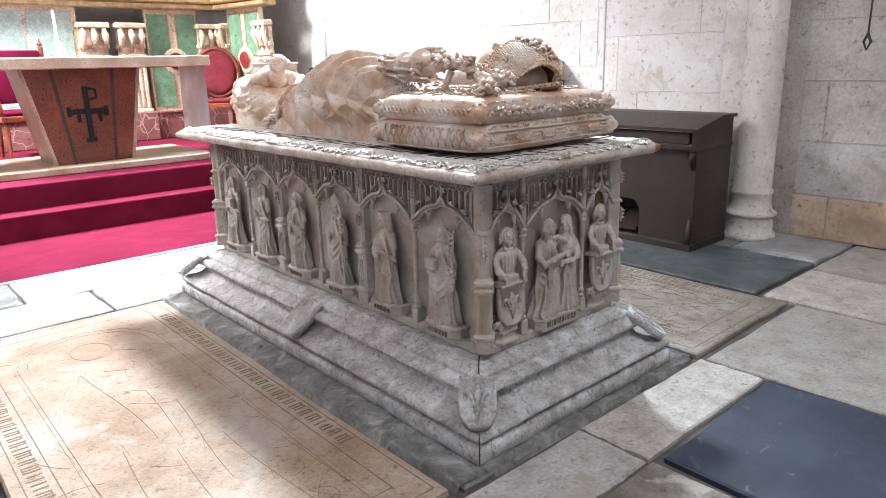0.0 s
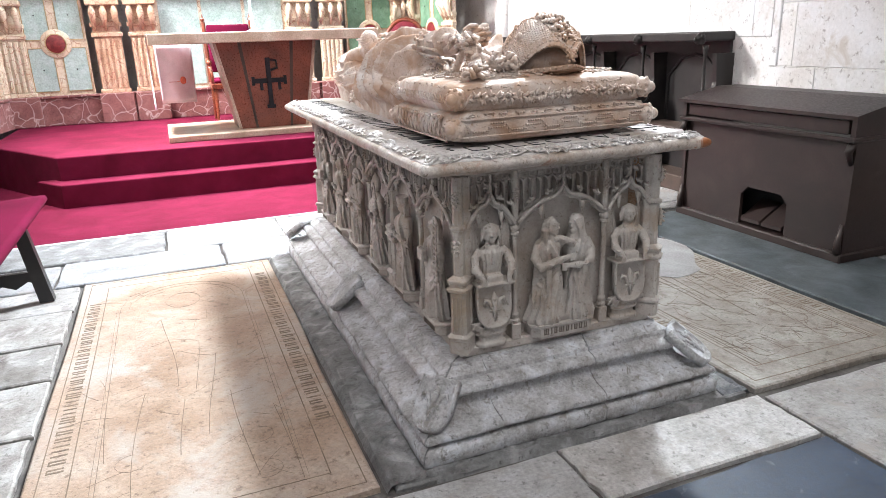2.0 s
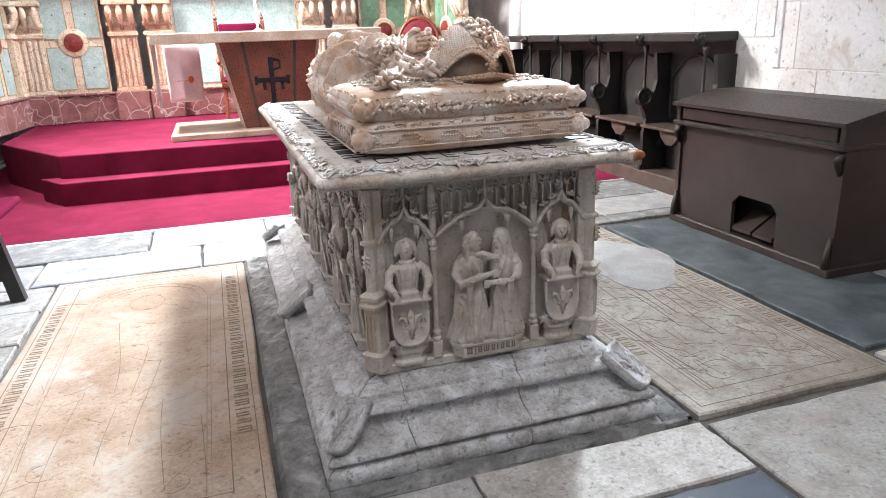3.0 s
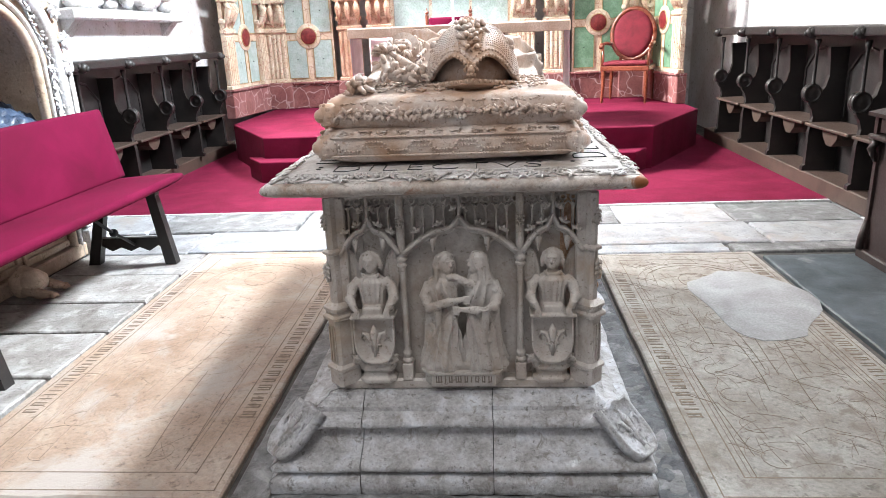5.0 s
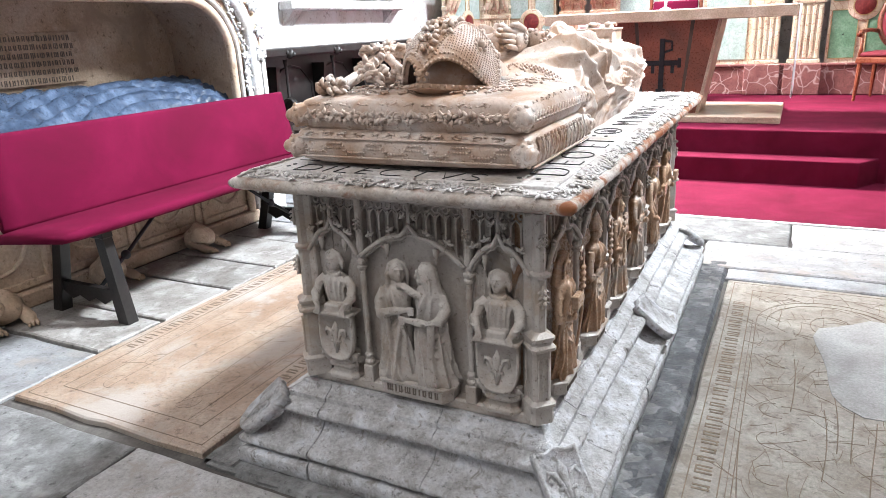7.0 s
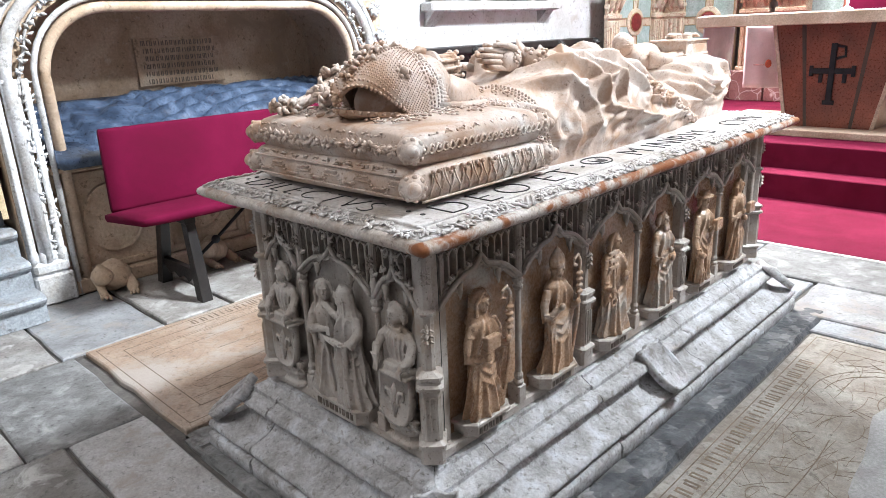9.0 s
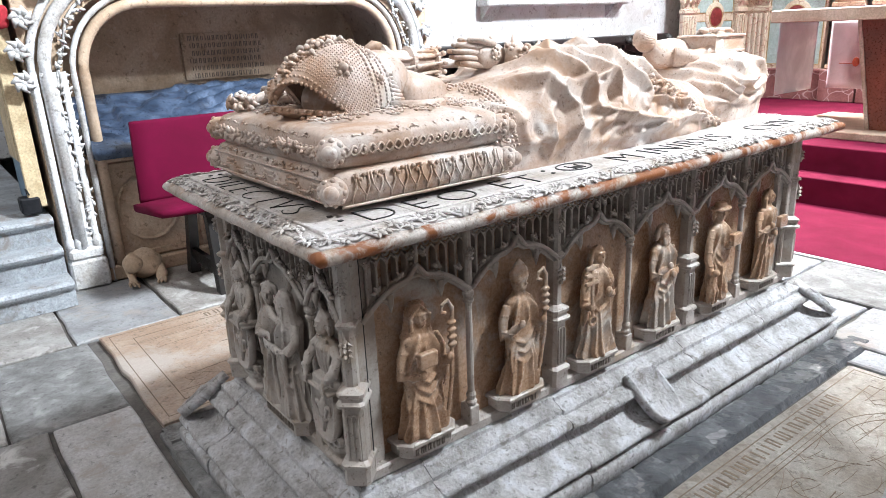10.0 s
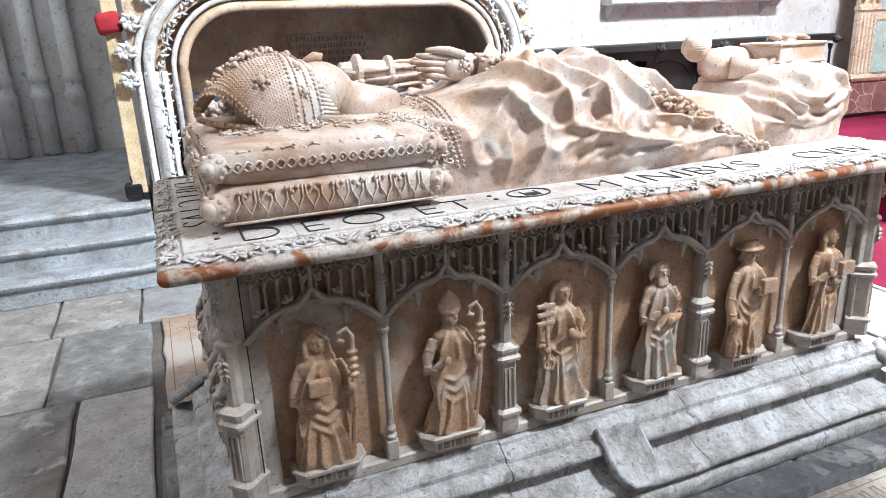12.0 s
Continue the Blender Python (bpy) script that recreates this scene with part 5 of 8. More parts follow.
def effigy_mesh():
    """A recumbent robed stone bishop, plain-featured: draped body, joined hands, head, jewelled mitre open at both sides."""
    bm = B()
    cx = 1.875
    table = ((2.02, 0.16, 0.17), (2.08, 0.225, 0.205), (2.18, 0.268, 0.228), (2.30, 0.285, 0.245), (2.45, 0.29, 0.285), (2.58, 0.29, 0.308), (2.74, 0.285, 0.300), (2.95, 0.278, 0.258), (3.15, 0.262, 0.222), (3.30, 0.238, 0.195), (3.44, 0.20, 0.17))
    ys, ws, hs = np.array(table).T
    ny, nx = 300, 190
    y = np.linspace(2.02, 3.44, ny + 1)
    t = np.linspace(0, math.pi, nx + 1)
    Y, T = np.meshgrid(y, t, indexing="ij")
    Wd, Hg = np.interp(Y, ys, ws), np.interp(Y, ys, hs)
    c, s = np.cos(T), np.sin(T)
    X = cx + Wd * np.sign(c) * np.abs(c) ** 0.62
    Z = 0.953 + Hg * s ** np.interp(Y, (2.6, 3.05), (0.64, 1.05))
    S = np.clip((Z - 0.953) / Hg, 0, 1)
    S = S * 0.72 + 0.28 * np.clip(1 - np.abs(X - cx) / Wd, 0, 1)
    wob = np.array([[noise.noise(Vector((a * 5, b * 5, d * 5))) for a, b, d in zip(*r)] for r in zip(X[::3], Y[::3], Z[::3])]).repeat(3, 0)[:ny + 1]
    P, Q = Y + 0.018 * wob, S * 0.62 + 0.014 * wob
    scaled = lambda fs: [([(a, b * 0.62) for a, b in line], w * 0.85, h * 1.15) for line, w, h in fs]
    F = np.where(c > 0, ridge_field(P, Q, scaled(EAST_FOLDS)), 1.45 * ridge_field(P, Q, scaled(WEST_FOLDS)))
    # the upper robe ends in a slanting hem, the under-robe goes on to the feet in fine pleats
    hem = 2.78 + 0.62 * (1 - S) ** 0.85
    under = np.clip((Y - hem) / 0.03, 0, 1)
    pleat = 0.007 * (1 - np.abs(np.sin(46 * (X - cx) + 3 * wob))) ** 1.5
    F = F * (1 - under) + under * (pleat - 0.022)
    crease = np.array([[noise.noise(Vector((a * 3.2, b * 5.5 + d * 2.5, d * 5 - b * 2 + 3))) for a, b, d in zip(*r)] for r in zip(X, Y, Z)])
    cross = np.array([[noise.noise(Vector((a * 6, b * 9 - d * 7, d * 9 + b * 4 + 11))) for a, b, d in zip(*r)] for r in zip(X, Y, Z)])
    busy = (1 - under) * np.clip((Y - 2.25) / 0.12, 0, 1)
    F += busy * np.where(c > 0, 1.0, 0.55) * (0.030 * (np.clip(1 - 2.8 * np.abs(crease), 0, 1) ** 1.4 - 0.2) + 0.013 * (np.clip(1 - 3 * np.abs(cross), 0, 1) ** 1.5 - 0.2))
    F += 0.004 * wob
    F *= np.minimum(1, s * 5 + 0.2) * np.clip((Y - 2.02) * 8, 0, 1)
    N = np.stack([0.95 * c, np.zeros_like(c), 0.8 * s + 0.08], -1)
    N /= np.linalg.norm(N, axis=-1, keepdims=True)
    G = np.stack([X, Y, Z], -1) + N * F[..., None]
    rows = sheet(bm, G.tolist())
    bm.faces.new(rows[0])
    bm.faces.new(rows[-1][::-1])

    def on_body(yy, k, q):
        """A point of the bare body at length yy, on side k, at q of its height."""
        w, h = np.interp(yy, ys, ws), np.interp(yy, ys, hs)
        a = math.asin(min(1.0, max(0.0, q)) ** (1 / float(np.interp(yy, (2.6, 3.05), (0.64, 1.05)))))
        return Vector((cx + k * w * math.cos(a) ** 0.62, yy, 0.953 + h * q))
    # curled fringe along the slanting hem
    rnd = random.Random(77)
    for k in (-1, 1):
        for i in range(150):
            q = 1 - (i + 0.5) / 150
            p0 = on_body(2.75 + 0.60 * (1 - q) ** 0.9, k, q)
            p = p0 + Vector((k * rnd.uniform(0, 0.014), rnd.uniform(-0.03, 0.035), rnd.uniform(0.0, 0.016)))
            d = Vector((k * rnd.uniform(-0.4, 0.6), rnd.uniform(0.2, 1), rnd.uniform(-0.5, 0.6))).normalized()
            tube(bm, [p, p + d * 0.014 + Vector((k * 0.005, 0, 0.006)), p + d * 0.027], [0.004, 0.0085, 0.003], 6)
    # broad lace collar over the chest: two pearl lines and a net of scrolls between
    for k in (-1, 1):
        for off in (0.0, 0.014, 0.028, 0.145, 0.160, 0.175):
            pearls(bm, spaced(lambda u: on_body(2.075 + off + 0.05 * (1 - u), k, u) + Vector((k * 0.004, 0, 0.006)), 0.30, 1.0, 0.0125), 0.0052)
        for i in range(80):
            u, o = rnd.uniform(0.35, 1.0), rnd.uniform(0.040, 0.135)
            p = on_body(2.075 + o + 0.05 * (1 - u), k, u) + Vector((k * 0.003, 0, 0.006))
            a0 = rnd.uniform(0, 6.3)
            tube(bm, [p + 0.017 * (1 - 0.11 * j) * Vector((0.7 * math.cos(a0 + 0.8 * j), math.sin(a0 + 0.8 * j), -k * 0.0 - 0.5 * k * math.cos(a0 + 0.8 * j))) for j in range(8)], 0.0035, 5)
    # forearms, lace cuffs and joined hands that point to the chin
    for k in (-1, 1):
        tube(bm, [(cx + k * 0.225, 2.60, 1.10), (cx + k * 0.17, 2.58, 1.19), (cx + k * 0.10, 2.50, 1.24), (cx + 0.02 + k * 0.045, 2.42, 1.262)], [0.055, 0.062, 0.055, 0.036], 18)
        for i in range(46):
            a, u = rnd.uniform(0, 6.28), rnd.uniform(0, 1)
            p = Vector((cx + 0.02 + k * (0.045 + 0.045 * u), 2.42 + 0.065 * u, 1.262 - 0.018 * u))
            r = 0.037 + 0.014 * u
            p += Vector((k * r * math.cos(a) * 0.9, -0.2 * r * math.cos(a), r * math.sin(a)))
            ball(bm, p, (0.0085, 0.0095, 0.0085), 6)
        ball(bm, (cx + 0.032 + k * 0.021, 2.375, 1.268), (0.022, 0.062, 0.040), 14)
        for i in range(4):
            z = 1.242 + 0.0175 * i
            tube(bm, [(cx + 0.034 + k * 0.017, 2.35, z), (cx + 0.034 + k * 0.016, 2.285, z + 0.008), (cx + 0.034 + k * 0.011, (2.262, 2.24, 2.232, 2.25)[i], z + 0.012)], [0.0105, 0.0100, 0.0062], 8)
        tube(bm, [(cx + 0.034 + k * 0.03, 2.38, 1.30), (cx + 0.034 + k * 0.028, 2.33, 1.318), (cx + 0.034 + k * 0.022, 2.285, 1.318)], [0.014, 0.0115, 0.008], 8)
    jewel = (cx + 0.076, 2.375, 1.275)
    for a in range(8):
        ball(bm, (jewel[0], jewel[1] + 0.014 * math.cos(a * 0.785), jewel[2] + 0.017 * math.sin(a * 0.785)), 0.005, 6)
    ball(bm, jewel, (0.006, 0.010, 0.012), 8)
    # neck and plain head
    hx = 1.925
    tube(bm, [(cx + 0.02, 2.14, 1.14), (hx - 0.01, 2.06, 1.175), (hx, 1.99, 1.20)], [0.088, 0.072, 0.068], 18)
    ball(bm, (hx, 1.953, 1.222), (0.078, 0.098, 0.086), 24)
    ball(bm, (hx, 2.013, 1.235), (0.048, 0.036, 0.045), 16)
    tube(bm, [(hx, 1.923, 1.303), (hx, 1.953, 1.319), (hx, 1.970, 1.312)], [0.010, 0.013, 0.016], 10)
    tube(bm, [(hx - 0.05, 1.923, 1.29), (hx, 1.913, 1.304), (hx + 0.05, 1.923, 1.29)], 0.012, 8)
    tube(bm, [(hx - 0.022, 2.000, 1.279), (hx, 2.002, 1.286), (hx + 0.022, 2.000, 1.279)], 0.0085, 8)
    for k in (-1, 1):
        for i in range(9):
            z = 1.168 + 0.0105 * i
            tube(bm, [(hx + k * (0.079 - 0.002 * abs(i - 2)), 1.898, z), (hx + k * 0.089, 1.948, z - 0.006), (hx + k * 0.083, 1.998 - 0.006 * i, z - 0.012)], [0.006, 0.0072, 0.0055], 7)

    # mitre: a vaulted front shell and a flat back shell, their peaks touching, with an opening at each side
    def front(a, v):
        """a: -1 to 1 across, v: 0 at the brow, 1 at the free edge."""
        th = a * radians(116)
        b0 = Vector((hx + 0.100 * math.sin(th), 1.918 + 0.03 * abs(a), 1.200 + 0.105 * math.cos(th)))
        mid = Vector((hx + 0.162 * math.sin(th), 1.80, 1.195 + 0.198 * max(-0.34, math.cos(th))))
        e = Vector((hx + 0.145 * a, 1.640 + 0.16 * abs(a) ** 1.35, 1.197 + 0.066 * math.sin(math.pi * min(1, abs(a) ** 0.8)) - 0.050 * abs(a)))
        return b0 * (1 - v) ** 2 + mid * 2 * v * (1 - v) + e * v * v

    def back(a, v):
        e = Vector((hx + 0.145 * a, 1.644 + 0.16 * abs(a) ** 1.35, 1.187 - 0.022 * abs(a)))
        b0 = Vector((hx + 0.110 * a, 1.96, 1.150))
        return e.lerp(b0, v) - Vector((0, 0, 0.028 * math.sin(math.pi * min(1, v * 1.2)) * (1 - abs(a))))
    A, V = [i / 24 - 1 for i in range(49)], [i / 18 for i in range(19)]
    core = Vector((hx, 1.83, 1.19))
    inner = lambda a, v: core + (front(a, v) - core) * 0.90
    sheet(bm, [[front(a, v) for a in A] for v in V])
    sheet(bm, [[inner(a, v) for a in A] for v in V[::-1]])
    sheet(bm, [[front(a, 1) for a in A], [inner(a, 1) for a in A]])
    sheet(bm, [[back(a, v) for a in A] for v in V])
    sheet(bm, [[back(a, v) - Vector((0, 0, 0.014)) for a in A] for v in V[::-1]])
    sheet(bm, [[back(a, 0) - Vector((0, 0, 0.014)) for a in A], [back(a, 0) for a in A]])
    ball(bm, (hx, 1.85, 1.185), (0.112, 0.115, 0.078), 20)
    out = lambda p, d: p + (p - core).normalized() * d
    pearls(bm, spaced(lambda u: out(front(u, 1), 0.001), -0.98, 0.98, 0.0115), 0.0052)
    pearls(bm, spaced(lambda u: out(front(u, 0.93), 0.001), -0.92, 0.92, 0.0105), 0.0040)
    pearls(bm, spaced(lambda u: back(u, 0) + Vector((0, -0.002, -0.006)), -0.98, 0.98, 0.019), 0.0055)
    for v, r in ((0.02, 0.0058), (0.10, 0.0042), (0.20, 0.0042), (0.27, 0.0055)):
        pearls(bm, spaced(lambda u: out(front(u, v), 0.001), -0.97, 0.97, 2.2 * r), r)
    for k in (-0.16, 0.16):
        pearls(bm, spaced(lambda u: out(front(k, u), 0.001), 0.30, 0.92, 0.0095), 0.0045)
    # fine net of beads over the side fields, flowers and leaves on the band
    for i in range(19):
        v = 0.31 + 0.033 * i
        for a in np.linspace(0.22, 0.9, 21):
            if v < 0.92 - 0.08 * a:
                for k in (-1, 1):
                    ball(bm, out(front(k * (a + 0.016 * (i % 2)), v), 0.0), 0.0028, 5)
    for a, v, r in ((0.0, 0.15, 0.011), (0.32, 0.15, 0.010), (-0.32, 0.15, 0.010), (0.62, 0.15, 0.010), (-0.62, 0.15, 0.010), (0.5, 0.56, 0.013), (-0.5, 0.56, 0.013), (0.0, 0.97, 0.012)):
        p = out(front(a, v), 0.003)
        ball(bm, p, r, 8)
        for j in range(6):
            n = (p - core).normalized()
            s1 = n.cross(Vector((0, 1, 0.2))).normalized()
            s2 = n.cross(s1)
            ball(bm, p + (s1 * math.cos(j * 1.047) + s2 * math.sin(j * 1.047)) * r * 1.35 - n * 0.003, r * 0.5, 6)
    for i in range(46):
        a, v = rnd.uniform(-0.13, 0.13), rnd.uniform(0.33, 0.86)
        p = out(front(a, v), 0.002)
        d = Vector((rnd.uniform(-1, 1), rnd.uniform(-1, 1), rnd.uniform(-0.3, 0.3))).normalized()
        tube(bm, [p, out(p + d * 0.010, 0.007), p + d * 0.022], [0.004, 0.008, 0.003], 6)
    # ribbons of the mitre, spread on the pillow
    for k in (-1, 1):
        tube(bm, [(hx + k * 0.10, 1.93, 1.165), (hx + k * 0.135, 1.99, 1.160), (hx + k * 0.15, 2.07, 1.158)], [0.014, 0.016, 0.018], 8)
    return mesh_of(bm, "recumbent_effigy", EFFIGY, True)


solo("recumbent_effigy", effigy_mesh(), EFFIGY, "plain recumbent robed stone figure with a jewelled mitre", "statue")

# crosier laid along the body
crosier = empty("crosier", (1.62, 1.9, 1.15), "ornate carved stone crosier lying beside the effigy", "crosier")
inv = crosier.matrix_world.inverted()
bm = B()
tube(bm, [(1.63, 2.75, 1.16), (1.66, 2.45, 1.24), (1.685, 2.20, 1.245)], [0.014, 0.016, 0.018], 10)
part("shaft", bm, EFFIGY, crosier, "", inv, True)
bm = lathe(B(), [(0.020, 0.0), (0.046, 0.012), (0.046, 0.022), (0.034, 0.03), (0.034, 0.10), (0.050, 0.108), (0.050, 0.122), (0.036, 0.13), (0.036, 0.20), (0.052, 0.208), (0.052, 0.222), (0.030, 0.235), (0.024, 0.27)], 16)
bmesh.ops.transform(bm, matrix=pose(1.69, 2.345, 1.248, 86, 0, 0), verts=bm.verts)
part("knop", bm, EFFIGY, crosier, "ringed tabernacle knop", inv)
for i in range(10):
    a = i * 2 * math.pi / 10
    at = lambda r, y, z: (1.69 + r * math.cos(a), y, z + r * math.sin(a))
    bm = B()
    tube(bm, [at(0.040, 2.345, 1.248), at(0.045, 2.24, 1.242), at(0.043, 2.13, 1.236)], 0.0062, 5)
    for y, z in ((2.345, 1.248), (2.235, 1.242), (2.13, 1.235)):
        ball(bm, at(0.050, y, z), (0.009, 0.012, 0.009), 6)
        tube(bm, [at(0.045, y - 0.006, z), at(0.047, y - 0.035, z - 0.002)], [0.008, 0.002], 5)
    part("buttress", bm, EFFIGY, crosier, "", inv, True)
bm = B()
crook = [(1.69, 2.10, 1.235), (1.685, 2.00, 1.25), (1.68, 1.93, 1.26), (1.67, 1.86, 1.248), (1.665, 1.80, 1.215), (1.70, 1.755, 1.195), (1.745, 1.745, 1.19), (1.765, 1.78, 1.185)]
tube(bm, crook, [0.024, 0.022, 0.020, 0.020, 0.020, 0.018, 0.016, 0.012], 8)
tube(bm, [(1.675, 1.90, 1.245), (1.72, 1.86, 1.225), (1.78, 1.84, 1.19)], [0.016, 0.014, 0.012], 8)
tube(bm, [(1.665, 1.80, 1.21), (1.63, 1.73, 1.175), (1.60, 1.69, 1.168)], [0.018, 0.018, 0.016], 8)
tube(bm, [(1.68, 1.95, 1.23), (1.66, 1.96, 1.18), (1.655, 1.965, 1.155)], [0.014, 0.013, 0.016], 8)
rnd = random.Random(5)
for x, y, z in crook[1:8] + [(1.60, 1.69, 1.168), (1.62, 1.70, 1.17), (1.69, 2.06, 1.26), (1.66, 1.84, 1.25)]:
    for _ in range(11):
        d = Vector((rnd.uniform(-1, 1), rnd.uniform(-1, 1), rnd.uniform(-0.3, 1))).normalized()
        p = Vector((x, y, z)) + d * 0.012
        e = d.cross(Vector((rnd.uniform(-1, 1), rnd.uniform(-1, 1), rnd.uniform(-1, 1)))).normalized()
        tube(bm, [p, p + d * 0.012, p + d * 0.022 + e * 0.010, p + d * 0.020 + e * 0.022], [0.006, 0.009, 0.008, 0.003], 6)
part("crook", bm, EFFIGY, crosier, "broken leafy crook", inv, True)

# attendant with a book at the feet: cloth-covered rest, back, head, arms
bm = B()
u, t = np.meshgrid(np.linspace(0, 1, 91), np.linspace(0, math.pi, 121), indexing="ij")
y = 3.34 + 0.485 * u
h = 0.105 + 0.155 * np.clip((u - 0.12) / 0.30, 0, 1) ** 0.7 - 0.05 * np.clip((u - 0.9) / 0.1, 0, 1)
w = 0.185 + 0.035 * np.sin(u * math.pi) - 0.03 * np.clip((u - 0.85) / 0.15, 0, 1)
c, s = np.cos(t), np.sin(t)
X, Z = 1.868 + w * np.sign(c) * np.abs(c) ** 0.55, 0.953 + h * s ** 0.5
S = np.clip((Z - 0.953) / 0.26, 0, 1)
CLOTH = [([(3.45, 0.95), (3.52, 0.62), (3.62, 0.55), (3.74, 0.70)], 0.03, 0.022), ([(3.42, 0.80), (3.50, 0.50), (3.64, 0.42), (3.78, 0.60)], 0.03, 0.026), ([(3.40, 0.60), (3.48, 0.34), (3.62, 0.26), (3.78, 0.42)], 0.035, 0.034),
         ([(3.50, 0.95), (3.60, 0.75), (3.70, 0.90)], 0.03, 0.016), ([(3.38, 0.36), (3.56, 0.14), (3.80, 0.12)], 0.04, 0.034), ([(3.66, 0.40), (3.70, 0.10)], 0.03, 0.026), ([(3.74, 0.95), (3.79, 0.55), (3.78, 0.10)], 0.03, 0.022),
         ([(3.56, 0.34), (3.52, 0.08)], 0.028, 0.022), ([(3.55, 0.50), (3.66, 0.34)], 0.03, -0.022), ([(3.46, 0.26), (3.60, 0.20)], 0.025, -0.02)]
crease = np.array([[noise.noise(Vector((a * 7, b * 10 + d * 6, d * 10 - b * 4))) for a, b, d in zip(*r)] for r in zip(X, y, Z)])
F = 0.022 * np.clip(1 - 2.6 * np.abs(crease), 0, 1) ** 1.4 * np.minimum(1, s * 4) + ridge_field(y, S * 0.26, [([(a, b * 0.26) for a, b in line], wd * 0.9, ht * 1.5) for line, wd, ht in CLOTH]) * np.minimum(1, s * 4 + 0.2)
rows = sheet(bm, np.stack([X + 0.9 * c * F, y, Z + (0.5 * s + 0.1) * F], -1).tolist())
bm.faces.new(rows[0])
bm.faces.new(rows[-1][::-1])
tube(bm, [(1.80, 3.60, 1.19), (1.79, 3.50, 1.205), (1.775, 3.44, 1.222), (1.765, 3.405, 1.245)], [0.07, 0.075, 0.055, 0.030], 18)
ball(bm, (1.755, 3.385, 1.272), (0.044, 0.050, 0.048), 20)
ball(bm, (1.757, 3.408, 1.283), (0.032, 0.034, 0.030), 14)
ball(bm, (1.760, 3.436, 1.298), (0.009, 0.010, 0.008), 8)
for i in range(22):
    a = radians(-20 + 220 * i / 21)
    tube(bm, [(1.755 + 0.046 * math.cos(a) * math.sin(b), 3.385 - 0.050 * math.cos(b) + 0.0, 1.274 + 0.050 * math.sin(a) * math.sin(b)) for b in (0.25, 0.7, 1.1, 1.5)], [0.004, 0.006, 0.006, 0.005], 5)
for k, hx, hy in ((1, 1.93, 3.63), (-1, 1.84, 3.66)):
    tube(bm, [(1.79 + k * 0.055, 3.46, 1.205), (1.80 + k * 0.10, 3.53, 1.195), (hx + k * 0.03, hy - 0.035, 1.235), (hx + k * 0.01, hy, 1.290)], [0.040, 0.036, 0.026, 0.018], 12)
    ball(bm, (hx, hy + 0.01, 1.300), (0.024, 0.026, 0.014), 10)
    for i in range(4):
        tube(bm, [(hx - k * 0.008 * (i - 1.5), hy + 0.02, 1.302), (hx - k * 0.014 * (i - 1.5), hy + 0.05, 1.303), (hx - k * 0.016 * (i - 1.5), hy + 0.075, 1.294)], [0.0085, 0.008, 0.005], 7)
solo("attendant_statue", wobble(bm, 0.002, 20), EFFIGY, "plain small robed stone figure leaning on a cushion at the feet", "statue", smooth=True)
book = empty("book", (1.88, 3.66, 1.215), "thick closed stone book under the small figure's hands", "book")
inv = book.matrix_world.inverted()
for z in (1.214, 1.274):
    part("cover", box(B(), 1.79, 1.975, 3.55, 3.775, z, z + 0.010, 0.003), EFFIGY, book, "", inv)
part("page_block", box(B(), 1.80, 1.968, 3.558, 3.767, 1.2235, 1.2745), EFFIGY, book, "", inv)


# ---- west niche tomb ----
def round_arch(y0, y1, zs, zt, n=10, zb=0.0):
    """Outline (y, z) of an opening with round shoulders, from foot to foot."""
    r = min(zt - zs, (y1 - y0) / 2)
    a = [(y0, zb)] + [(y0 + r - r * math.cos(math.pi / 2 * i / n), zs + r * math.sin(math.pi / 2 * i / n)) for i in range(n + 1)]
    b = [(y1 - r + r * math.sin(math.pi / 2 * i / n), zs + r * math.cos(math.pi / 2 * i / n)) for i in range(n + 1)]
    return a + b + [(y1, zb)]


NY0, NY1 = 1.74, 3.80
niche = empty("niche_tomb", (-0.9, 2.75, 0), "arched wall niche of pale and warm stone with leafy mouldings", "niche")
inv = niche.matrix_world.inverted()
bm = B()
box(bm, -1.60, -1.40, 1.5, 4.12, 0.0, 2.6)
part("back_wall", bm, WARMSTONE, niche, "warm brown stained back wall", inv)
# wall over and beside the arch
bm = B()
ins = round_arch(NY0 - 0.10, NY1 + 0.10, 1.20, 1.66)
pts_in = ins
top = [(min(max(y, 1.46), 4.12), 2.6) for y, z in pts_in]
for a, b, c, d in zip(pts_in[1:-1], pts_in[2:-1], top[1:-1], top[2:-1]):
    for x0 in (-1.40, -0.74):
        bm.faces.new([bm.verts.new((x0, *p)) for p in (a, b, d, c)])
for a, b in zip(pts_in[1:-1], pts_in[2:-1]):
    bm.faces.new([bm.verts.new(p) for p in ((-1.40, *a), (-0.74, *a), (-0.74, *b), (-1.40, *b))])
box(bm, -1.40, -0.742, 1.46, NY0 - 0.101, 0, 2.6)
box(bm, -1.40, -0.742, NY1 + 0.101, 4.12, 0, 2.6)
bmesh.ops.remove_doubles(bm, verts=bm.verts, dist=1e-4)
part("arch_wall", bm, WARMSTONE, niche, "warm stone arch wall", inv)
bm = B()
box(bm, -1.6, -0.74, 1.46, 4.12, 2.6, TOP)
part("upper_wall", bm, PLASTER, niche, "limewashed wall over the niche", inv)
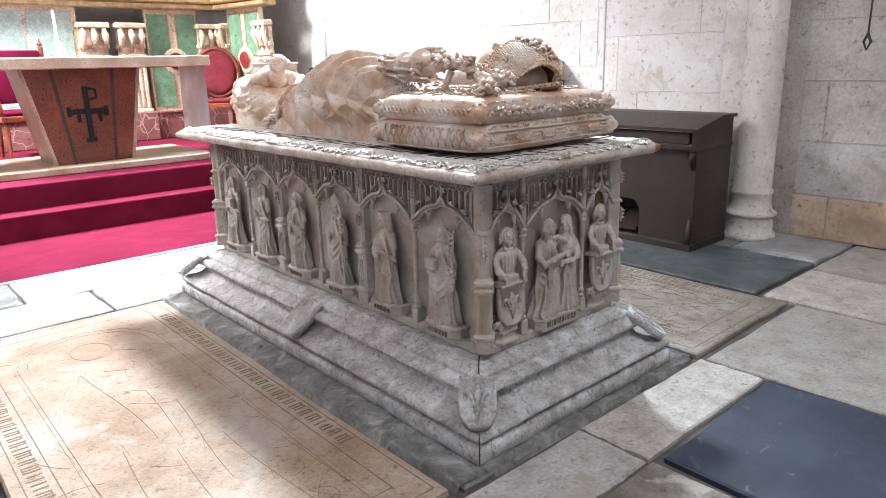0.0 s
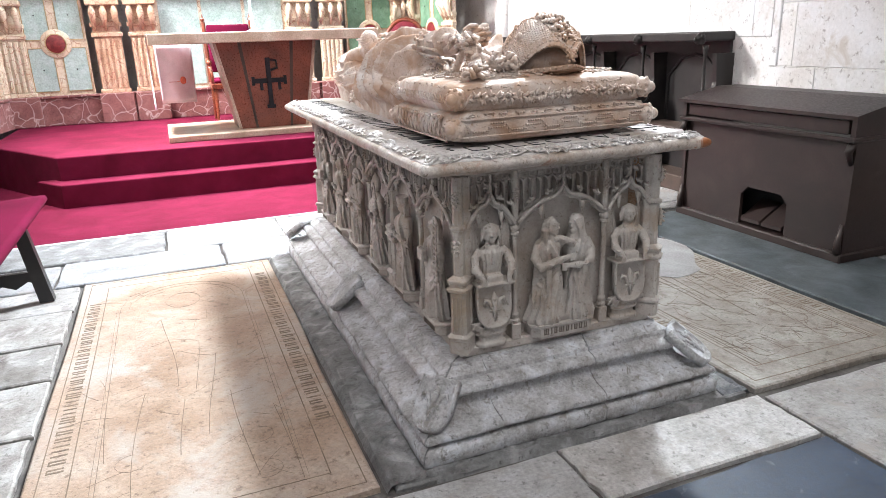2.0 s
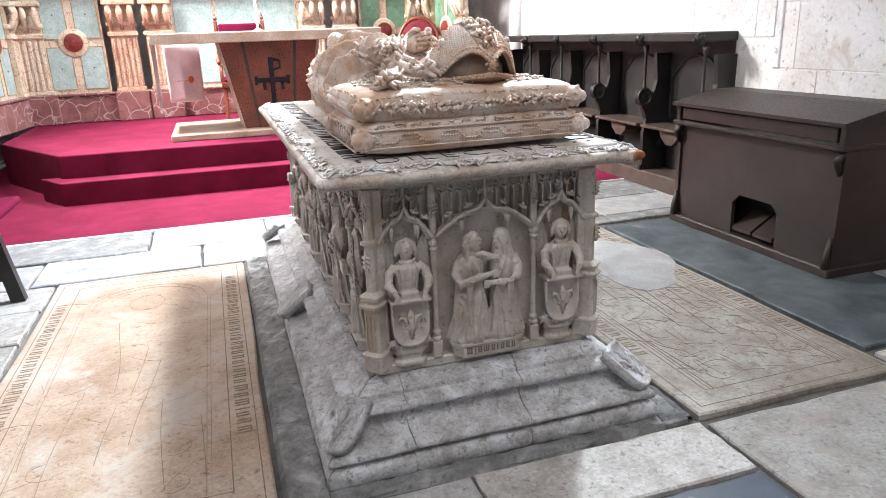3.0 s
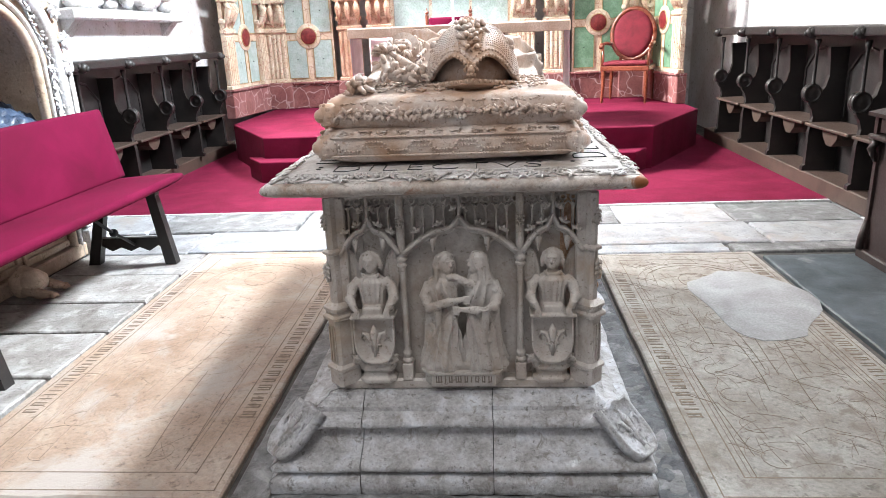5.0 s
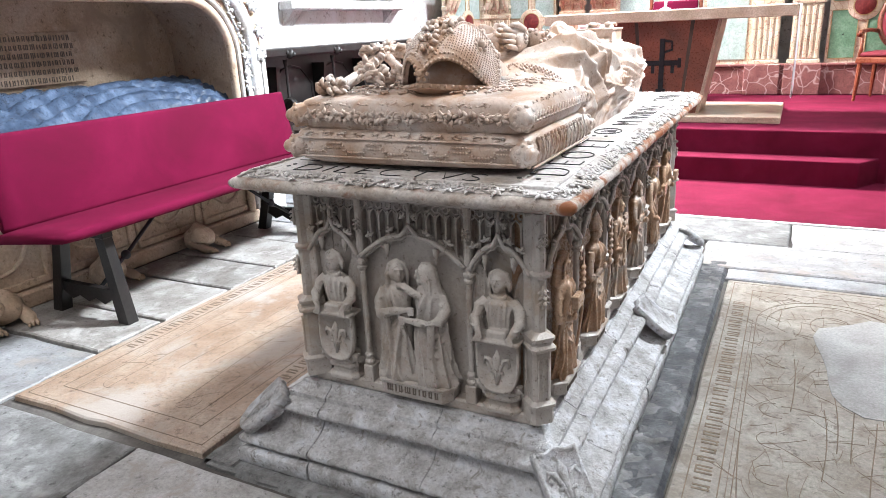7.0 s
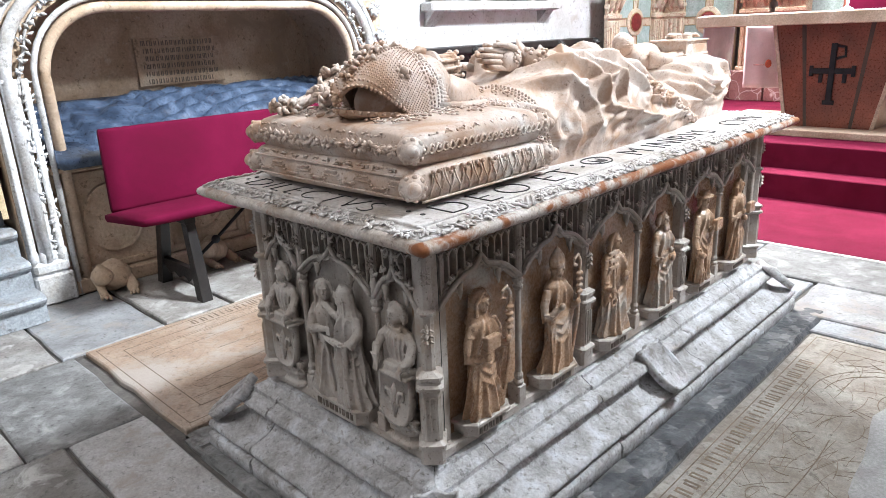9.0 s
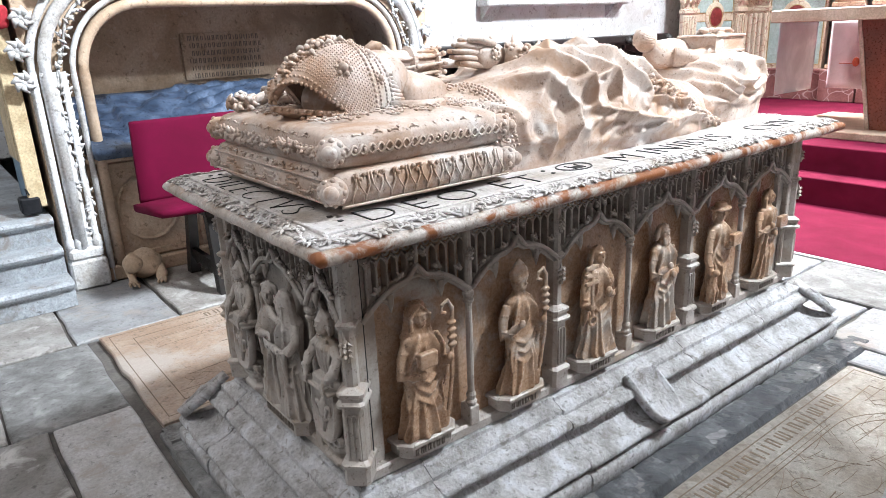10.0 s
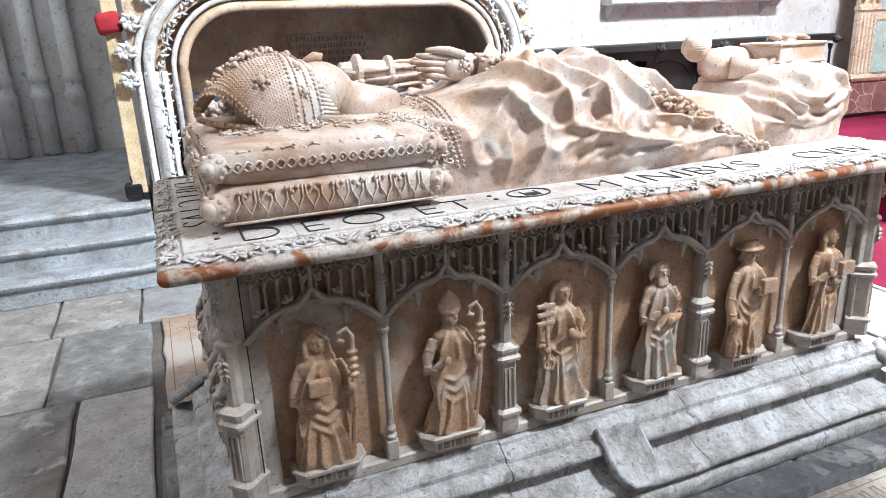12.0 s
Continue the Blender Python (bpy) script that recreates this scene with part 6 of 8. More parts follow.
for off, r, x, mat, lab in ((0.0, 0.030, -0.73, WARMSTONE, "inner roll moulding"), (-0.055, 0.016, -0.715, WHITESTONE, "thin roll moulding"), (-0.19, 0.034, -0.715, WHITESTONE, "pale outer roll moulding"), (-0.255, 0.022, -0.73, WHITESTONE, "pale outer fillet")):
    o = round_arch(NY0 + off, NY1 - off, 1.20, 1.57 - off)
    part("moulding", tube(B(), [(x, y, z) for y, z in o], r, 10), mat, niche, lab, inv, True)
# leafy band between the rolls
bm = B()
rnd = random.Random(21)
o = round_arch(NY0 - 0.12, NY1 + 0.12, 1.20, 1.69, 14, 0.22)
dense = []
for (ya, za), (yb, zb) in zip(o, o[1:]):
    n = max(1, int(math.hypot(yb - ya, zb - za) / 0.035))
    dense += [(ya + (yb - ya) * i / n, za + (zb - za) * i / n) for i in range(n)]
tube(bm, [(-0.722 + 0.008 * math.sin(i), y + 0.018 * math.sin(i * 0.9), z + 0.012 * math.cos(i * 0.9)) for i, (y, z) in enumerate(dense)], 0.009, 5)
for i, (y, z) in enumerate(dense):
    for _ in range(3):
        p = Vector((-0.712 + rnd.uniform(-0.008, 0.01), y + rnd.uniform(-0.034, 0.034), z + rnd.uniform(-0.02, 0.02)))
        d = Vector((0, rnd.uniform(-1, 1), rnd.uniform(-1, 1))).normalized()
        tube(bm, [p - d * 0.018, p + Vector((0.008, 0, 0)), p + d * 0.02], [0.003, 0.010, 0.002], 5)
part("leaf_moulding", bm, WHITESTONE, niche, "pierced leaf and stem band", inv, True)
# crockets on the outer curve
for y, z in [(NY0 - 0.30, 1.18), (NY0 - 0.30, 1.34), (NY0 - 0.25, 1.50), (NY0 - 0.14, 1.64), (NY0 + 0.0, 1.76), (NY1 + 0.27, 1.20), (NY1 + 0.29, 1.36), (NY1 + 0.24, 1.54), (NY1 + 0.12, 1.68)]:
    bm = ball(B(), (-0.71, y, z), 0.02, 8)
    for i in range(7):
        a = i * 0.9
        tube(bm, [(-0.73, y, z), (-0.69, y + 0.035 * math.cos(a), z + 0.035 * math.sin(a)), (-0.70, y + 0.06 * math.cos(a + 0.5), z + 0.06 * math.sin(a + 0.5))], [0.012, 0.018, 0.006], 6)
    part("crocket", bm, WHITESTONE, niche, "curling stone crocket", inv, True)
# jamb shafts and plinth
for y0, y1 in ((1.46, 1.66), (3.90, 4.12)):
    bm = B()
    box(bm, -0.78, -0.66, y0, y1, 0.0, 0.17, 0.012)
    box(bm, -0.78, -0.675, y0 + 0.01, y1 - 0.01, 0.17, 0.24, 0.016)
    part("jamb_plinth", bm, WHITESTONE, niche, "pale moulded plinth", inv)
    for q in range(4):
        bm = lathe(B(), [(0.024, 0.2), (0.026, 0.28), (0.018, 0.30), (0.018, 1.22)], 10, (-0.72 + 0.012 * (q % 2), y0 + 0.03 + q * (y1 - y0 - 0.06) / 3))
        part("jamb_shaft", bm, WHITESTONE, niche, "slender pale shaft", inv, True)
# chest below the niche, with framed panels
bm = B()
box(bm, -1.42, -0.70, 1.66, 3.90, 0.0, 0.09, 0.01)
box(bm, -1.42, -0.755, 1.66, 3.90, 0.09, 0.72)
box(bm, -1.42, -0.71, 1.66, 3.90, 0.70, 0.735, 0.008)
for i in range(4):
    a = 1.70 + i * 0.545
    for y0, y1, z0, z1 in ((a, a + 0.03, 0.12, 0.68), (a + 0.48, a + 0.51, 0.12, 0.68), (a, a + 0.51, 0.65, 0.69), (a, a + 0.51, 0.10, 0.14)):
        box(bm, -0.757, -0.735, y0, y1, z0, z1, 0.005)
    for q in range(16):
        t = 2 * math.pi * q / 16
        t2 = 2 * math.pi * (q + 1) / 16
        tube(bm, [(-0.75, a + 0.255 + 0.17 * math.cos(t), 0.40 + 0.20 * math.sin(t)), (-0.75, a + 0.255 + 0.17 * math.cos(t2), 0.40 + 0.20 * math.sin(t2))], 0.012, 5)
part("chest", bm, WARMSTONE, niche, "panelled warm stone tomb front", inv)
# inscription tablet, its words become bars
tablet = solo("inscription_tablet", box(B(), -1.40, -1.378, 2.50, 3.13, 1.085, 1.40, 0.004), WARMSTONE, "worn stone tablet with black gothic lines on the niche wall", "tablet")
for i in range(6):
    bm = writing(B(), 0.54 - 0.02 * (i % 3), 0.034, 0.003, 60 + i)
    part("text_line", bm, LETTER, tablet, "black gothic line", pose(-1.3775, 2.815, 1.365 - 0.05 * i, 0, 0, 90))
# dark carved slab on the chest
bm = B()
nx, ny = 26, 90
rows = []
for i in range(nx + 1):
    u = i / nx
    x = -0.62 - 0.74 * u
    r = []
    for j in range(ny + 1):
        v = j / ny
        y = 1.70 + 2.16 * v
        z = 0.80 + 0.245 * u
        body = 0.10 * max(0, 1 - ((u - 0.5) / 0.42) ** 2) ** 0.5 * (1 if 0.24 < v < 0.97 else 0)
        head = 0.12 * max(0, 1 - ((u - 0.48) / 0.16) ** 2 - ((v - 0.22) / 0.055) ** 2) ** 0.5
        pil = 0.05 * (1 if 0.10 < v < 0.30 and 0.15 < u < 0.85 else 0)
        fold = 0.030 * math.sin(40 * (u - 0.5) + 9 * math.sin(7 * v)) * (1 if 0.3 < v < 0.97 else 0.2) + 0.015 * noise.noise(Vector((x * 9, y * 7, 0)))
        edge = 0 if 0.04 < u < 0.97 and 0.01 < v < 0.99 else 1
        r.append((x, y, z + (0 if edge else max(body, head, pil) * 0.75 + fold)))
    rows.append(r)
vr = [[bm.verts.new(p) for p in r] for r in rows]
for a, b in zip(vr, vr[1:]):
    for i in range(ny):
        bm.faces.new((a[i], a[i + 1], b[i + 1], b[i]))
loft(bm, [[(-0.60, 1.70, 0.735), (-0.60, 3.86, 0.735), (-1.38, 3.86, 0.735), (-1.38, 1.70, 0.735)], [(-0.60, 1.70, 0.795), (-0.60, 3.86, 0.795), (-1.36, 3.86, 1.03), (-1.36, 1.70, 1.03)]])
solo("slate_effigy", bm, SLATE, "blue-black carved relief slab on the niche chest, plain figure", "statue", smooth=True)


# weathered crouching beasts at the foot of the niche
def foot_beast(x, y, s, rz, seed):
    rnd = random.Random(seed)
    bm = B()
    ball(bm, (0, 0, 0.08), (0.075, 0.10, 0.075), 14)
    ball(bm, (0.05, -0.05, 0.10), (0.05, 0.05, 0.05), 12)
    for k in (-1, 1):
        tube(bm, [(0.02, k * 0.07, 0.06), (0.09, k * 0.07, 0.028), (0.14, k * 0.065, 0.02)], [0.03, 0.024, 0.018], 8)
        for q in range(3):
            ball(bm, (0.145, k * 0.065 + 0.016 * (q - 1), 0.016), (0.018, 0.008, 0.014), 6)
    wobble(bm, 0.022, 14)
    for v in bm.verts:
        v.co.z = max(v.co.z, 0.001)
    return solo("foot_beast", bm, WARMSTONE, "weathered lumpy stone beast crouching at the niche foot", "carving", "beasts under the niche", smooth=True, at=pose(x, y, 0, 0, 0, rz) @ Matrix.Diagonal((s, s, s, 1)))


foot_beast(-0.62, 1.84, 1.15, -10, 1)
foot_beast(-0.60, 3.14, 1.1, 8, 2)
foot_beast(-0.62, 2.46, 1.1, 8, 3)

# ---- steps and leaf door beside the niche ----
for i, (x, z0, z1) in enumerate(((-0.42, 0.0, 0.15), (-0.57, 0.15, 0.30), (-0.70, 0.30, 0.45))):
    plan = [(x, -0.55 + 0.1 * q) for q in range(20)] + [(x - 0.012, 1.43)]
    prof = ((0.0, 0.0), (0.0, 0.09), (0.012, 0.105), (0.03, 0.115), (0.036, 0.13), (0.028, 0.146), (0.008, 0.15))
    rows = [[(px + d + 0.006 * noise.noise(Vector((px * 3, py * 3, z))), py, z0 + z) for px, py in plan] + [(-4.2, 1.43, z0 + z), (-4.2, -0.55, z0 + z)] for d, z in prof]
    solo("passage_step", loft(B(), rows), STEPSTONE, "worn pale stone step with a rounded nosing", "step", kind="structure")
door = empty("passage_door", (-0.80, 1.42, 0.45), "open painted wooden door leaf edge-on beside the niche", "door")
inv = door.matrix_world.inverted()
part("leaf", box(B(), -1.25, -0.80, 1.36, 1.42, 0.50, 2.4, 0.004), BLUEPAINT, door, "grey-blue painted boards", inv)
part("edge", box(B(), -0.80, -0.765, 1.345, 1.43, 0.50, 2.4, 0.005), CREAMPAINT, door, "yellowed cream painted edge", inv)
part("frame_panel", box(B(), -1.20, -0.86, 1.345, 1.358, 0.75, 1.5, 0.004), CREAMPAINT, door, "cream panel border", inv)
part("latch_box", box(B(), -0.86, -0.755, 1.30, 1.40, 0.47, 0.56, 0.01), IRON, door, "black metal box", inv)
part("hook", tube(B(), [(-0.80, 1.35, 0.56), (-0.77, 1.34, 0.61), (-0.74, 1.35, 0.58)], 0.005, 6), IRON, door, "", inv)
bm = wobble(box(B(), -0.95, -0.70, 1.30, 1.44, 1.44, 1.56, 0.03, 2), 0.03, 12)
solo("red_drape", bm, REDCLOTH, "scrap of red cloth hung over the door leaf", "cloth", smooth=True)
for q, y in enumerate((0.1, 0.35, 0.62, 0.9)):
    bm = lathe(B(), [(0.06, 0.45), (0.085, 0.47), (0.085, 0.95), (0.10, 0.99), (0.075, 1.02), (0.075, 1.10), (0.095, 1.13), (0.07, 1.17), (0.065, 3.0)], 14, (-3.40 + 0.06 * (q % 2), y))
    solo("passage_shaft", bm, PLASTER, "bluish white clustered wall shaft with ring mouldings", "column", kind="structure", smooth=True)
bm = B()
box(bm, -4.3, -3.42, -0.55, 1.72, 0.45, 3.6)
wall("wall_passage_back", bm, PLASTER)

# ---- velvet bench ----
bench = empty("bench", (-0.3, 2.85, 0), "long bench in magenta-red velvet on dark trestle legs", "bench")
inv = bench.matrix_world.inverted()


def padded(bm, corners, thick, n=24):
    """A padded board through four corners (front south, front north, back north, back south)."""
    a, b, c, d = [Vector(p) for p in corners]
    nrm = (b - a).cross(d - a).normalized()
    if nrm.z < 0:
        nrm = -nrm
    rows = []
    for i in range(n + 1):
        u = i / n
        p, q = a.lerp(b, u), d.lerp(c, u)
        e = 1 - 0.25 * abs(2 * u - 1) ** 14
        prof = ((0.0, -0.3), (-0.012, 0.0), (0.0, 0.4), (0.04, 0.5), (0.5, 0.54), (0.96, 0.5), (1.0, 0.4), (1.012, 0.0), (1.0, -0.3), (0.96, -0.5), (0.04, -0.5))
        rows.append([p.lerp(q, s) + nrm * thick * h * e for s, h in prof])
    return loft(bm, rows)


part("seat", padded(B(), ((0.03, 1.83, 0.515), (0.03, 3.88, 0.515), (-0.43, 3.95, 0.475), (-0.43, 1.80, 0.475)), 0.055), VELVET, bench, "magenta-red velvet seat", inv, True)
part("backrest", padded(B(), ((-0.43, 1.84, 0.50), (-0.43, 4.00, 0.50), (-0.545, 4.04, 0.925), (-0.50, 1.87, 0.935)), 0.05), VELVET, bench, "magenta-red velvet backrest", inv, True)
for y in (2.10, 3.69):
    for x0, x1 in ((-0.10, -0.03), (-0.40, -0.53)):
        bm = loft(B(), [[(x0 + dx, y + dy, 0.475) for dx, dy in ((-0.03, -0.025), (0.03, -0.025), (0.03, 0.025), (-0.03, 0.025))], [(x1 + dx, y + dy, 0.0) for dx, dy in ((-0.035, -0.03), (0.035, -0.03), (0.035, 0.03), (-0.035, 0.03))]])
        part("leg", bm, BLACKWOOD, bench, "splayed dark wooden leg", inv)
    o = [(-0.50, 0.17), (-0.045, 0.17), (-0.045, 0.10), (-0.10, 0.12), (-0.16, 0.085), (-0.22, 0.11), (-0.28, 0.085), (-0.34, 0.11), (-0.40, 0.085), (-0.46, 0.12), (-0.50, 0.10)]
    part("apron", plate(B(), o, y - 0.016, y + 0.016), BLACKWOOD, bench, "scalloped stretcher", inv)
    part("rail", box(B(), -0.44, -0.06, y - 0.03, y + 0.03, 0.435, 0.478, 0.004), BLACKWOOD, bench, "", inv)
    k = 1 if y < 3 else -1
    bm = tube(B(), [(-0.25, y + k * 0.02, 0.13), (-0.25, y + k * 0.20, 0.25), (-0.25, y + k * 0.24, 0.275), (-0.25, y + k * 0.48, 0.45)], 0.010, 8)
    ball(bm, (-0.25, y + k * 0.22, 0.262), 0.026, 10)
    part("iron_stay", bm, IRON, bench, "wrought iron stay with a knob", inv, True)

# ---- harmonium by the east wall ----
organ = empty("harmonium", (4.28, 2.93, 0), "closed dark walnut harmonium with a sloping lid and pedal opening", "organ")
inv = organ.matrix_world.inverted()
OX0, OX1, OY0, OY1 = 4.06, 4.52, 2.25, 3.57
sect = [(OX0, 0.0), (OX1, 0.0), (OX1, 0.862), (OX1 - 0.17, 0.862), (OX0 - 0.02, 0.800), (OX0 - 0.02, 0.70), (OX0, 0.68)]
for y0, y1 in ((OY0, OY0 + 0.03), (OY1 - 0.03, OY1)):
    part("side_panel", loft(B(), [[(x, y, z) for x, z in sect] for y in (y0, y1)]), ORGANWOOD, organ, "dark walnut side", inv)
hy0, hy1 = 2.66, 3.02
outline = [(OY0 + 0.03, 0.05), (hy0, 0.05), (hy0, 0.25), (hy0 + 0.05, 0.30), (hy1 - 0.05, 0.30), (hy1, 0.25), (hy1, 0.05), (OY1 - 0.03, 0.05), (OY1 - 0.03, 0.69), (OY0 + 0.03, 0.69)]
bm = loft(B(), [[(x, y, z) for y, z in outline] for x in (OX0 + 0.015, OX0 + 0.04)])
part("front_panel", bm, ORGANWOOD, organ, "plain walnut front with a cut pedal opening", inv)
part("base_rail", box(B(), OX0 - 0.02, OX1, OY0 - 0.01, OY1 + 0.01, 0.0, 0.055, 0.008), ORGANWOOD, organ, "", inv)
part("fall_board", box(B(), OX0 - 0.015, OX0 + 0.03, OY0 + 0.05, OY1 - 0.05, 0.71, 0.785, 0.004), ORGANWOOD, organ, "walnut fall board", inv)
part("moulding", box(B(), OX0 - 0.045, OX1, OY0 - 0.012, OY1 + 0.012, 0.672, 0.70, 0.008), ORGANWOOD, organ, "walnut moulding", inv)
part("lid", loft(B(), [[(x, y, z) for x, z in ((OX0 - 0.05, 0.795), (OX1 - 0.17, 0.862), (OX1 + 0.01, 0.862), (OX1 + 0.01, 0.884), (OX1 - 0.17, 0.884), (OX0 - 0.05, 0.815))] for y in (OY0 - 0.02, OY1 + 0.02)]), ORGANWOOD, organ, "sloping walnut lid", inv)
# black sheet that paints the shade behind the pedal opening
part("inside", box(B(), OX0 + 0.20, OX0 + 0.22, OY0 + 0.03, OY1 - 0.03, 0.055, 0.68), SHADEBLACK, organ, "black sheet painted as the inner shade", inv)
for y in (2.685, 2.855):
    part("pedal", loft(B(), [[(OX0 + 0.02, y + a, 0.075), (OX0 + 0.19, y + a, 0.18), (OX0 + 0.19, y + a, 0.20), (OX0 + 0.02, y + a, 0.095)] for a in (0, 0.15)]), ORGANWOOD, organ, "worn foot pedal", inv)
for y in (OY0 + 0.02, OY1 - 0.02):
    bm = tube(B(), [(OX0 - 0.005, y, 0.67), (OX0 - 0.03, y, 0.62), (OX0 - 0.0, y, 0.55)], [0.024, 0.022, 0.012], 8)
    part("bracket", bm, ORGANWOOD, organ, "carved scroll bracket", inv, True)
    bm = tube(B(), [(OX0, y, 0.22), (OX0 - 0.015, y, 0.12), (OX0 - 0.012, y, 0.055)], [0.010, 0.018, 0.024], 8)
    part("foot", bm, ORGANWOOD, organ, "carved scroll foot", inv, True)

# ---- choir stalls ----
def stall_divider():
    """Outline of a divider in depth (x, front towards -x) and height; the front faces -x at x = 0."""
    bm = B()
    o = [(0.27, 0.0), (-0.02, 0.0), (-0.02, 0.03), (0.0, 0.045), (0.0, 0.30), (0.02, 0.40), (0.0, 0.46), (-0.03, 0.50), (-0.03, 0.53), (0.04, 0.56), (0.09, 0.62), (0.11, 0.70), (0.10, 0.80), (0.09, 0.90), (0.27, 0.90)]
    plate(bm, o, -0.022, 0.022)
    return mesh_of(bm, "divider", BLACKWOOD)


def stall_post():
    bm = lathe(B(), [(0.016, 0.62), (0.022, 0.64), (0.014, 0.66), (0.012, 0.90), (0.02, 0.92), (0.024, 0.96)], 10, (0.0, 0.0))
    return mesh_of(bm, "post", BLACKWOOD, True)


def stall_disc():
    bm = B()
    n = 20
    prof = [(0.070, 0.0), (0.070, 0.028), (0.062, 0.034), (0.052, 0.028), (0.046, 0.020), (0.02, 0.024), (0.001, 0.030)]
    for k in (-1, 1):
        loft(bm, [[(r * math.cos(2 * math.pi * i / n), k * d, r * math.sin(2 * math.pi * i / n)) for i in range(n)] for r, d in prof])
    return mesh_of(bm, "medallion", BLACKWOOD, True)


def stall_knob():
    bm = B()
    ball(bm, (-0.01, 0, 0.0), (0.045, 0.036, 0.042), 12)
    ball(bm, (-0.045, 0, -0.008), (0.02, 0.018, 0.022), 8)
    for k in (-1, 1):
        ball(bm, (-0.005, k * 0.032, 0.012), (0.02, 0.014, 0.022), 8)
    wobble(bm, 0.010, 30)
    return mesh_of(bm, "finial", BLACKWOOD, True)


DIV, POST, DISC, KNOB = stall_divider(), stall_post(), stall_disc(), stall_knob()


def stall(at, rz, pitch, first, last, label, tall=1.0):
    th = empty("choir_stall", at, label, "choir stall", "choir stalls", rz)
    th.scale.z = tall
    part("back", box(B(), 0.235, 0.262, 0, pitch, 0.0, 1.0), BLACKWOOD, th, "dark panelled back")
    bm = B()
    box(bm, -0.055, 0.262, -0.02, pitch + 0.02, 0.985, 1.05, 0.010, 2)
    part("canopy_rail", bm, BLACKWOOD, th, "heavy moulded top rail")
    # seat folded down, with rounded underside
    bm = box(B(), -0.045, 0.235, 0.03, pitch - 0.03, 0.345, 0.368, 0.006)
    part("seat", bm, SEATWOOD, th, "worn oak hinged seat")
    bm = B()
    loft(bm, [[(x, pitch / 2 + s * 0.8 * y, z) for y, z in ((-0.16, 0.345), (-0.13, 0.29), (-0.05, 0.24), (0.05, 0.24), (0.13, 0.29), (0.16, 0.345))] for x, s in ((0.0, 1.0), (0.03, 1.0), (0.235, 0.8))])
    part("corbel", bm, SEATWOOD, th, "rounded oak corbel under the seat")
    part("arched_panel", tube(B(), [(0.23, 0.06, 0.40), (0.23, 0.06, 0.72), (0.23, pitch * 0.3, 0.86), (0.23, pitch / 2, 0.89), (0.23, pitch * 0.7, 0.86), (0.23, pitch - 0.06, 0.72), (0.23, pitch - 0.06, 0.40)], 0.012, 6), BLACKWOOD, th)
    for y in ([0.0] if first else []) + [pitch]:
        m = Matrix.Translation((0, y, 0))
        part("divider", DIV, BLACKWOOD, th, "", m)
        part("post", POST, BLACKWOOD, th, "", m)
        part("medallion", DISC, BLACKWOOD, th, "turned ring medallion", m @ Matrix.Translation((-0.005, 0, 0.575)))
        part("finial", KNOB, BLACKWOOD, th, "carved knob", m @ Matrix.Translation((-0.05, 0, 1.005)))
    return th


P = 0.733
for i in range(5):
    stall((4.515, 3.93 + P * i, 0.13), 0, P, i == 0, i == 4, "black-brown oak choir stall with a ring medallion, against the wall", 1.065)
PW = 0.70
for i in range(5):
    stall((-1.16, 7.70 - PW * i, 0.13), 180, PW, i == 0, i == 4, "black-brown oak choir stall with a hinged seat, beside the altar", 1.03)

# relief ledge on the west wall
ledge = empty("wall_relief", (-1.42, 6.2, 1.55), "white stone relief on a bracketed wall ledge", "relief")
inv = ledge.matrix_world.inverted()
part("ledge", box(B(), -1.42, -1.25, 5.2, 7.2, 1.53, 1.62, 0.015), WHITESTONE, ledge, "", inv)
for y in (5.25, 7.0):
    part("bracket", loft(B(), [[(-1.42, y + a, 1.53), (-1.29, y + a, 1.53), (-1.42, y + a, 1.40)] for a in (0, 0.14)]), WHITESTONE, ledge, "", inv)
bm = B()
rnd = random.Random(31)
for i in range(30):
    ball(bm, (-1.36, 5.35 + 1.7 * rnd.random(), 1.66 + 0.12 * rnd.random()), (0.06, rnd.uniform(0.05, 0.16), rnd.uniform(0.03, 0.07)), 8)
part("carving", wobble(bm, 0.02, 10), WHITESTONE, ledge, "worn lumpy relief", inv, True)
bm = B()
for i in range(7):
    tube(bm, [(-1.35, 4.16 + 0.04 * i, 1.55), (-1.37, 4.22 + 0.045 * i, 2.0)], 0.006, 5)
tube(bm, [(-1.34, 4.14, 1.60), (-1.35, 4.46, 1.72)], 0.008, 5)
solo("iron_grille", bm, IRON, "black iron bars against the white wall", "grille")

# ---- altar ----
altar = empty("altar", (1.7, 7.1, 0.41), "altar table with a light oak top on a tapering mahogany pillar", "altar")
inv = altar.matrix_world.inverted()
part("tabletop", box(B(), 0.62, 2.76, 6.57, 7.55, 1.29, 1.385, 0.006), TABLEWOOD, altar, "light oak top", inv)
bm = loft(B(), [[(1.375, 6.80, 0.47), (2.0, 6.80, 0.47), (2.0, 7.3, 0.47), (1.375, 7.3, 0.47)], [(1.215, 6.80, 1.29), (2.145, 6.80, 1.29), (2.145, 7.3, 1.29), (1.215, 7.3, 1.29)]])
part("pillar", bm, ALTARWOOD, altar, "tapering red-brown mahogany pillar", inv)
for k, xa, xb in ((-1, 1.360, 1.20), (1, 2.015, 2.16)):
    part("pillar_edge", loft(B(), [[(x + d, y, z) for d, y in ((-0.014, 6.79), (0.014, 6.79), (0.014, 7.31), (-0.014, 7.31))] for x, z in ((xa, 0.47), (xb, 1.29))]), TABLEWOOD, altar, "light wood edge board", inv)
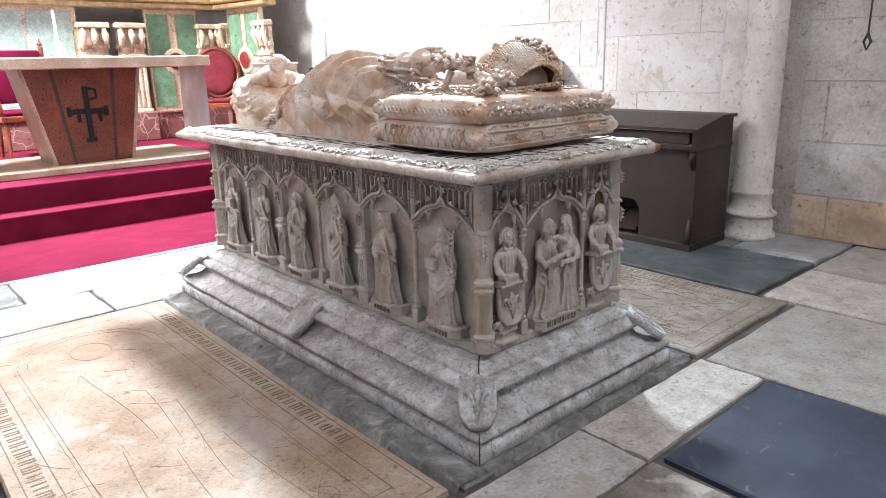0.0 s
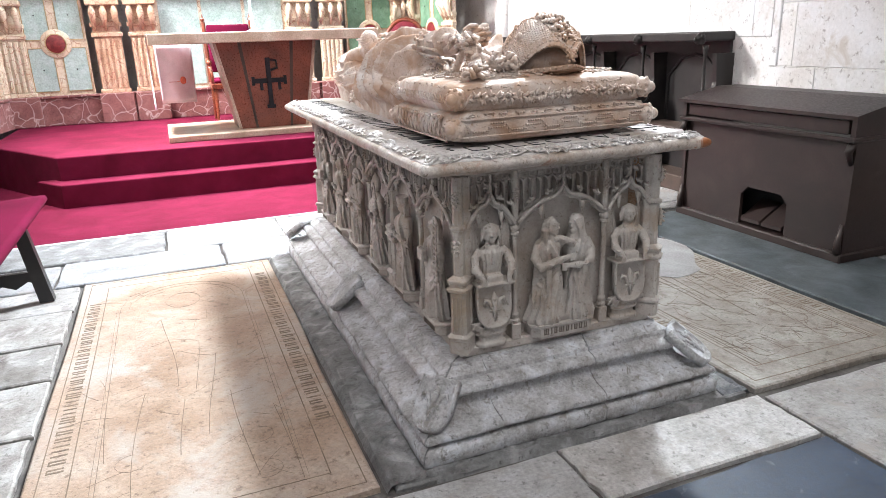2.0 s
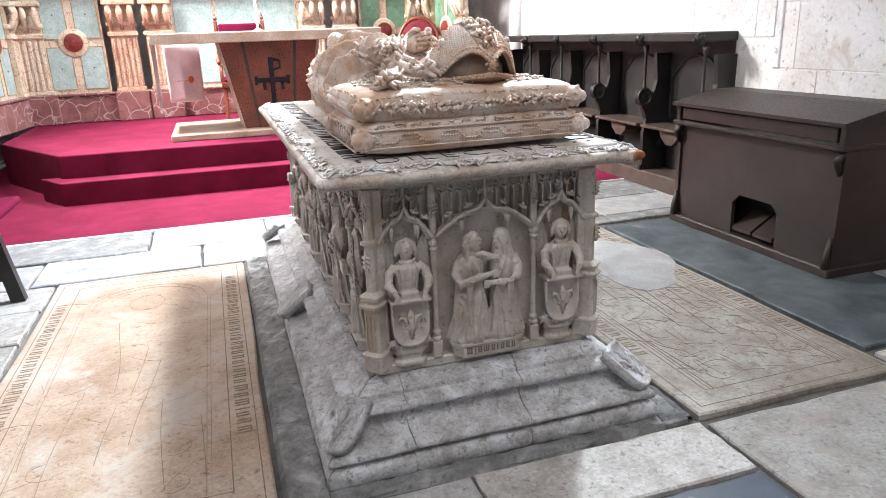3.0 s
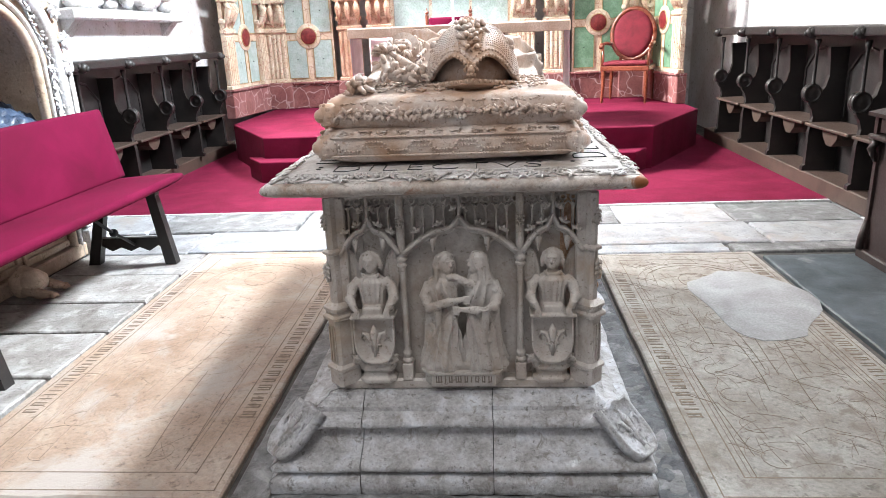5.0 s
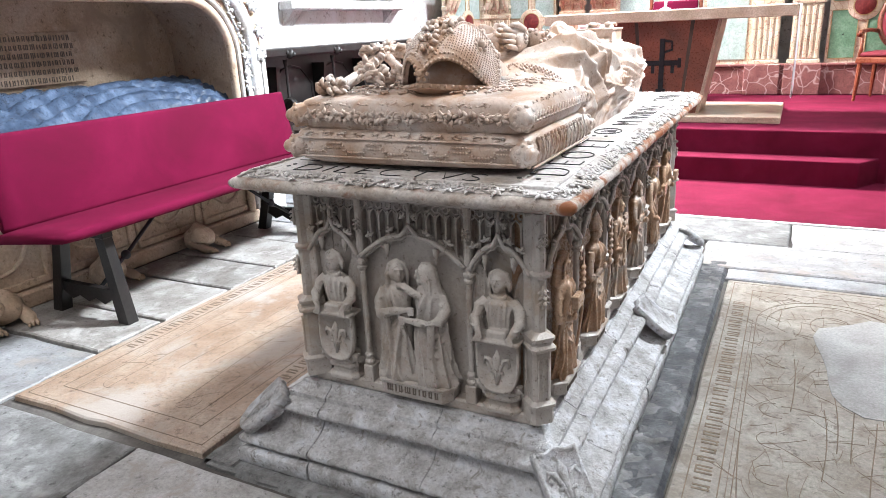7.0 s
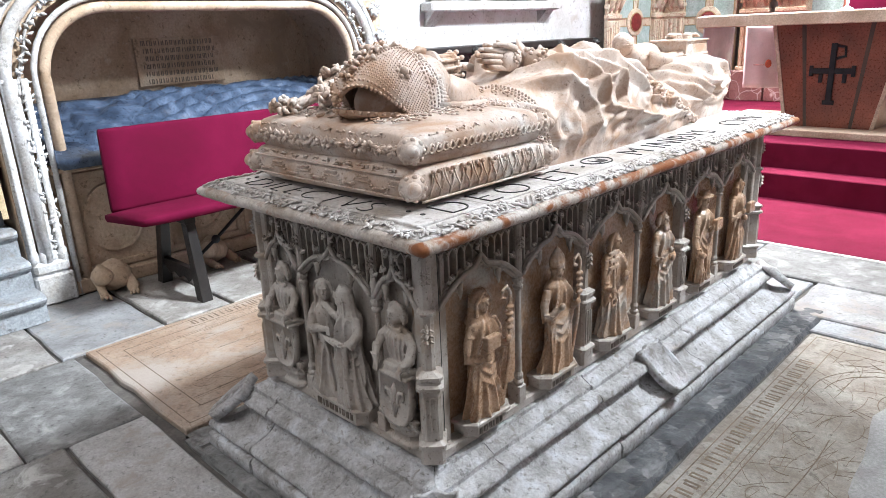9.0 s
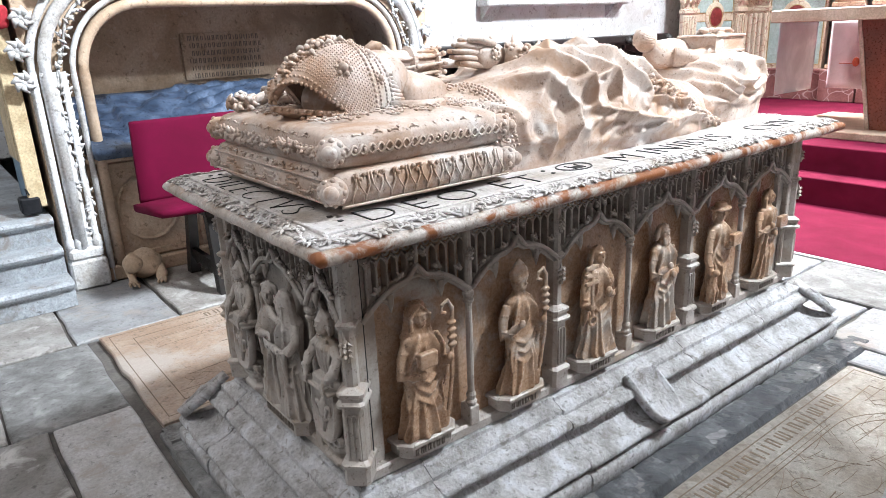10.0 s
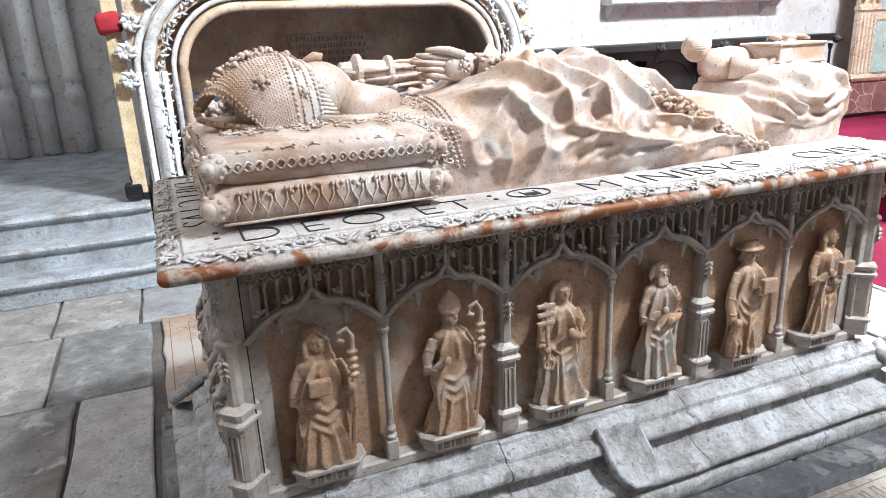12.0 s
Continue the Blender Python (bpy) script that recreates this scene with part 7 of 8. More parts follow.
for xa, xb in ((1.52, 1.43), (1.86, 1.93)):
    part("inlay_strip", loft(B(), [[(xa - 0.012, 6.797, 0.47), (xa + 0.012, 6.797, 0.47), (xa + 0.012, 6.803, 0.47), (xa - 0.012, 6.803, 0.47)], [(xb - 0.016, 6.797, 1.29), (xb + 0.016, 6.797, 1.29), (xb + 0.016, 6.803, 1.29), (xb - 0.016, 6.803, 1.29)]]), SEATWOOD, altar, "lighter veneer strip", inv)
bm = B()
box(bm, 1.655, 1.70, 6.782, 6.80, 0.68, 1.14, 0.004)
box(bm, 1.53, 1.83, 6.784, 6.80, 0.90, 0.945, 0.004)
for x0 in (1.51, 1.82):
    box(bm, x0, x0 + 0.03, 6.783, 6.80, 0.88, 0.965, 0.003)
tube(bm, [(1.70, 6.79, 1.12), (1.76, 6.79, 1.11), (1.765, 6.79, 1.04), (1.70, 6.79, 1.02)], 0.012, 6)
for x0 in (1.585, 1.76):
    box(bm, x0, x0 + 0.03, 6.783, 6.80, 0.83, 0.90, 0.003)
box(bm, 1.635, 1.72, 6.783, 6.80, 0.655, 0.69, 0.003)
part("cross", bm, IRON, altar, "dark metal cross monogram", inv)
part("plinth", box(B(), 0.68, 2.72, 6.57, 7.75, 0.412, 0.47, 0.006), TABLEWOOD, altar, "light oak platform board", inv)


def hanging(bm, x0, x1, y0, y1, z0, z1):
    rows = []
    for j in range(14):
        u = j / 13
        rows.append([(x0 + (x1 - x0) * v + 0.008 * math.sin(9 * v + 2 * u) * u, y0 + (y1 - y0) * v + 0.010 * math.sin(7 * v + 1) * u, z1 + (z0 - z1) * u) for v in [i / 14 for i in range(15)]])
    back = [[(x, y + 0.004, z) for x, y, z in r[::-1]] for r in rows]
    return loft(bm, [a + b for a, b in zip(rows, back)])


cloth = empty("altar_cloth", (1.7, 7.1, 1.39), "white linen altar cloth hanging over both table ends", "cloth")
inv = cloth.matrix_world.inverted()
part("top", box(B(), 0.612, 2.768, 6.75, 7.45, 1.386, 1.391), LINEN, cloth, "", inv)
part("fall", hanging(B(), 0.605, 0.600, 6.75, 7.45, 0.70, 1.391), LINEN, cloth, "white linen fall", inv, True)
part("fall", hanging(B(), 2.772, 2.79, 6.75, 7.45, 0.61, 1.391), LINEN, cloth, "white linen fall", inv, True)
bm = lathe(B(), [(0.05, 1.391), (0.05, 1.40), (0.012, 1.42), (0.012, 1.50), (0.03, 1.52), (0.011, 1.53), (0.011, 1.80), (0.0, 1.802)], 12, (1.62, 7.2))
solo("candle", bm, LINEN, "white candle in a small stand on the altar", "candle", smooth=True)


def armchair(at, rz, label, oval):
    th = empty("armchair", at, label, "chair", "", rz)
    wood = ALTARWOOD
    cushion_mat = DARKVELVET if oval else VELVET
    for x in (-0.25, 0.25):
        for y in (-0.24, 0.22):
            bm = tube(B(), [(x, y, 0.42), (x * 1.02, y, 0.2), (x * 1.05, y * 1.08, 0.0)], [0.026, 0.022, 0.014], 8)
            part("leg", bm, wood, th)
    part("seat_frame", box(B(), -0.29, 0.29, -0.27, 0.25, 0.38, 0.44, 0.012, 2), wood, th, "red-brown wooden frame")
    part("seat", box(B(), -0.26, 0.26, -0.25, 0.22, 0.44, 0.49, 0.024, 3), cushion_mat, th, "velvet seat", smooth=True)
    if oval:
        n = 28
        ringp = [(0.26 * math.cos(2 * math.pi * i / n), 0.22 + 0.05 * math.sin(2 * math.pi * i / n), 0.80 + 0.30 * math.sin(2 * math.pi * i / n)) for i in range(n + 1)]
        part("back_frame", tube(B(), ringp, 0.028, 8), wood, th, "carved oval frame", smooth=True)
        bm = B()
        loft(bm, [[(x * s, 0.22 + (y - 0.22) * s + d, 0.80 + (z - 0.80) * s) for x, y, z in ringp[:-1]] for s, d in ((0.95, 0.012), (0.95, -0.012), (0.7, -0.028), (0.1, -0.032))])
        part("backrest", bm, cushion_mat, th, "oval velvet backrest", smooth=True)
        for x in (-0.14, 0.14):
            part("back_post", tube(B(), [(x, 0.22, 0.42), (x, 0.20, 0.55)], 0.022, 6), wood, th)
    else:
        for x in (-0.27, 0.27):
            bm = tube(B(), [(x, 0.23, 0.42), (x, 0.26, 1.12)], 0.024, 6)
            ball(bm, (x, 0.262, 1.15), 0.026, 8)
            tube(bm, [(x, 0.262, 1.16), (x, 0.262, 1.21)], [0.012, 0.004], 6)
            part("back_post", bm, wood, th)
        part("backrest", box(B(), -0.245, 0.245, 0.22, 0.27, 0.55, 1.09, 0.02, 3), cushion_mat, th, "magenta-red velvet back", smooth=True)
    for k in (-1, 1):
        bm = tube(B(), [(k * 0.25, 0.22, 0.68), (k * 0.29, 0.05, 0.70), (k * 0.30, -0.18, 0.69), (k * 0.29, -0.24, 0.66)], [0.02, 0.02, 0.022, 0.026], 8)
        tube(bm, [(k * 0.29, -0.16, 0.68), (k * 0.27, -0.2, 0.55), (k * 0.27, -0.22, 0.44)], [0.02, 0.016, 0.02], 8)
        part("arm", bm, wood, th, "curved wooden arm", smooth=True)
    return th


armchair((3.70, 8.55, 0.41), -22, "carved armchair with dark red velvet oval back on the dais", True)
armchair((1.50, 8.35, 0.41), 0, "armchair with magenta-red velvet back behind the altar", False)

# banner at the west side of the altar
banner = empty("banner", (0.55, 7.0, 0.47), "pinkish white cloth banner with a red print by the altar", "banner")
inv = banner.matrix_world.inverted()
part("sheet", hanging(B(), 0.66, 1.02, 7.58, 7.60, 0.70, 1.30), PAPER, banner, "pinkish white cloth", inv, True)
bm = B()
ball(bm, (0.90, 7.578, 0.93), (0.03, 0.004, 0.04), 10)
box(bm, 0.76, 0.87, 7.574, 7.582, 0.915, 0.921)
part("print", bm, BANNERRED, banner, "orange-red flame mark", inv)


# ---- painted retable round the apse ----
RY, RB, RT = 9.12, 0.76, 1.99
retable = empty("retable", (1.5, RY, 0.41), "cream, rose and green marbled altar retable with red medallions", "retable")


def rpanel(name, m, bm, mat, label="", smooth=False):
    return part(name, bm, mat, retable, label, retable.matrix_world.inverted() @ m, smooth)


def fluted(w):
    """Meshes of a pilaster: shaft, flute, base, bands, bracket, cap."""
    sh = mesh_of(box(B(), -w / 2, w / 2, -0.05, 0.0, RB, RT - 0.16), "shaft", CREAM)
    fl = mesh_of(box(B(), -w * 0.06, w * 0.06, -0.068, -0.049, RB + 0.05, RB + 0.62, 0.006), "flute", CREAM)
    ba = mesh_of(box(B(), -w / 2 - 0.02, w / 2 + 0.02, -0.075, 0.001, RB, RB + 0.045, 0.006), "foot", CREAM)
    bd = mesh_of(box(B(), -w / 2 - 0.02, w / 2 + 0.02, -0.078, 0.001, 0, 0.05, 0.008), "band", CREAM)
    br = mesh_of(tube(B(), [(0, -0.05, RB + 0.72), (0, -0.095, RB + 0.82), (0, -0.135, RB + 0.92), (0, -0.10, RB + 1.0)], [0.018, 0.030, 0.042, 0.03], 8), "bracket", CREAM, True)
    cp = mesh_of(box(B(), -w / 2 - 0.03, w / 2 + 0.03, -0.14, 0.001, RB + 1.0, RB + 1.06, 0.01), "cap", CREAM)
    return sh, fl, ba, bd, br, cp


def recolour(meshes, mat):
    out = []
    for me in meshes:
        me = me.copy()
        me.materials.clear()
        me.materials.append(mat)
        out.append(me)
    return tuple(out)


FLUTED = fluted(0.30)
FLUTED_ROSE = recolour(FLUTED, ROSE)
FLUTED_SLIM = fluted(0.22)


def pilaster(m, meshes, w, label):
    sh, fl, ba, bd, br, cp = meshes
    p = rpanel("pilaster", m, sh, CREAM, label)
    for i in range(5):
        part("flute", fl, CREAM, p, "", Matrix.Translation((-w / 2 + (i + 0.5) * w / 5, 0, 0)))
    part("foot", ba, CREAM, p)
    for z in (0.645, 0.76):
        part("band", bd, CREAM, p, "", Matrix.Translation((0, 0, RB + z)))
    for k in (-0.4, 0, 0.4):
        part("bracket", br, CREAM, p, "", Matrix.Translation((k * w, 0, 0)))
    part("cap", cp, CREAM, p)


def disc(r, y, n=28):
    bm = B()
    loft(bm, [[(r * s * math.cos(2 * math.pi * i / n), y - d, r * s * math.sin(2 * math.pi * i / n)) for i in range(n)] for s, d in ((1, 0.0), (1, 0.012), (0.92, 0.018), (0.1, 0.018))])
    return bm


def retable_field(m, w, green, zc):
    """A cream field with four green panels round a red medallion."""
    rpanel("field", m, box(B(), -w / 2, w / 2, -0.01, 0.06, RB, RT), CREAM, "cream veined field")
    g, bar = 0.03, 0.05
    hw = w / 2 - g
    for sx in (-1, 1):
        for z0, z1 in ((RB + 0.05, zc - bar), (zc + bar, RT - 0.06)):
            xa, xb = sorted((sx * bar, sx * hw))
            rpanel("green_panel", m, box(B(), xa, xb, -0.016, -0.008, z0, z1, 0.003), green, "mottled green inset")
            bm = B()
            for a in ((xa - 0.008, xa, z0, z1), (xb, xb + 0.008, z0, z1), (xa, xb, z0 - 0.008, z0), (xa, xb, z1, z1 + 0.008)):
                box(bm, a[0], a[1], -0.021, -0.009, a[2], a[3])
            rpanel("gilt_fillet", m, bm, GILT, "thin gilt fillet")
            rpanel("stud", m, ball(B(), ((xa + xb) / 2, -0.018, (z0 + z1) / 2), 0.008, 6), IRON, "dark stud")
    c = m @ Matrix.Translation((0, 0, zc))
    rpanel("medallion_ring", c, disc(0.165, -0.010), CREAM, "cream ring", True)
    rpanel("medallion", c, disc(0.105, -0.024), PORPHYRY, "dark red mottled medallion", True)
    rpanel("medallion_rim", c, tube(B(), [(0.108 * math.cos(a), -0.034, 0.108 * math.sin(a)) for a in [2 * math.pi * i / 28 for i in range(29)]], 0.007, 6), GILT, "", True)


# back wall fields
retable_field(pose(-0.40, RY, 0), 0.66, PALEGREEN, 1.345)
retable_field(pose(3.40, RY, 0), 0.66, GREEN, 1.365)
for x, me, lab in ((-0.86, FLUTED, "cream fluted pilaster"), (0.16, FLUTED_ROSE, "rose fluted pilaster"), (0.56, FLUTED_ROSE, "rose fluted pilaster"), (2.44, FLUTED, "cream fluted pilaster"), (2.86, FLUTED, "cream fluted pilaster"), (3.86, FLUTED, "cream fluted pilaster")):
    pilaster(pose(x, RY, 0), me, 0.30, lab)
rpanel("centre_field", pose(1.5, RY, 0), box(B(), -0.80, 0.80, 0.0, 0.06, RB, RT), CREAM, "cream centre field")
for x0, x1 in ((-0.74, -0.28), (-0.24, 0.24), (0.28, 0.74)):
    rpanel("green_panel", pose(1.5, RY, 0), box(B(), x0, x1, -0.012, 0.0, RB + 0.05, RT - 0.05, 0.003), PALEGREEN, "pale green inset")
# wings
for sx, x0, y0, x1, y1, green in ((-1, -1.03, 9.10, -1.17, 8.02, PALEGREEN), (1, 4.03, 9.10, 4.22, 8.06, GREEN)):
    mx, my = (x0 + x1) / 2, (y0 + y1) / 2
    L = math.hypot(x1 - x0, y1 - y0)
    ang = math.degrees(math.atan2(y0 - y1, x0 - x1)) if sx < 0 else math.degrees(math.atan2(y1 - y0, x1 - x0))
    m = pose(mx, my, 0, 0, 0, ang)
    retable_field(m, L * 0.62, green, 1.36)
    for q in (-0.42, 0.42):
        pilaster(m @ Matrix.Translation((q * L, 0, 0)), FLUTED_SLIM, 0.22, "cream fluted pilaster")
    rpanel("wing_plinth", m, box(B(), -L / 2 - 0.03, L / 2 + 0.03, -0.07, 0.05, 0.412, RB - 0.03, 0.008), REDMARBLE, "dull red veined plinth")
    rpanel("wing_plinth_cap", m, box(B(), -L / 2 - 0.04, L / 2 + 0.04, -0.09, 0.05, RB - 0.03, RB, 0.008), REDMARBLE, "")
    rpanel("cornice", m, box(box(B(), -L / 2 - 0.08, L / 2 + 0.08, -0.16, 0.06, RT, RT + 0.07, 0.015), -L / 2 - 0.1, L / 2 + 0.1, -0.20, 0.06, RT + 0.07, RT + 0.13, 0.015), GILT, "dull gilt cornice")
    rpanel("upper_wing", m, box(B(), -L / 2, L / 2, 0.0, 0.06, RT + 0.13, 3.2), CREAM, "")
rpanel("plinth", pose(1.5, RY, 0), box(B(), -2.60, 2.60, -0.06, 0.05, 0.412, RB - 0.03, 0.008), REDMARBLE, "dull red veined plinth")
rpanel("plinth_cap", pose(1.5, RY, 0), box(B(), -2.60, 2.60, -0.085, 0.05, RB - 0.03, RB, 0.008), REDMARBLE, "")
for x in (-0.86, 0.16, 0.56, 2.44, 2.86, 3.86):
    rpanel("pilaster_base", pose(x, RY, 0), box(B(), -0.19, 0.19, -0.12, -0.05, 0.412, RB - 0.004, 0.008), REDMARBLE, "dull red veined block")
rpanel("cornice", pose(1.5, RY, 0), box(box(B(), -2.6, 2.6, -0.16, 0.06, RT, RT + 0.07, 0.015), -2.65, 2.65, -0.20, 0.06, RT + 0.07, RT + 0.13, 0.015), GILT, "dull gilt cornice")
rpanel("upper_field", pose(1.5, RY, 0), box(B(), -2.6, 2.6, 0.0, 0.06, RT + 0.13, 3.6), CREAM, "cream upper field")

# hanging rope by the east bay
bm = tube(B(), [(4.99, 1.62, 3.22), (4.90, 1.62, 3.2), (4.90, 1.62, 1.36)], 0.006, 6)
tube(bm, [(4.90, 1.62, 1.37), (4.90, 1.60, 1.32), (4.90, 1.62, 1.27), (4.90, 1.64, 1.32), (4.90, 1.62, 1.37)], 0.008, 6)
solo("rope", bm, INK, "dark hanging rope ending in a small loop", "rope")


def ashlar(parent, x, y0, y1, z0, z1, rise, length, seed, mat):
    """Courses of dressed blocks that stand a little proud of a wall facing -x."""
    rnd = random.Random(seed)
    z = z0
    while z < z1 - 0.05:
        h = rise * rnd.uniform(0.85, 1.15)
        y = y0 - rnd.uniform(0, length * 0.6)
        while y < y1:
            w = length * rnd.uniform(0.7, 1.3)
            a, b = max(y, y0), min(y + w, y1)
            if b - a > 0.06:
                d = 0.004 + rnd.uniform(0, 0.004)
                g = 0.003
                bm = B()
                loft(bm, [[(x, a + g, z + g), (x, b - g, z + g), (x, b - g, z + h - g), (x, a + g, z + h - g)], [(x - d, a + g + 0.003, z + g + 0.003), (x - d, b - g - 0.003, z + g + 0.003), (x - d, b - g - 0.003, z + h - g - 0.003), (x - d, a + g + 0.003, z + h - g - 0.003)]])
                part("stone_block", bm, mat, parent)
            y += w
        z += h


ashlar(bpy.data.objects["wall_east_bay"], 4.98, -0.8, 2.0, 0.30, 2.6, 0.36, 0.75, 5, DULLPLASTER)
ashlar(bpy.data.objects["wall_east_bay"], 4.98, -0.8, 2.0, 0.0, 0.28, 0.28, 0.5, 6, WARMSTONE)
ashlar(bpy.data.objects["wall_east"], 4.78, 2.42, 3.49, 0.0, 2.6, 0.37, 0.8, 7, PLASTER)
ashlar(bpy.data.objects["wall_east"], 4.78, 3.57, 7.6, 1.2, 2.6, 0.40, 0.9, 8, PLASTER)


# ---- paving, piece by piece ----
def flag_piece(x0, x1, y0, y1, mat, name, z=0.0, jit=0.012, parent=FLOOR, label=""):
    """A flat stone with a worn chamfered rim and uneven corners."""
    rnd = random.Random(int(x0 * 997 + y0 * 7919 + 100000))
    g = 0.004
    cs = [(x0 + g + rnd.uniform(0, jit), y0 + g + rnd.uniform(0, jit)), (x1 - g - rnd.uniform(0, jit), y0 + g + rnd.uniform(0, jit)), (x1 - g - rnd.uniform(0, jit), y1 - g - rnd.uniform(0, jit)), (x0 + g + rnd.uniform(0, jit), y1 - g - rnd.uniform(0, jit))]
    edge = []
    for (ax, ay), (bx, by) in zip(cs, cs[1:] + cs[:1]):
        edge.append((ax, ay))
        for u in (0.2, 0.4, 0.6, 0.8):
            u += rnd.uniform(-0.08, 0.08)
            edge.append((ax + (bx - ax) * u + rnd.uniform(-1, 1) * jit * 0.5, ay + (by - ay) * u + rnd.uniform(-1, 1) * jit * 0.5))
    cx, cy = (x0 + x1) / 2, (y0 + y1) / 2
    h = z + (0.0 if name.startswith("grave") else rnd.uniform(-0.005, 0.004))
    shrink = lambda p, d: (p[0] - math.copysign(min(d, abs(p[0] - cx)), p[0] - cx), p[1] - math.copysign(min(d, abs(p[1] - cy)), p[1] - cy))
    bm = B()
    loft(bm, [[(*p, -0.04) for p in edge], [(*p, h - 0.006) for p in edge], [(*shrink(p, 0.007), h) for p in edge]])
    return part(name, bm, mat, parent, label)


def pave(x0, x1, y0, y1, depth, width, seed, mats=((FLAG, 0.86), (DARKFLAG, 0.14)), along="x"):
    rnd = random.Random(seed)
    a0, a1, b0, b1 = (x0, x1, y0, y1) if along == "x" else (y0, y1, x0, x1)
    n = max(1, round((b1 - b0) / depth))
    cuts = [b0] + [b0 + (b1 - b0) * (i + rnd.uniform(-0.12, 0.12)) / n for i in range(1, n)] + [b1]
    for c, d in zip(cuts, cuts[1:]):
        m = max(1, round((a1 - a0) / width))
        xs = [a0] + [a0 + (a1 - a0) * (i + rnd.uniform(-0.25, 0.25)) / m for i in range(1, m)] + [a1]
        for p, q in zip(xs, xs[1:]):
            mat = mats[0][0] if rnd.random() < mats[0][1] else mats[-1][0]
            r = (p, q, c, d) if along == "x" else (c, d, p, q)
            flag_piece(*r, mat, "paving_stone")


pave(-1.2, 4.5, 4.36, 4.90, 0.54, 0.85, 1, ((FLAG, 0.75), (DARKFLAG, 0.25)))
pave(-1.2, 4.5, 3.88, 4.36, 0.48, 0.95, 2, ((FLAG, 0.8), (DARKFLAG, 0.2)))
pave(-0.72, 0.12, -2.9, 3.88, 0.42, 0.78, 3, ((FLAG, 0.3), (WORNFLAG, 0.7)))
pave(1.18, 2.55, 1.38, 3.88, 0.34, 0.6, 4, ((DARKFLAG, 1.0),), "y")
pave(2.56, 4.98, 3.70, 3.88, 0.18, 0.9, 5)
pave(4.36, 4.98, 1.56, 3.70, 0.6, 0.7, 6)
pave(3.54, 4.98, 0.80, 1.55, 0.75, 0.9, 7, ((CREAMFLAG, 1.0),))
pave(2.58, 3.54, 0.0, 1.36, 0.68, 0.96, 8, ((CREAMFLAG, 1.0),))
pave(3.54, 4.98, -2.9, 0.80, 0.7, 0.9, 9)
pave(1.74, 3.54, -2.9, 0.0, 0.6, 0.9, 10, ((CREAMFLAG, 1.0),))
pave(0.90, 1.74, -2.9, 1.08, 0.7, 0.84, 11, ((WORNFLAG, 0.6), (CREAMFLAG, 0.4)))
pave(0.90, 2.57, 1.08, 1.37, 0.29, 0.8, 12, ((CREAMFLAG, 0.7), (FLAG, 0.3)))
pave(0.13, 0.90, 0.95, 1.37, 0.42, 0.77, 13, ((DARKFLAG, 1.0),))
pave(0.13, 0.90, -2.9, 0.95, 0.65, 0.77, 14, ((WORNFLAG, 0.7), (FLAG, 0.3)))
pave(4.5, 4.98, 3.88, 4.9, 0.5, 0.5, 15)


# rough mortar bed round the tomb foot, coloured darker on the east side
for x0, x1, y0, y1, bed, label in ((1.155, 1.315, 1.40, 3.95, DARKFLAG, "rough grey mortar beside the tomb foot"), (1.315, 2.44, 1.375, 1.455, DARKFLAG, ""), (2.42, 2.575, 1.40, 3.95, DARKBED, "dark mortar beside the east tomb foot")):
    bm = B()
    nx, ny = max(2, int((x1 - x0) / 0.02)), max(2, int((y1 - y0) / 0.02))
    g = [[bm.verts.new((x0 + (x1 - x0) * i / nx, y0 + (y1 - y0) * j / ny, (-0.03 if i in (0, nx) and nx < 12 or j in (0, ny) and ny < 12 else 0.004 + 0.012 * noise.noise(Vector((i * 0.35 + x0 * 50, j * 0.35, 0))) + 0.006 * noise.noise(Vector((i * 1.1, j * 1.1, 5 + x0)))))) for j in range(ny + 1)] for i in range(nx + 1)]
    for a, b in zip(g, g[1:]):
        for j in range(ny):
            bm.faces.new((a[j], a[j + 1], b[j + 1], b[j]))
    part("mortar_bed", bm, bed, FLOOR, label)


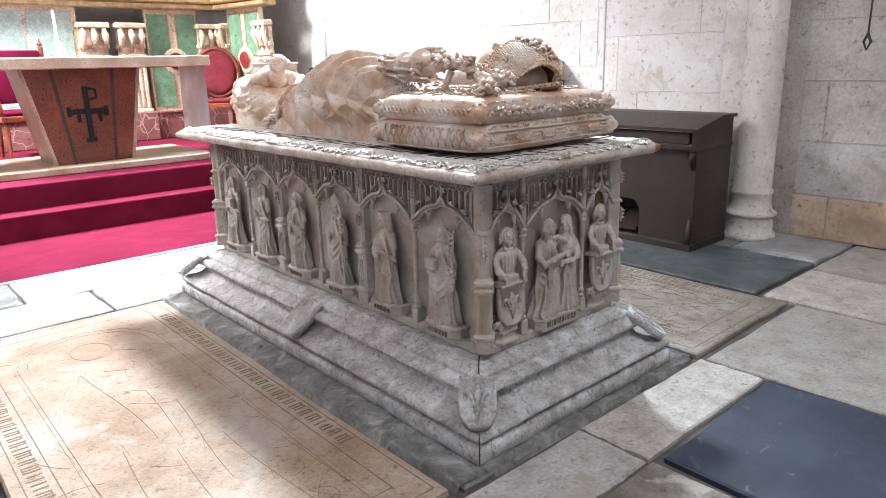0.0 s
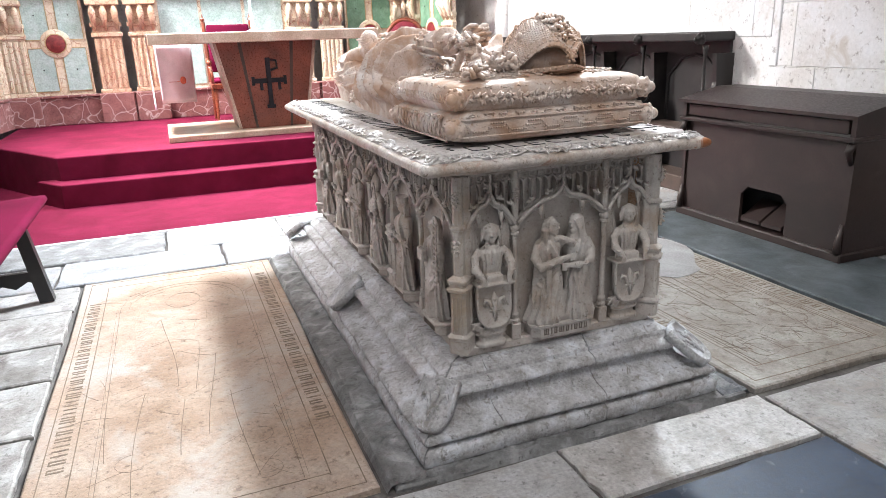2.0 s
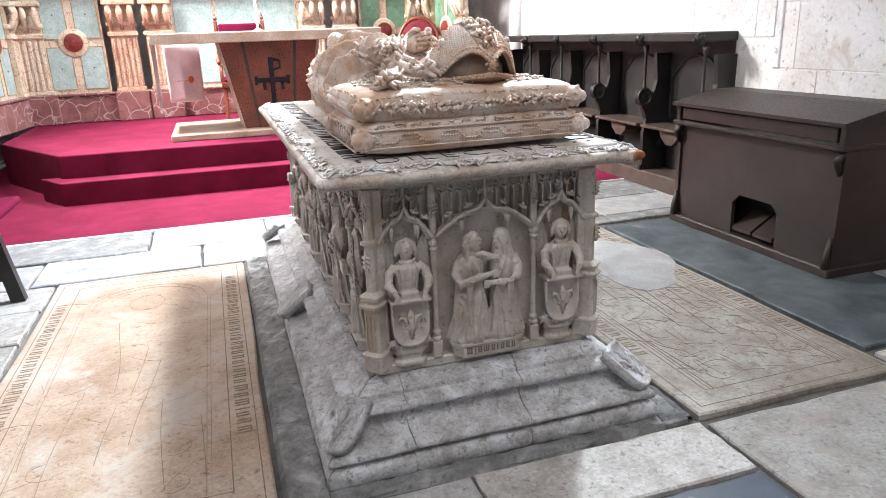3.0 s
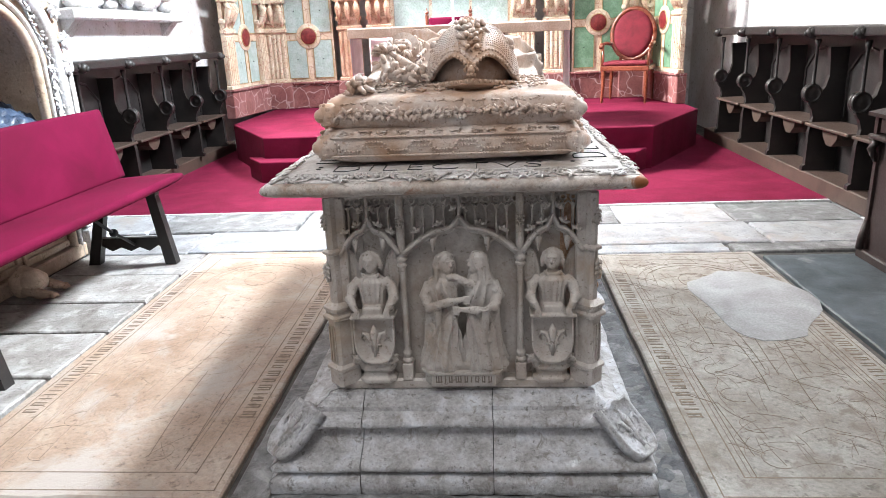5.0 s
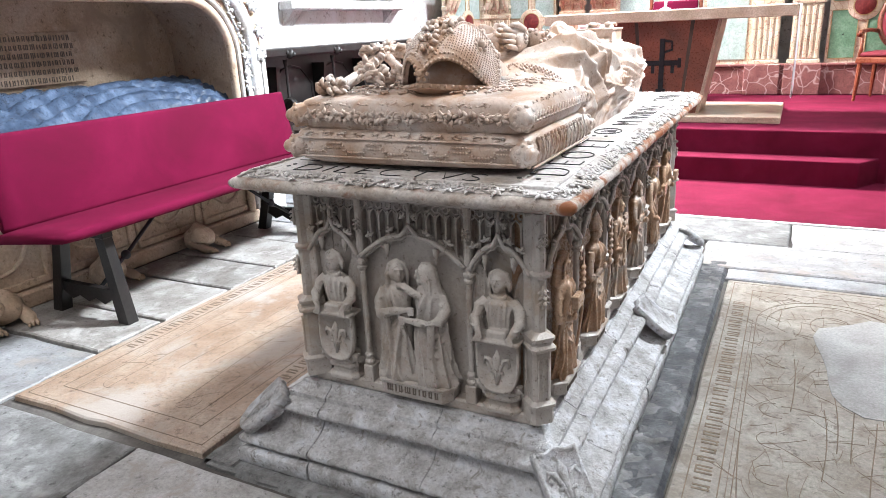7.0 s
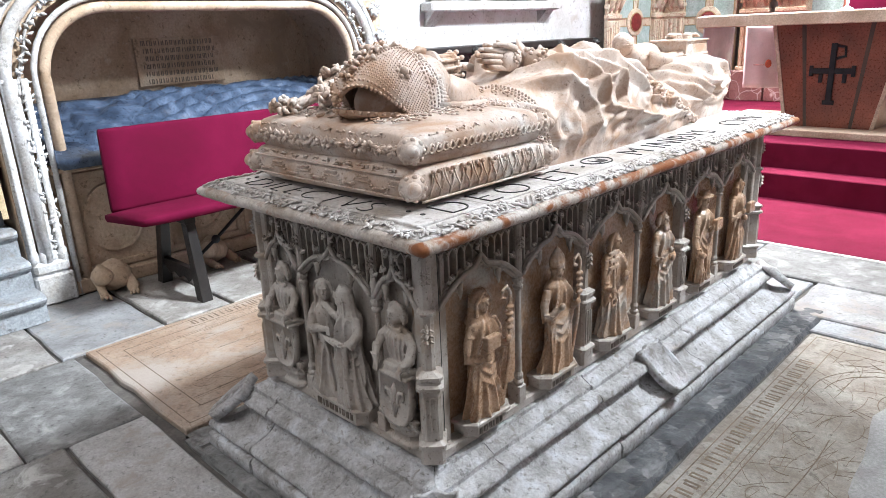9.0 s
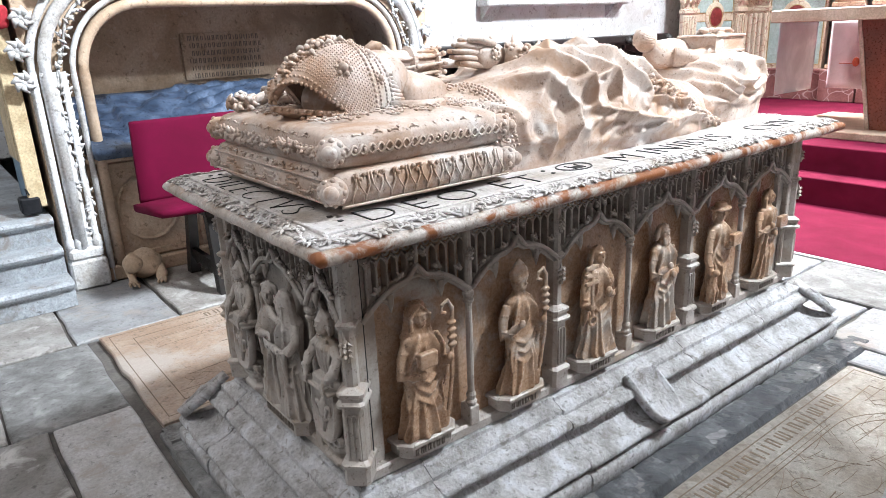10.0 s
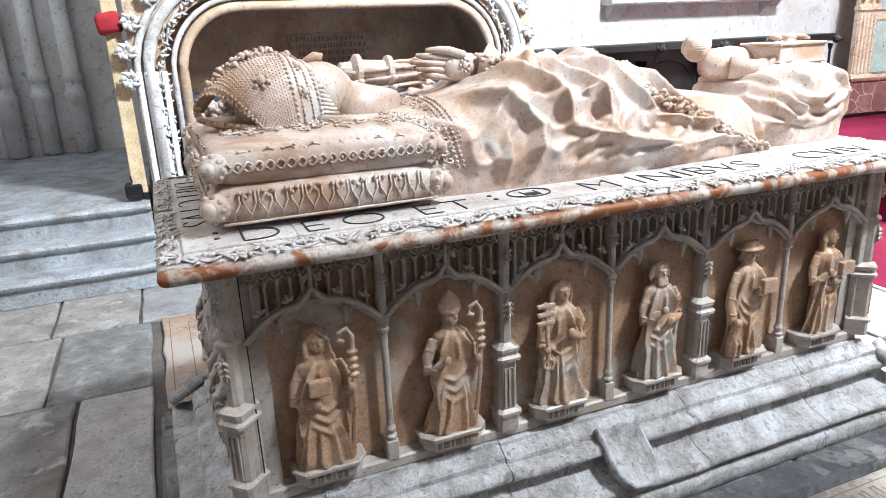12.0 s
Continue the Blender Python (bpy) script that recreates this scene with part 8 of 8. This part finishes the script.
def grave(name, x0, x1, y0, y1, mat, label, seed):
    ob = flag_piece(x0, x1, y0, y1, mat, name, 0.006, 0.014, None)
    tagged(ob, label, "grave slab", kind="structure")
    rnd = random.Random(seed)
    # border lines and worn border writing
    bm = B()
    for k in (0.045, 0.135):
        for a in ((x0 + k, x0 + k + 0.004, y0 + k, y1 - k), (x1 - k - 0.004, x1 - k, y0 + k, y1 - k), (x0 + k, x1 - k, y0 + k, y0 + k + 0.004), (x0 + k, x1 - k, y1 - k - 0.004, y1 - k)):
            box(bm, a[0], a[1], a[2], a[3], 0.004, 0.0068)
    part("border_line", bm, CARVED, ob, "worn engraved border line")
    for xx, rz in ((x0 + 0.09, 90), (x1 - 0.09, -90)):
        bm = writing(B(), (y1 - y0) * (0.66 if rz > 0 else 0.72), 0.055, 0.0006, seed + rz)
        part("border_writing", bm, CARVED, ob, "worn gothic border writing", pose(xx, (y0 + y1) / 2 + 0.08, 0.0065, -90, 0, rz))
    bm = B()
    mx, L = (x0 + x1) / 2, y1 - y0
    strong = 0.75 if seed == 72 else 0.5

    def stroke(pts, r):
        tube(bm, [(x, y, 0.0064) for x, y in pts], r * strong, 4)
    # outline of a robed effigy on a cushion, folds, an arched frame with small tracery
    for k in (-1, 1):
        for o, a, f, ph in ((0.27, 0.03, 6, 0.3), (0.17, 0.03, 8, 1.2), (0.08, 0.035, 9, 2.0), (0.03, 0.02, 11, 0.7)):
            u0 = rnd.uniform(0.08, 0.45)
            u1 = u0 + rnd.uniform(0.12, 0.30)
            stroke([(mx + k * (o + a * math.sin(f * u + ph + k)), y0 + L * u) for u in [u0 + (u1 - u0) * i / 30 for i in range(31)]], 0.0024)
        stroke([(mx + k * 0.30, y0 + L * u) for u in (0.06, 0.3, 0.6, 0.78)], 0.0022)
        stroke([(mx + k * 0.315, y0 + L * u) for u in (0.06, 0.3, 0.6, 0.78)], 0.0015)
        for q in range(7 if seed == 72 else 2):
            y = y0 + L * (0.10 + 0.085 * q)
            stroke([(mx + k * (0.20 + 0.05 * math.sin(b)), y + 0.05 * math.cos(b)) for b in [0.45 * i for i in range(9)]], 0.0017)
    for r in (0.30, 0.26):
        stroke([(mx + r * math.cos(a), y0 + L * 0.78 + r * math.sin(a)) for a in [math.pi * i / 24 for i in range(25)]], 0.0022)
    stroke([(mx + 0.085 * math.cos(a), y0 + L * 0.79 + 0.11 * math.sin(a)) for a in [2 * math.pi * i / 24 for i in range(25)]], 0.0022)
    for _ in range(260 if seed == 72 else 40):
        p = Vector((rnd.uniform(x0 + 0.17, x1 - 0.17), rnd.uniform(y0 + 0.17, y1 - 0.2)))
        a, c = rnd.choice((0.5, 1.2, 1.6, 2.5)) + rnd.uniform(-0.2, 0.2), rnd.uniform(-0.35, 0.35)
        pts = [p]
        for i in range(rnd.choice((3, 4, 6))):
            pts.append(pts[-1] + 0.026 * Vector((math.cos(a + c * i * 0.5), math.sin(a + c * i * 0.5))))
        stroke(pts, rnd.uniform(0.0009, 0.0016))
    part("engraving", bm, CARVED, ob, "faint engraved drawing")
    return ob


grave("grave_slab_west", 0.13, 1.16, 1.40, 3.86, BROWNSLAB, "worn brown stone grave slab with engraved border writing", 71)
grave("grave_slab_east", 2.575, 3.52, 1.385, 3.69, PALESLAB, "worn pale stone grave slab with engraved border writing", 72)
bm = B()
rnd = random.Random(3)
edge = [(3.23 + 0.27 * math.cos(a) * (1 + 0.18 * math.sin(3 * a + 1)), 2.90 + 0.44 * math.sin(a) * (1 + 0.12 * math.sin(2 * a)) + rnd.uniform(-0.02, 0.02)) for a in [2 * math.pi * i / 26 for i in range(26)]]
loft(bm, [[(x, y, 0.002) for x, y in edge], [(x, y, 0.0085) for x, y in edge], [(3.23 + (x - 3.23) * 0.93, 2.9 + (y - 2.9) * 0.93, 0.0105) for x, y in edge]])
part("mortar_patch", bm, CEMENT, bpy.data.objects["grave_slab_east"], "smooth grey mortar patch")
tagged(flag_piece(1.76, 2.56, -0.10, 1.075, BLUESLAB, "grave_slab_blue", 0.004, 0.012, None), "smooth blue-black floor slab", "floor slab", kind="structure")
tagged(flag_piece(3.535, 4.35, 1.56, 3.62, LEDGER, "grave_slab_dark", 0.005, 0.012, None), "dark green-grey ledger slab before the harmonium", "floor slab", kind="structure")
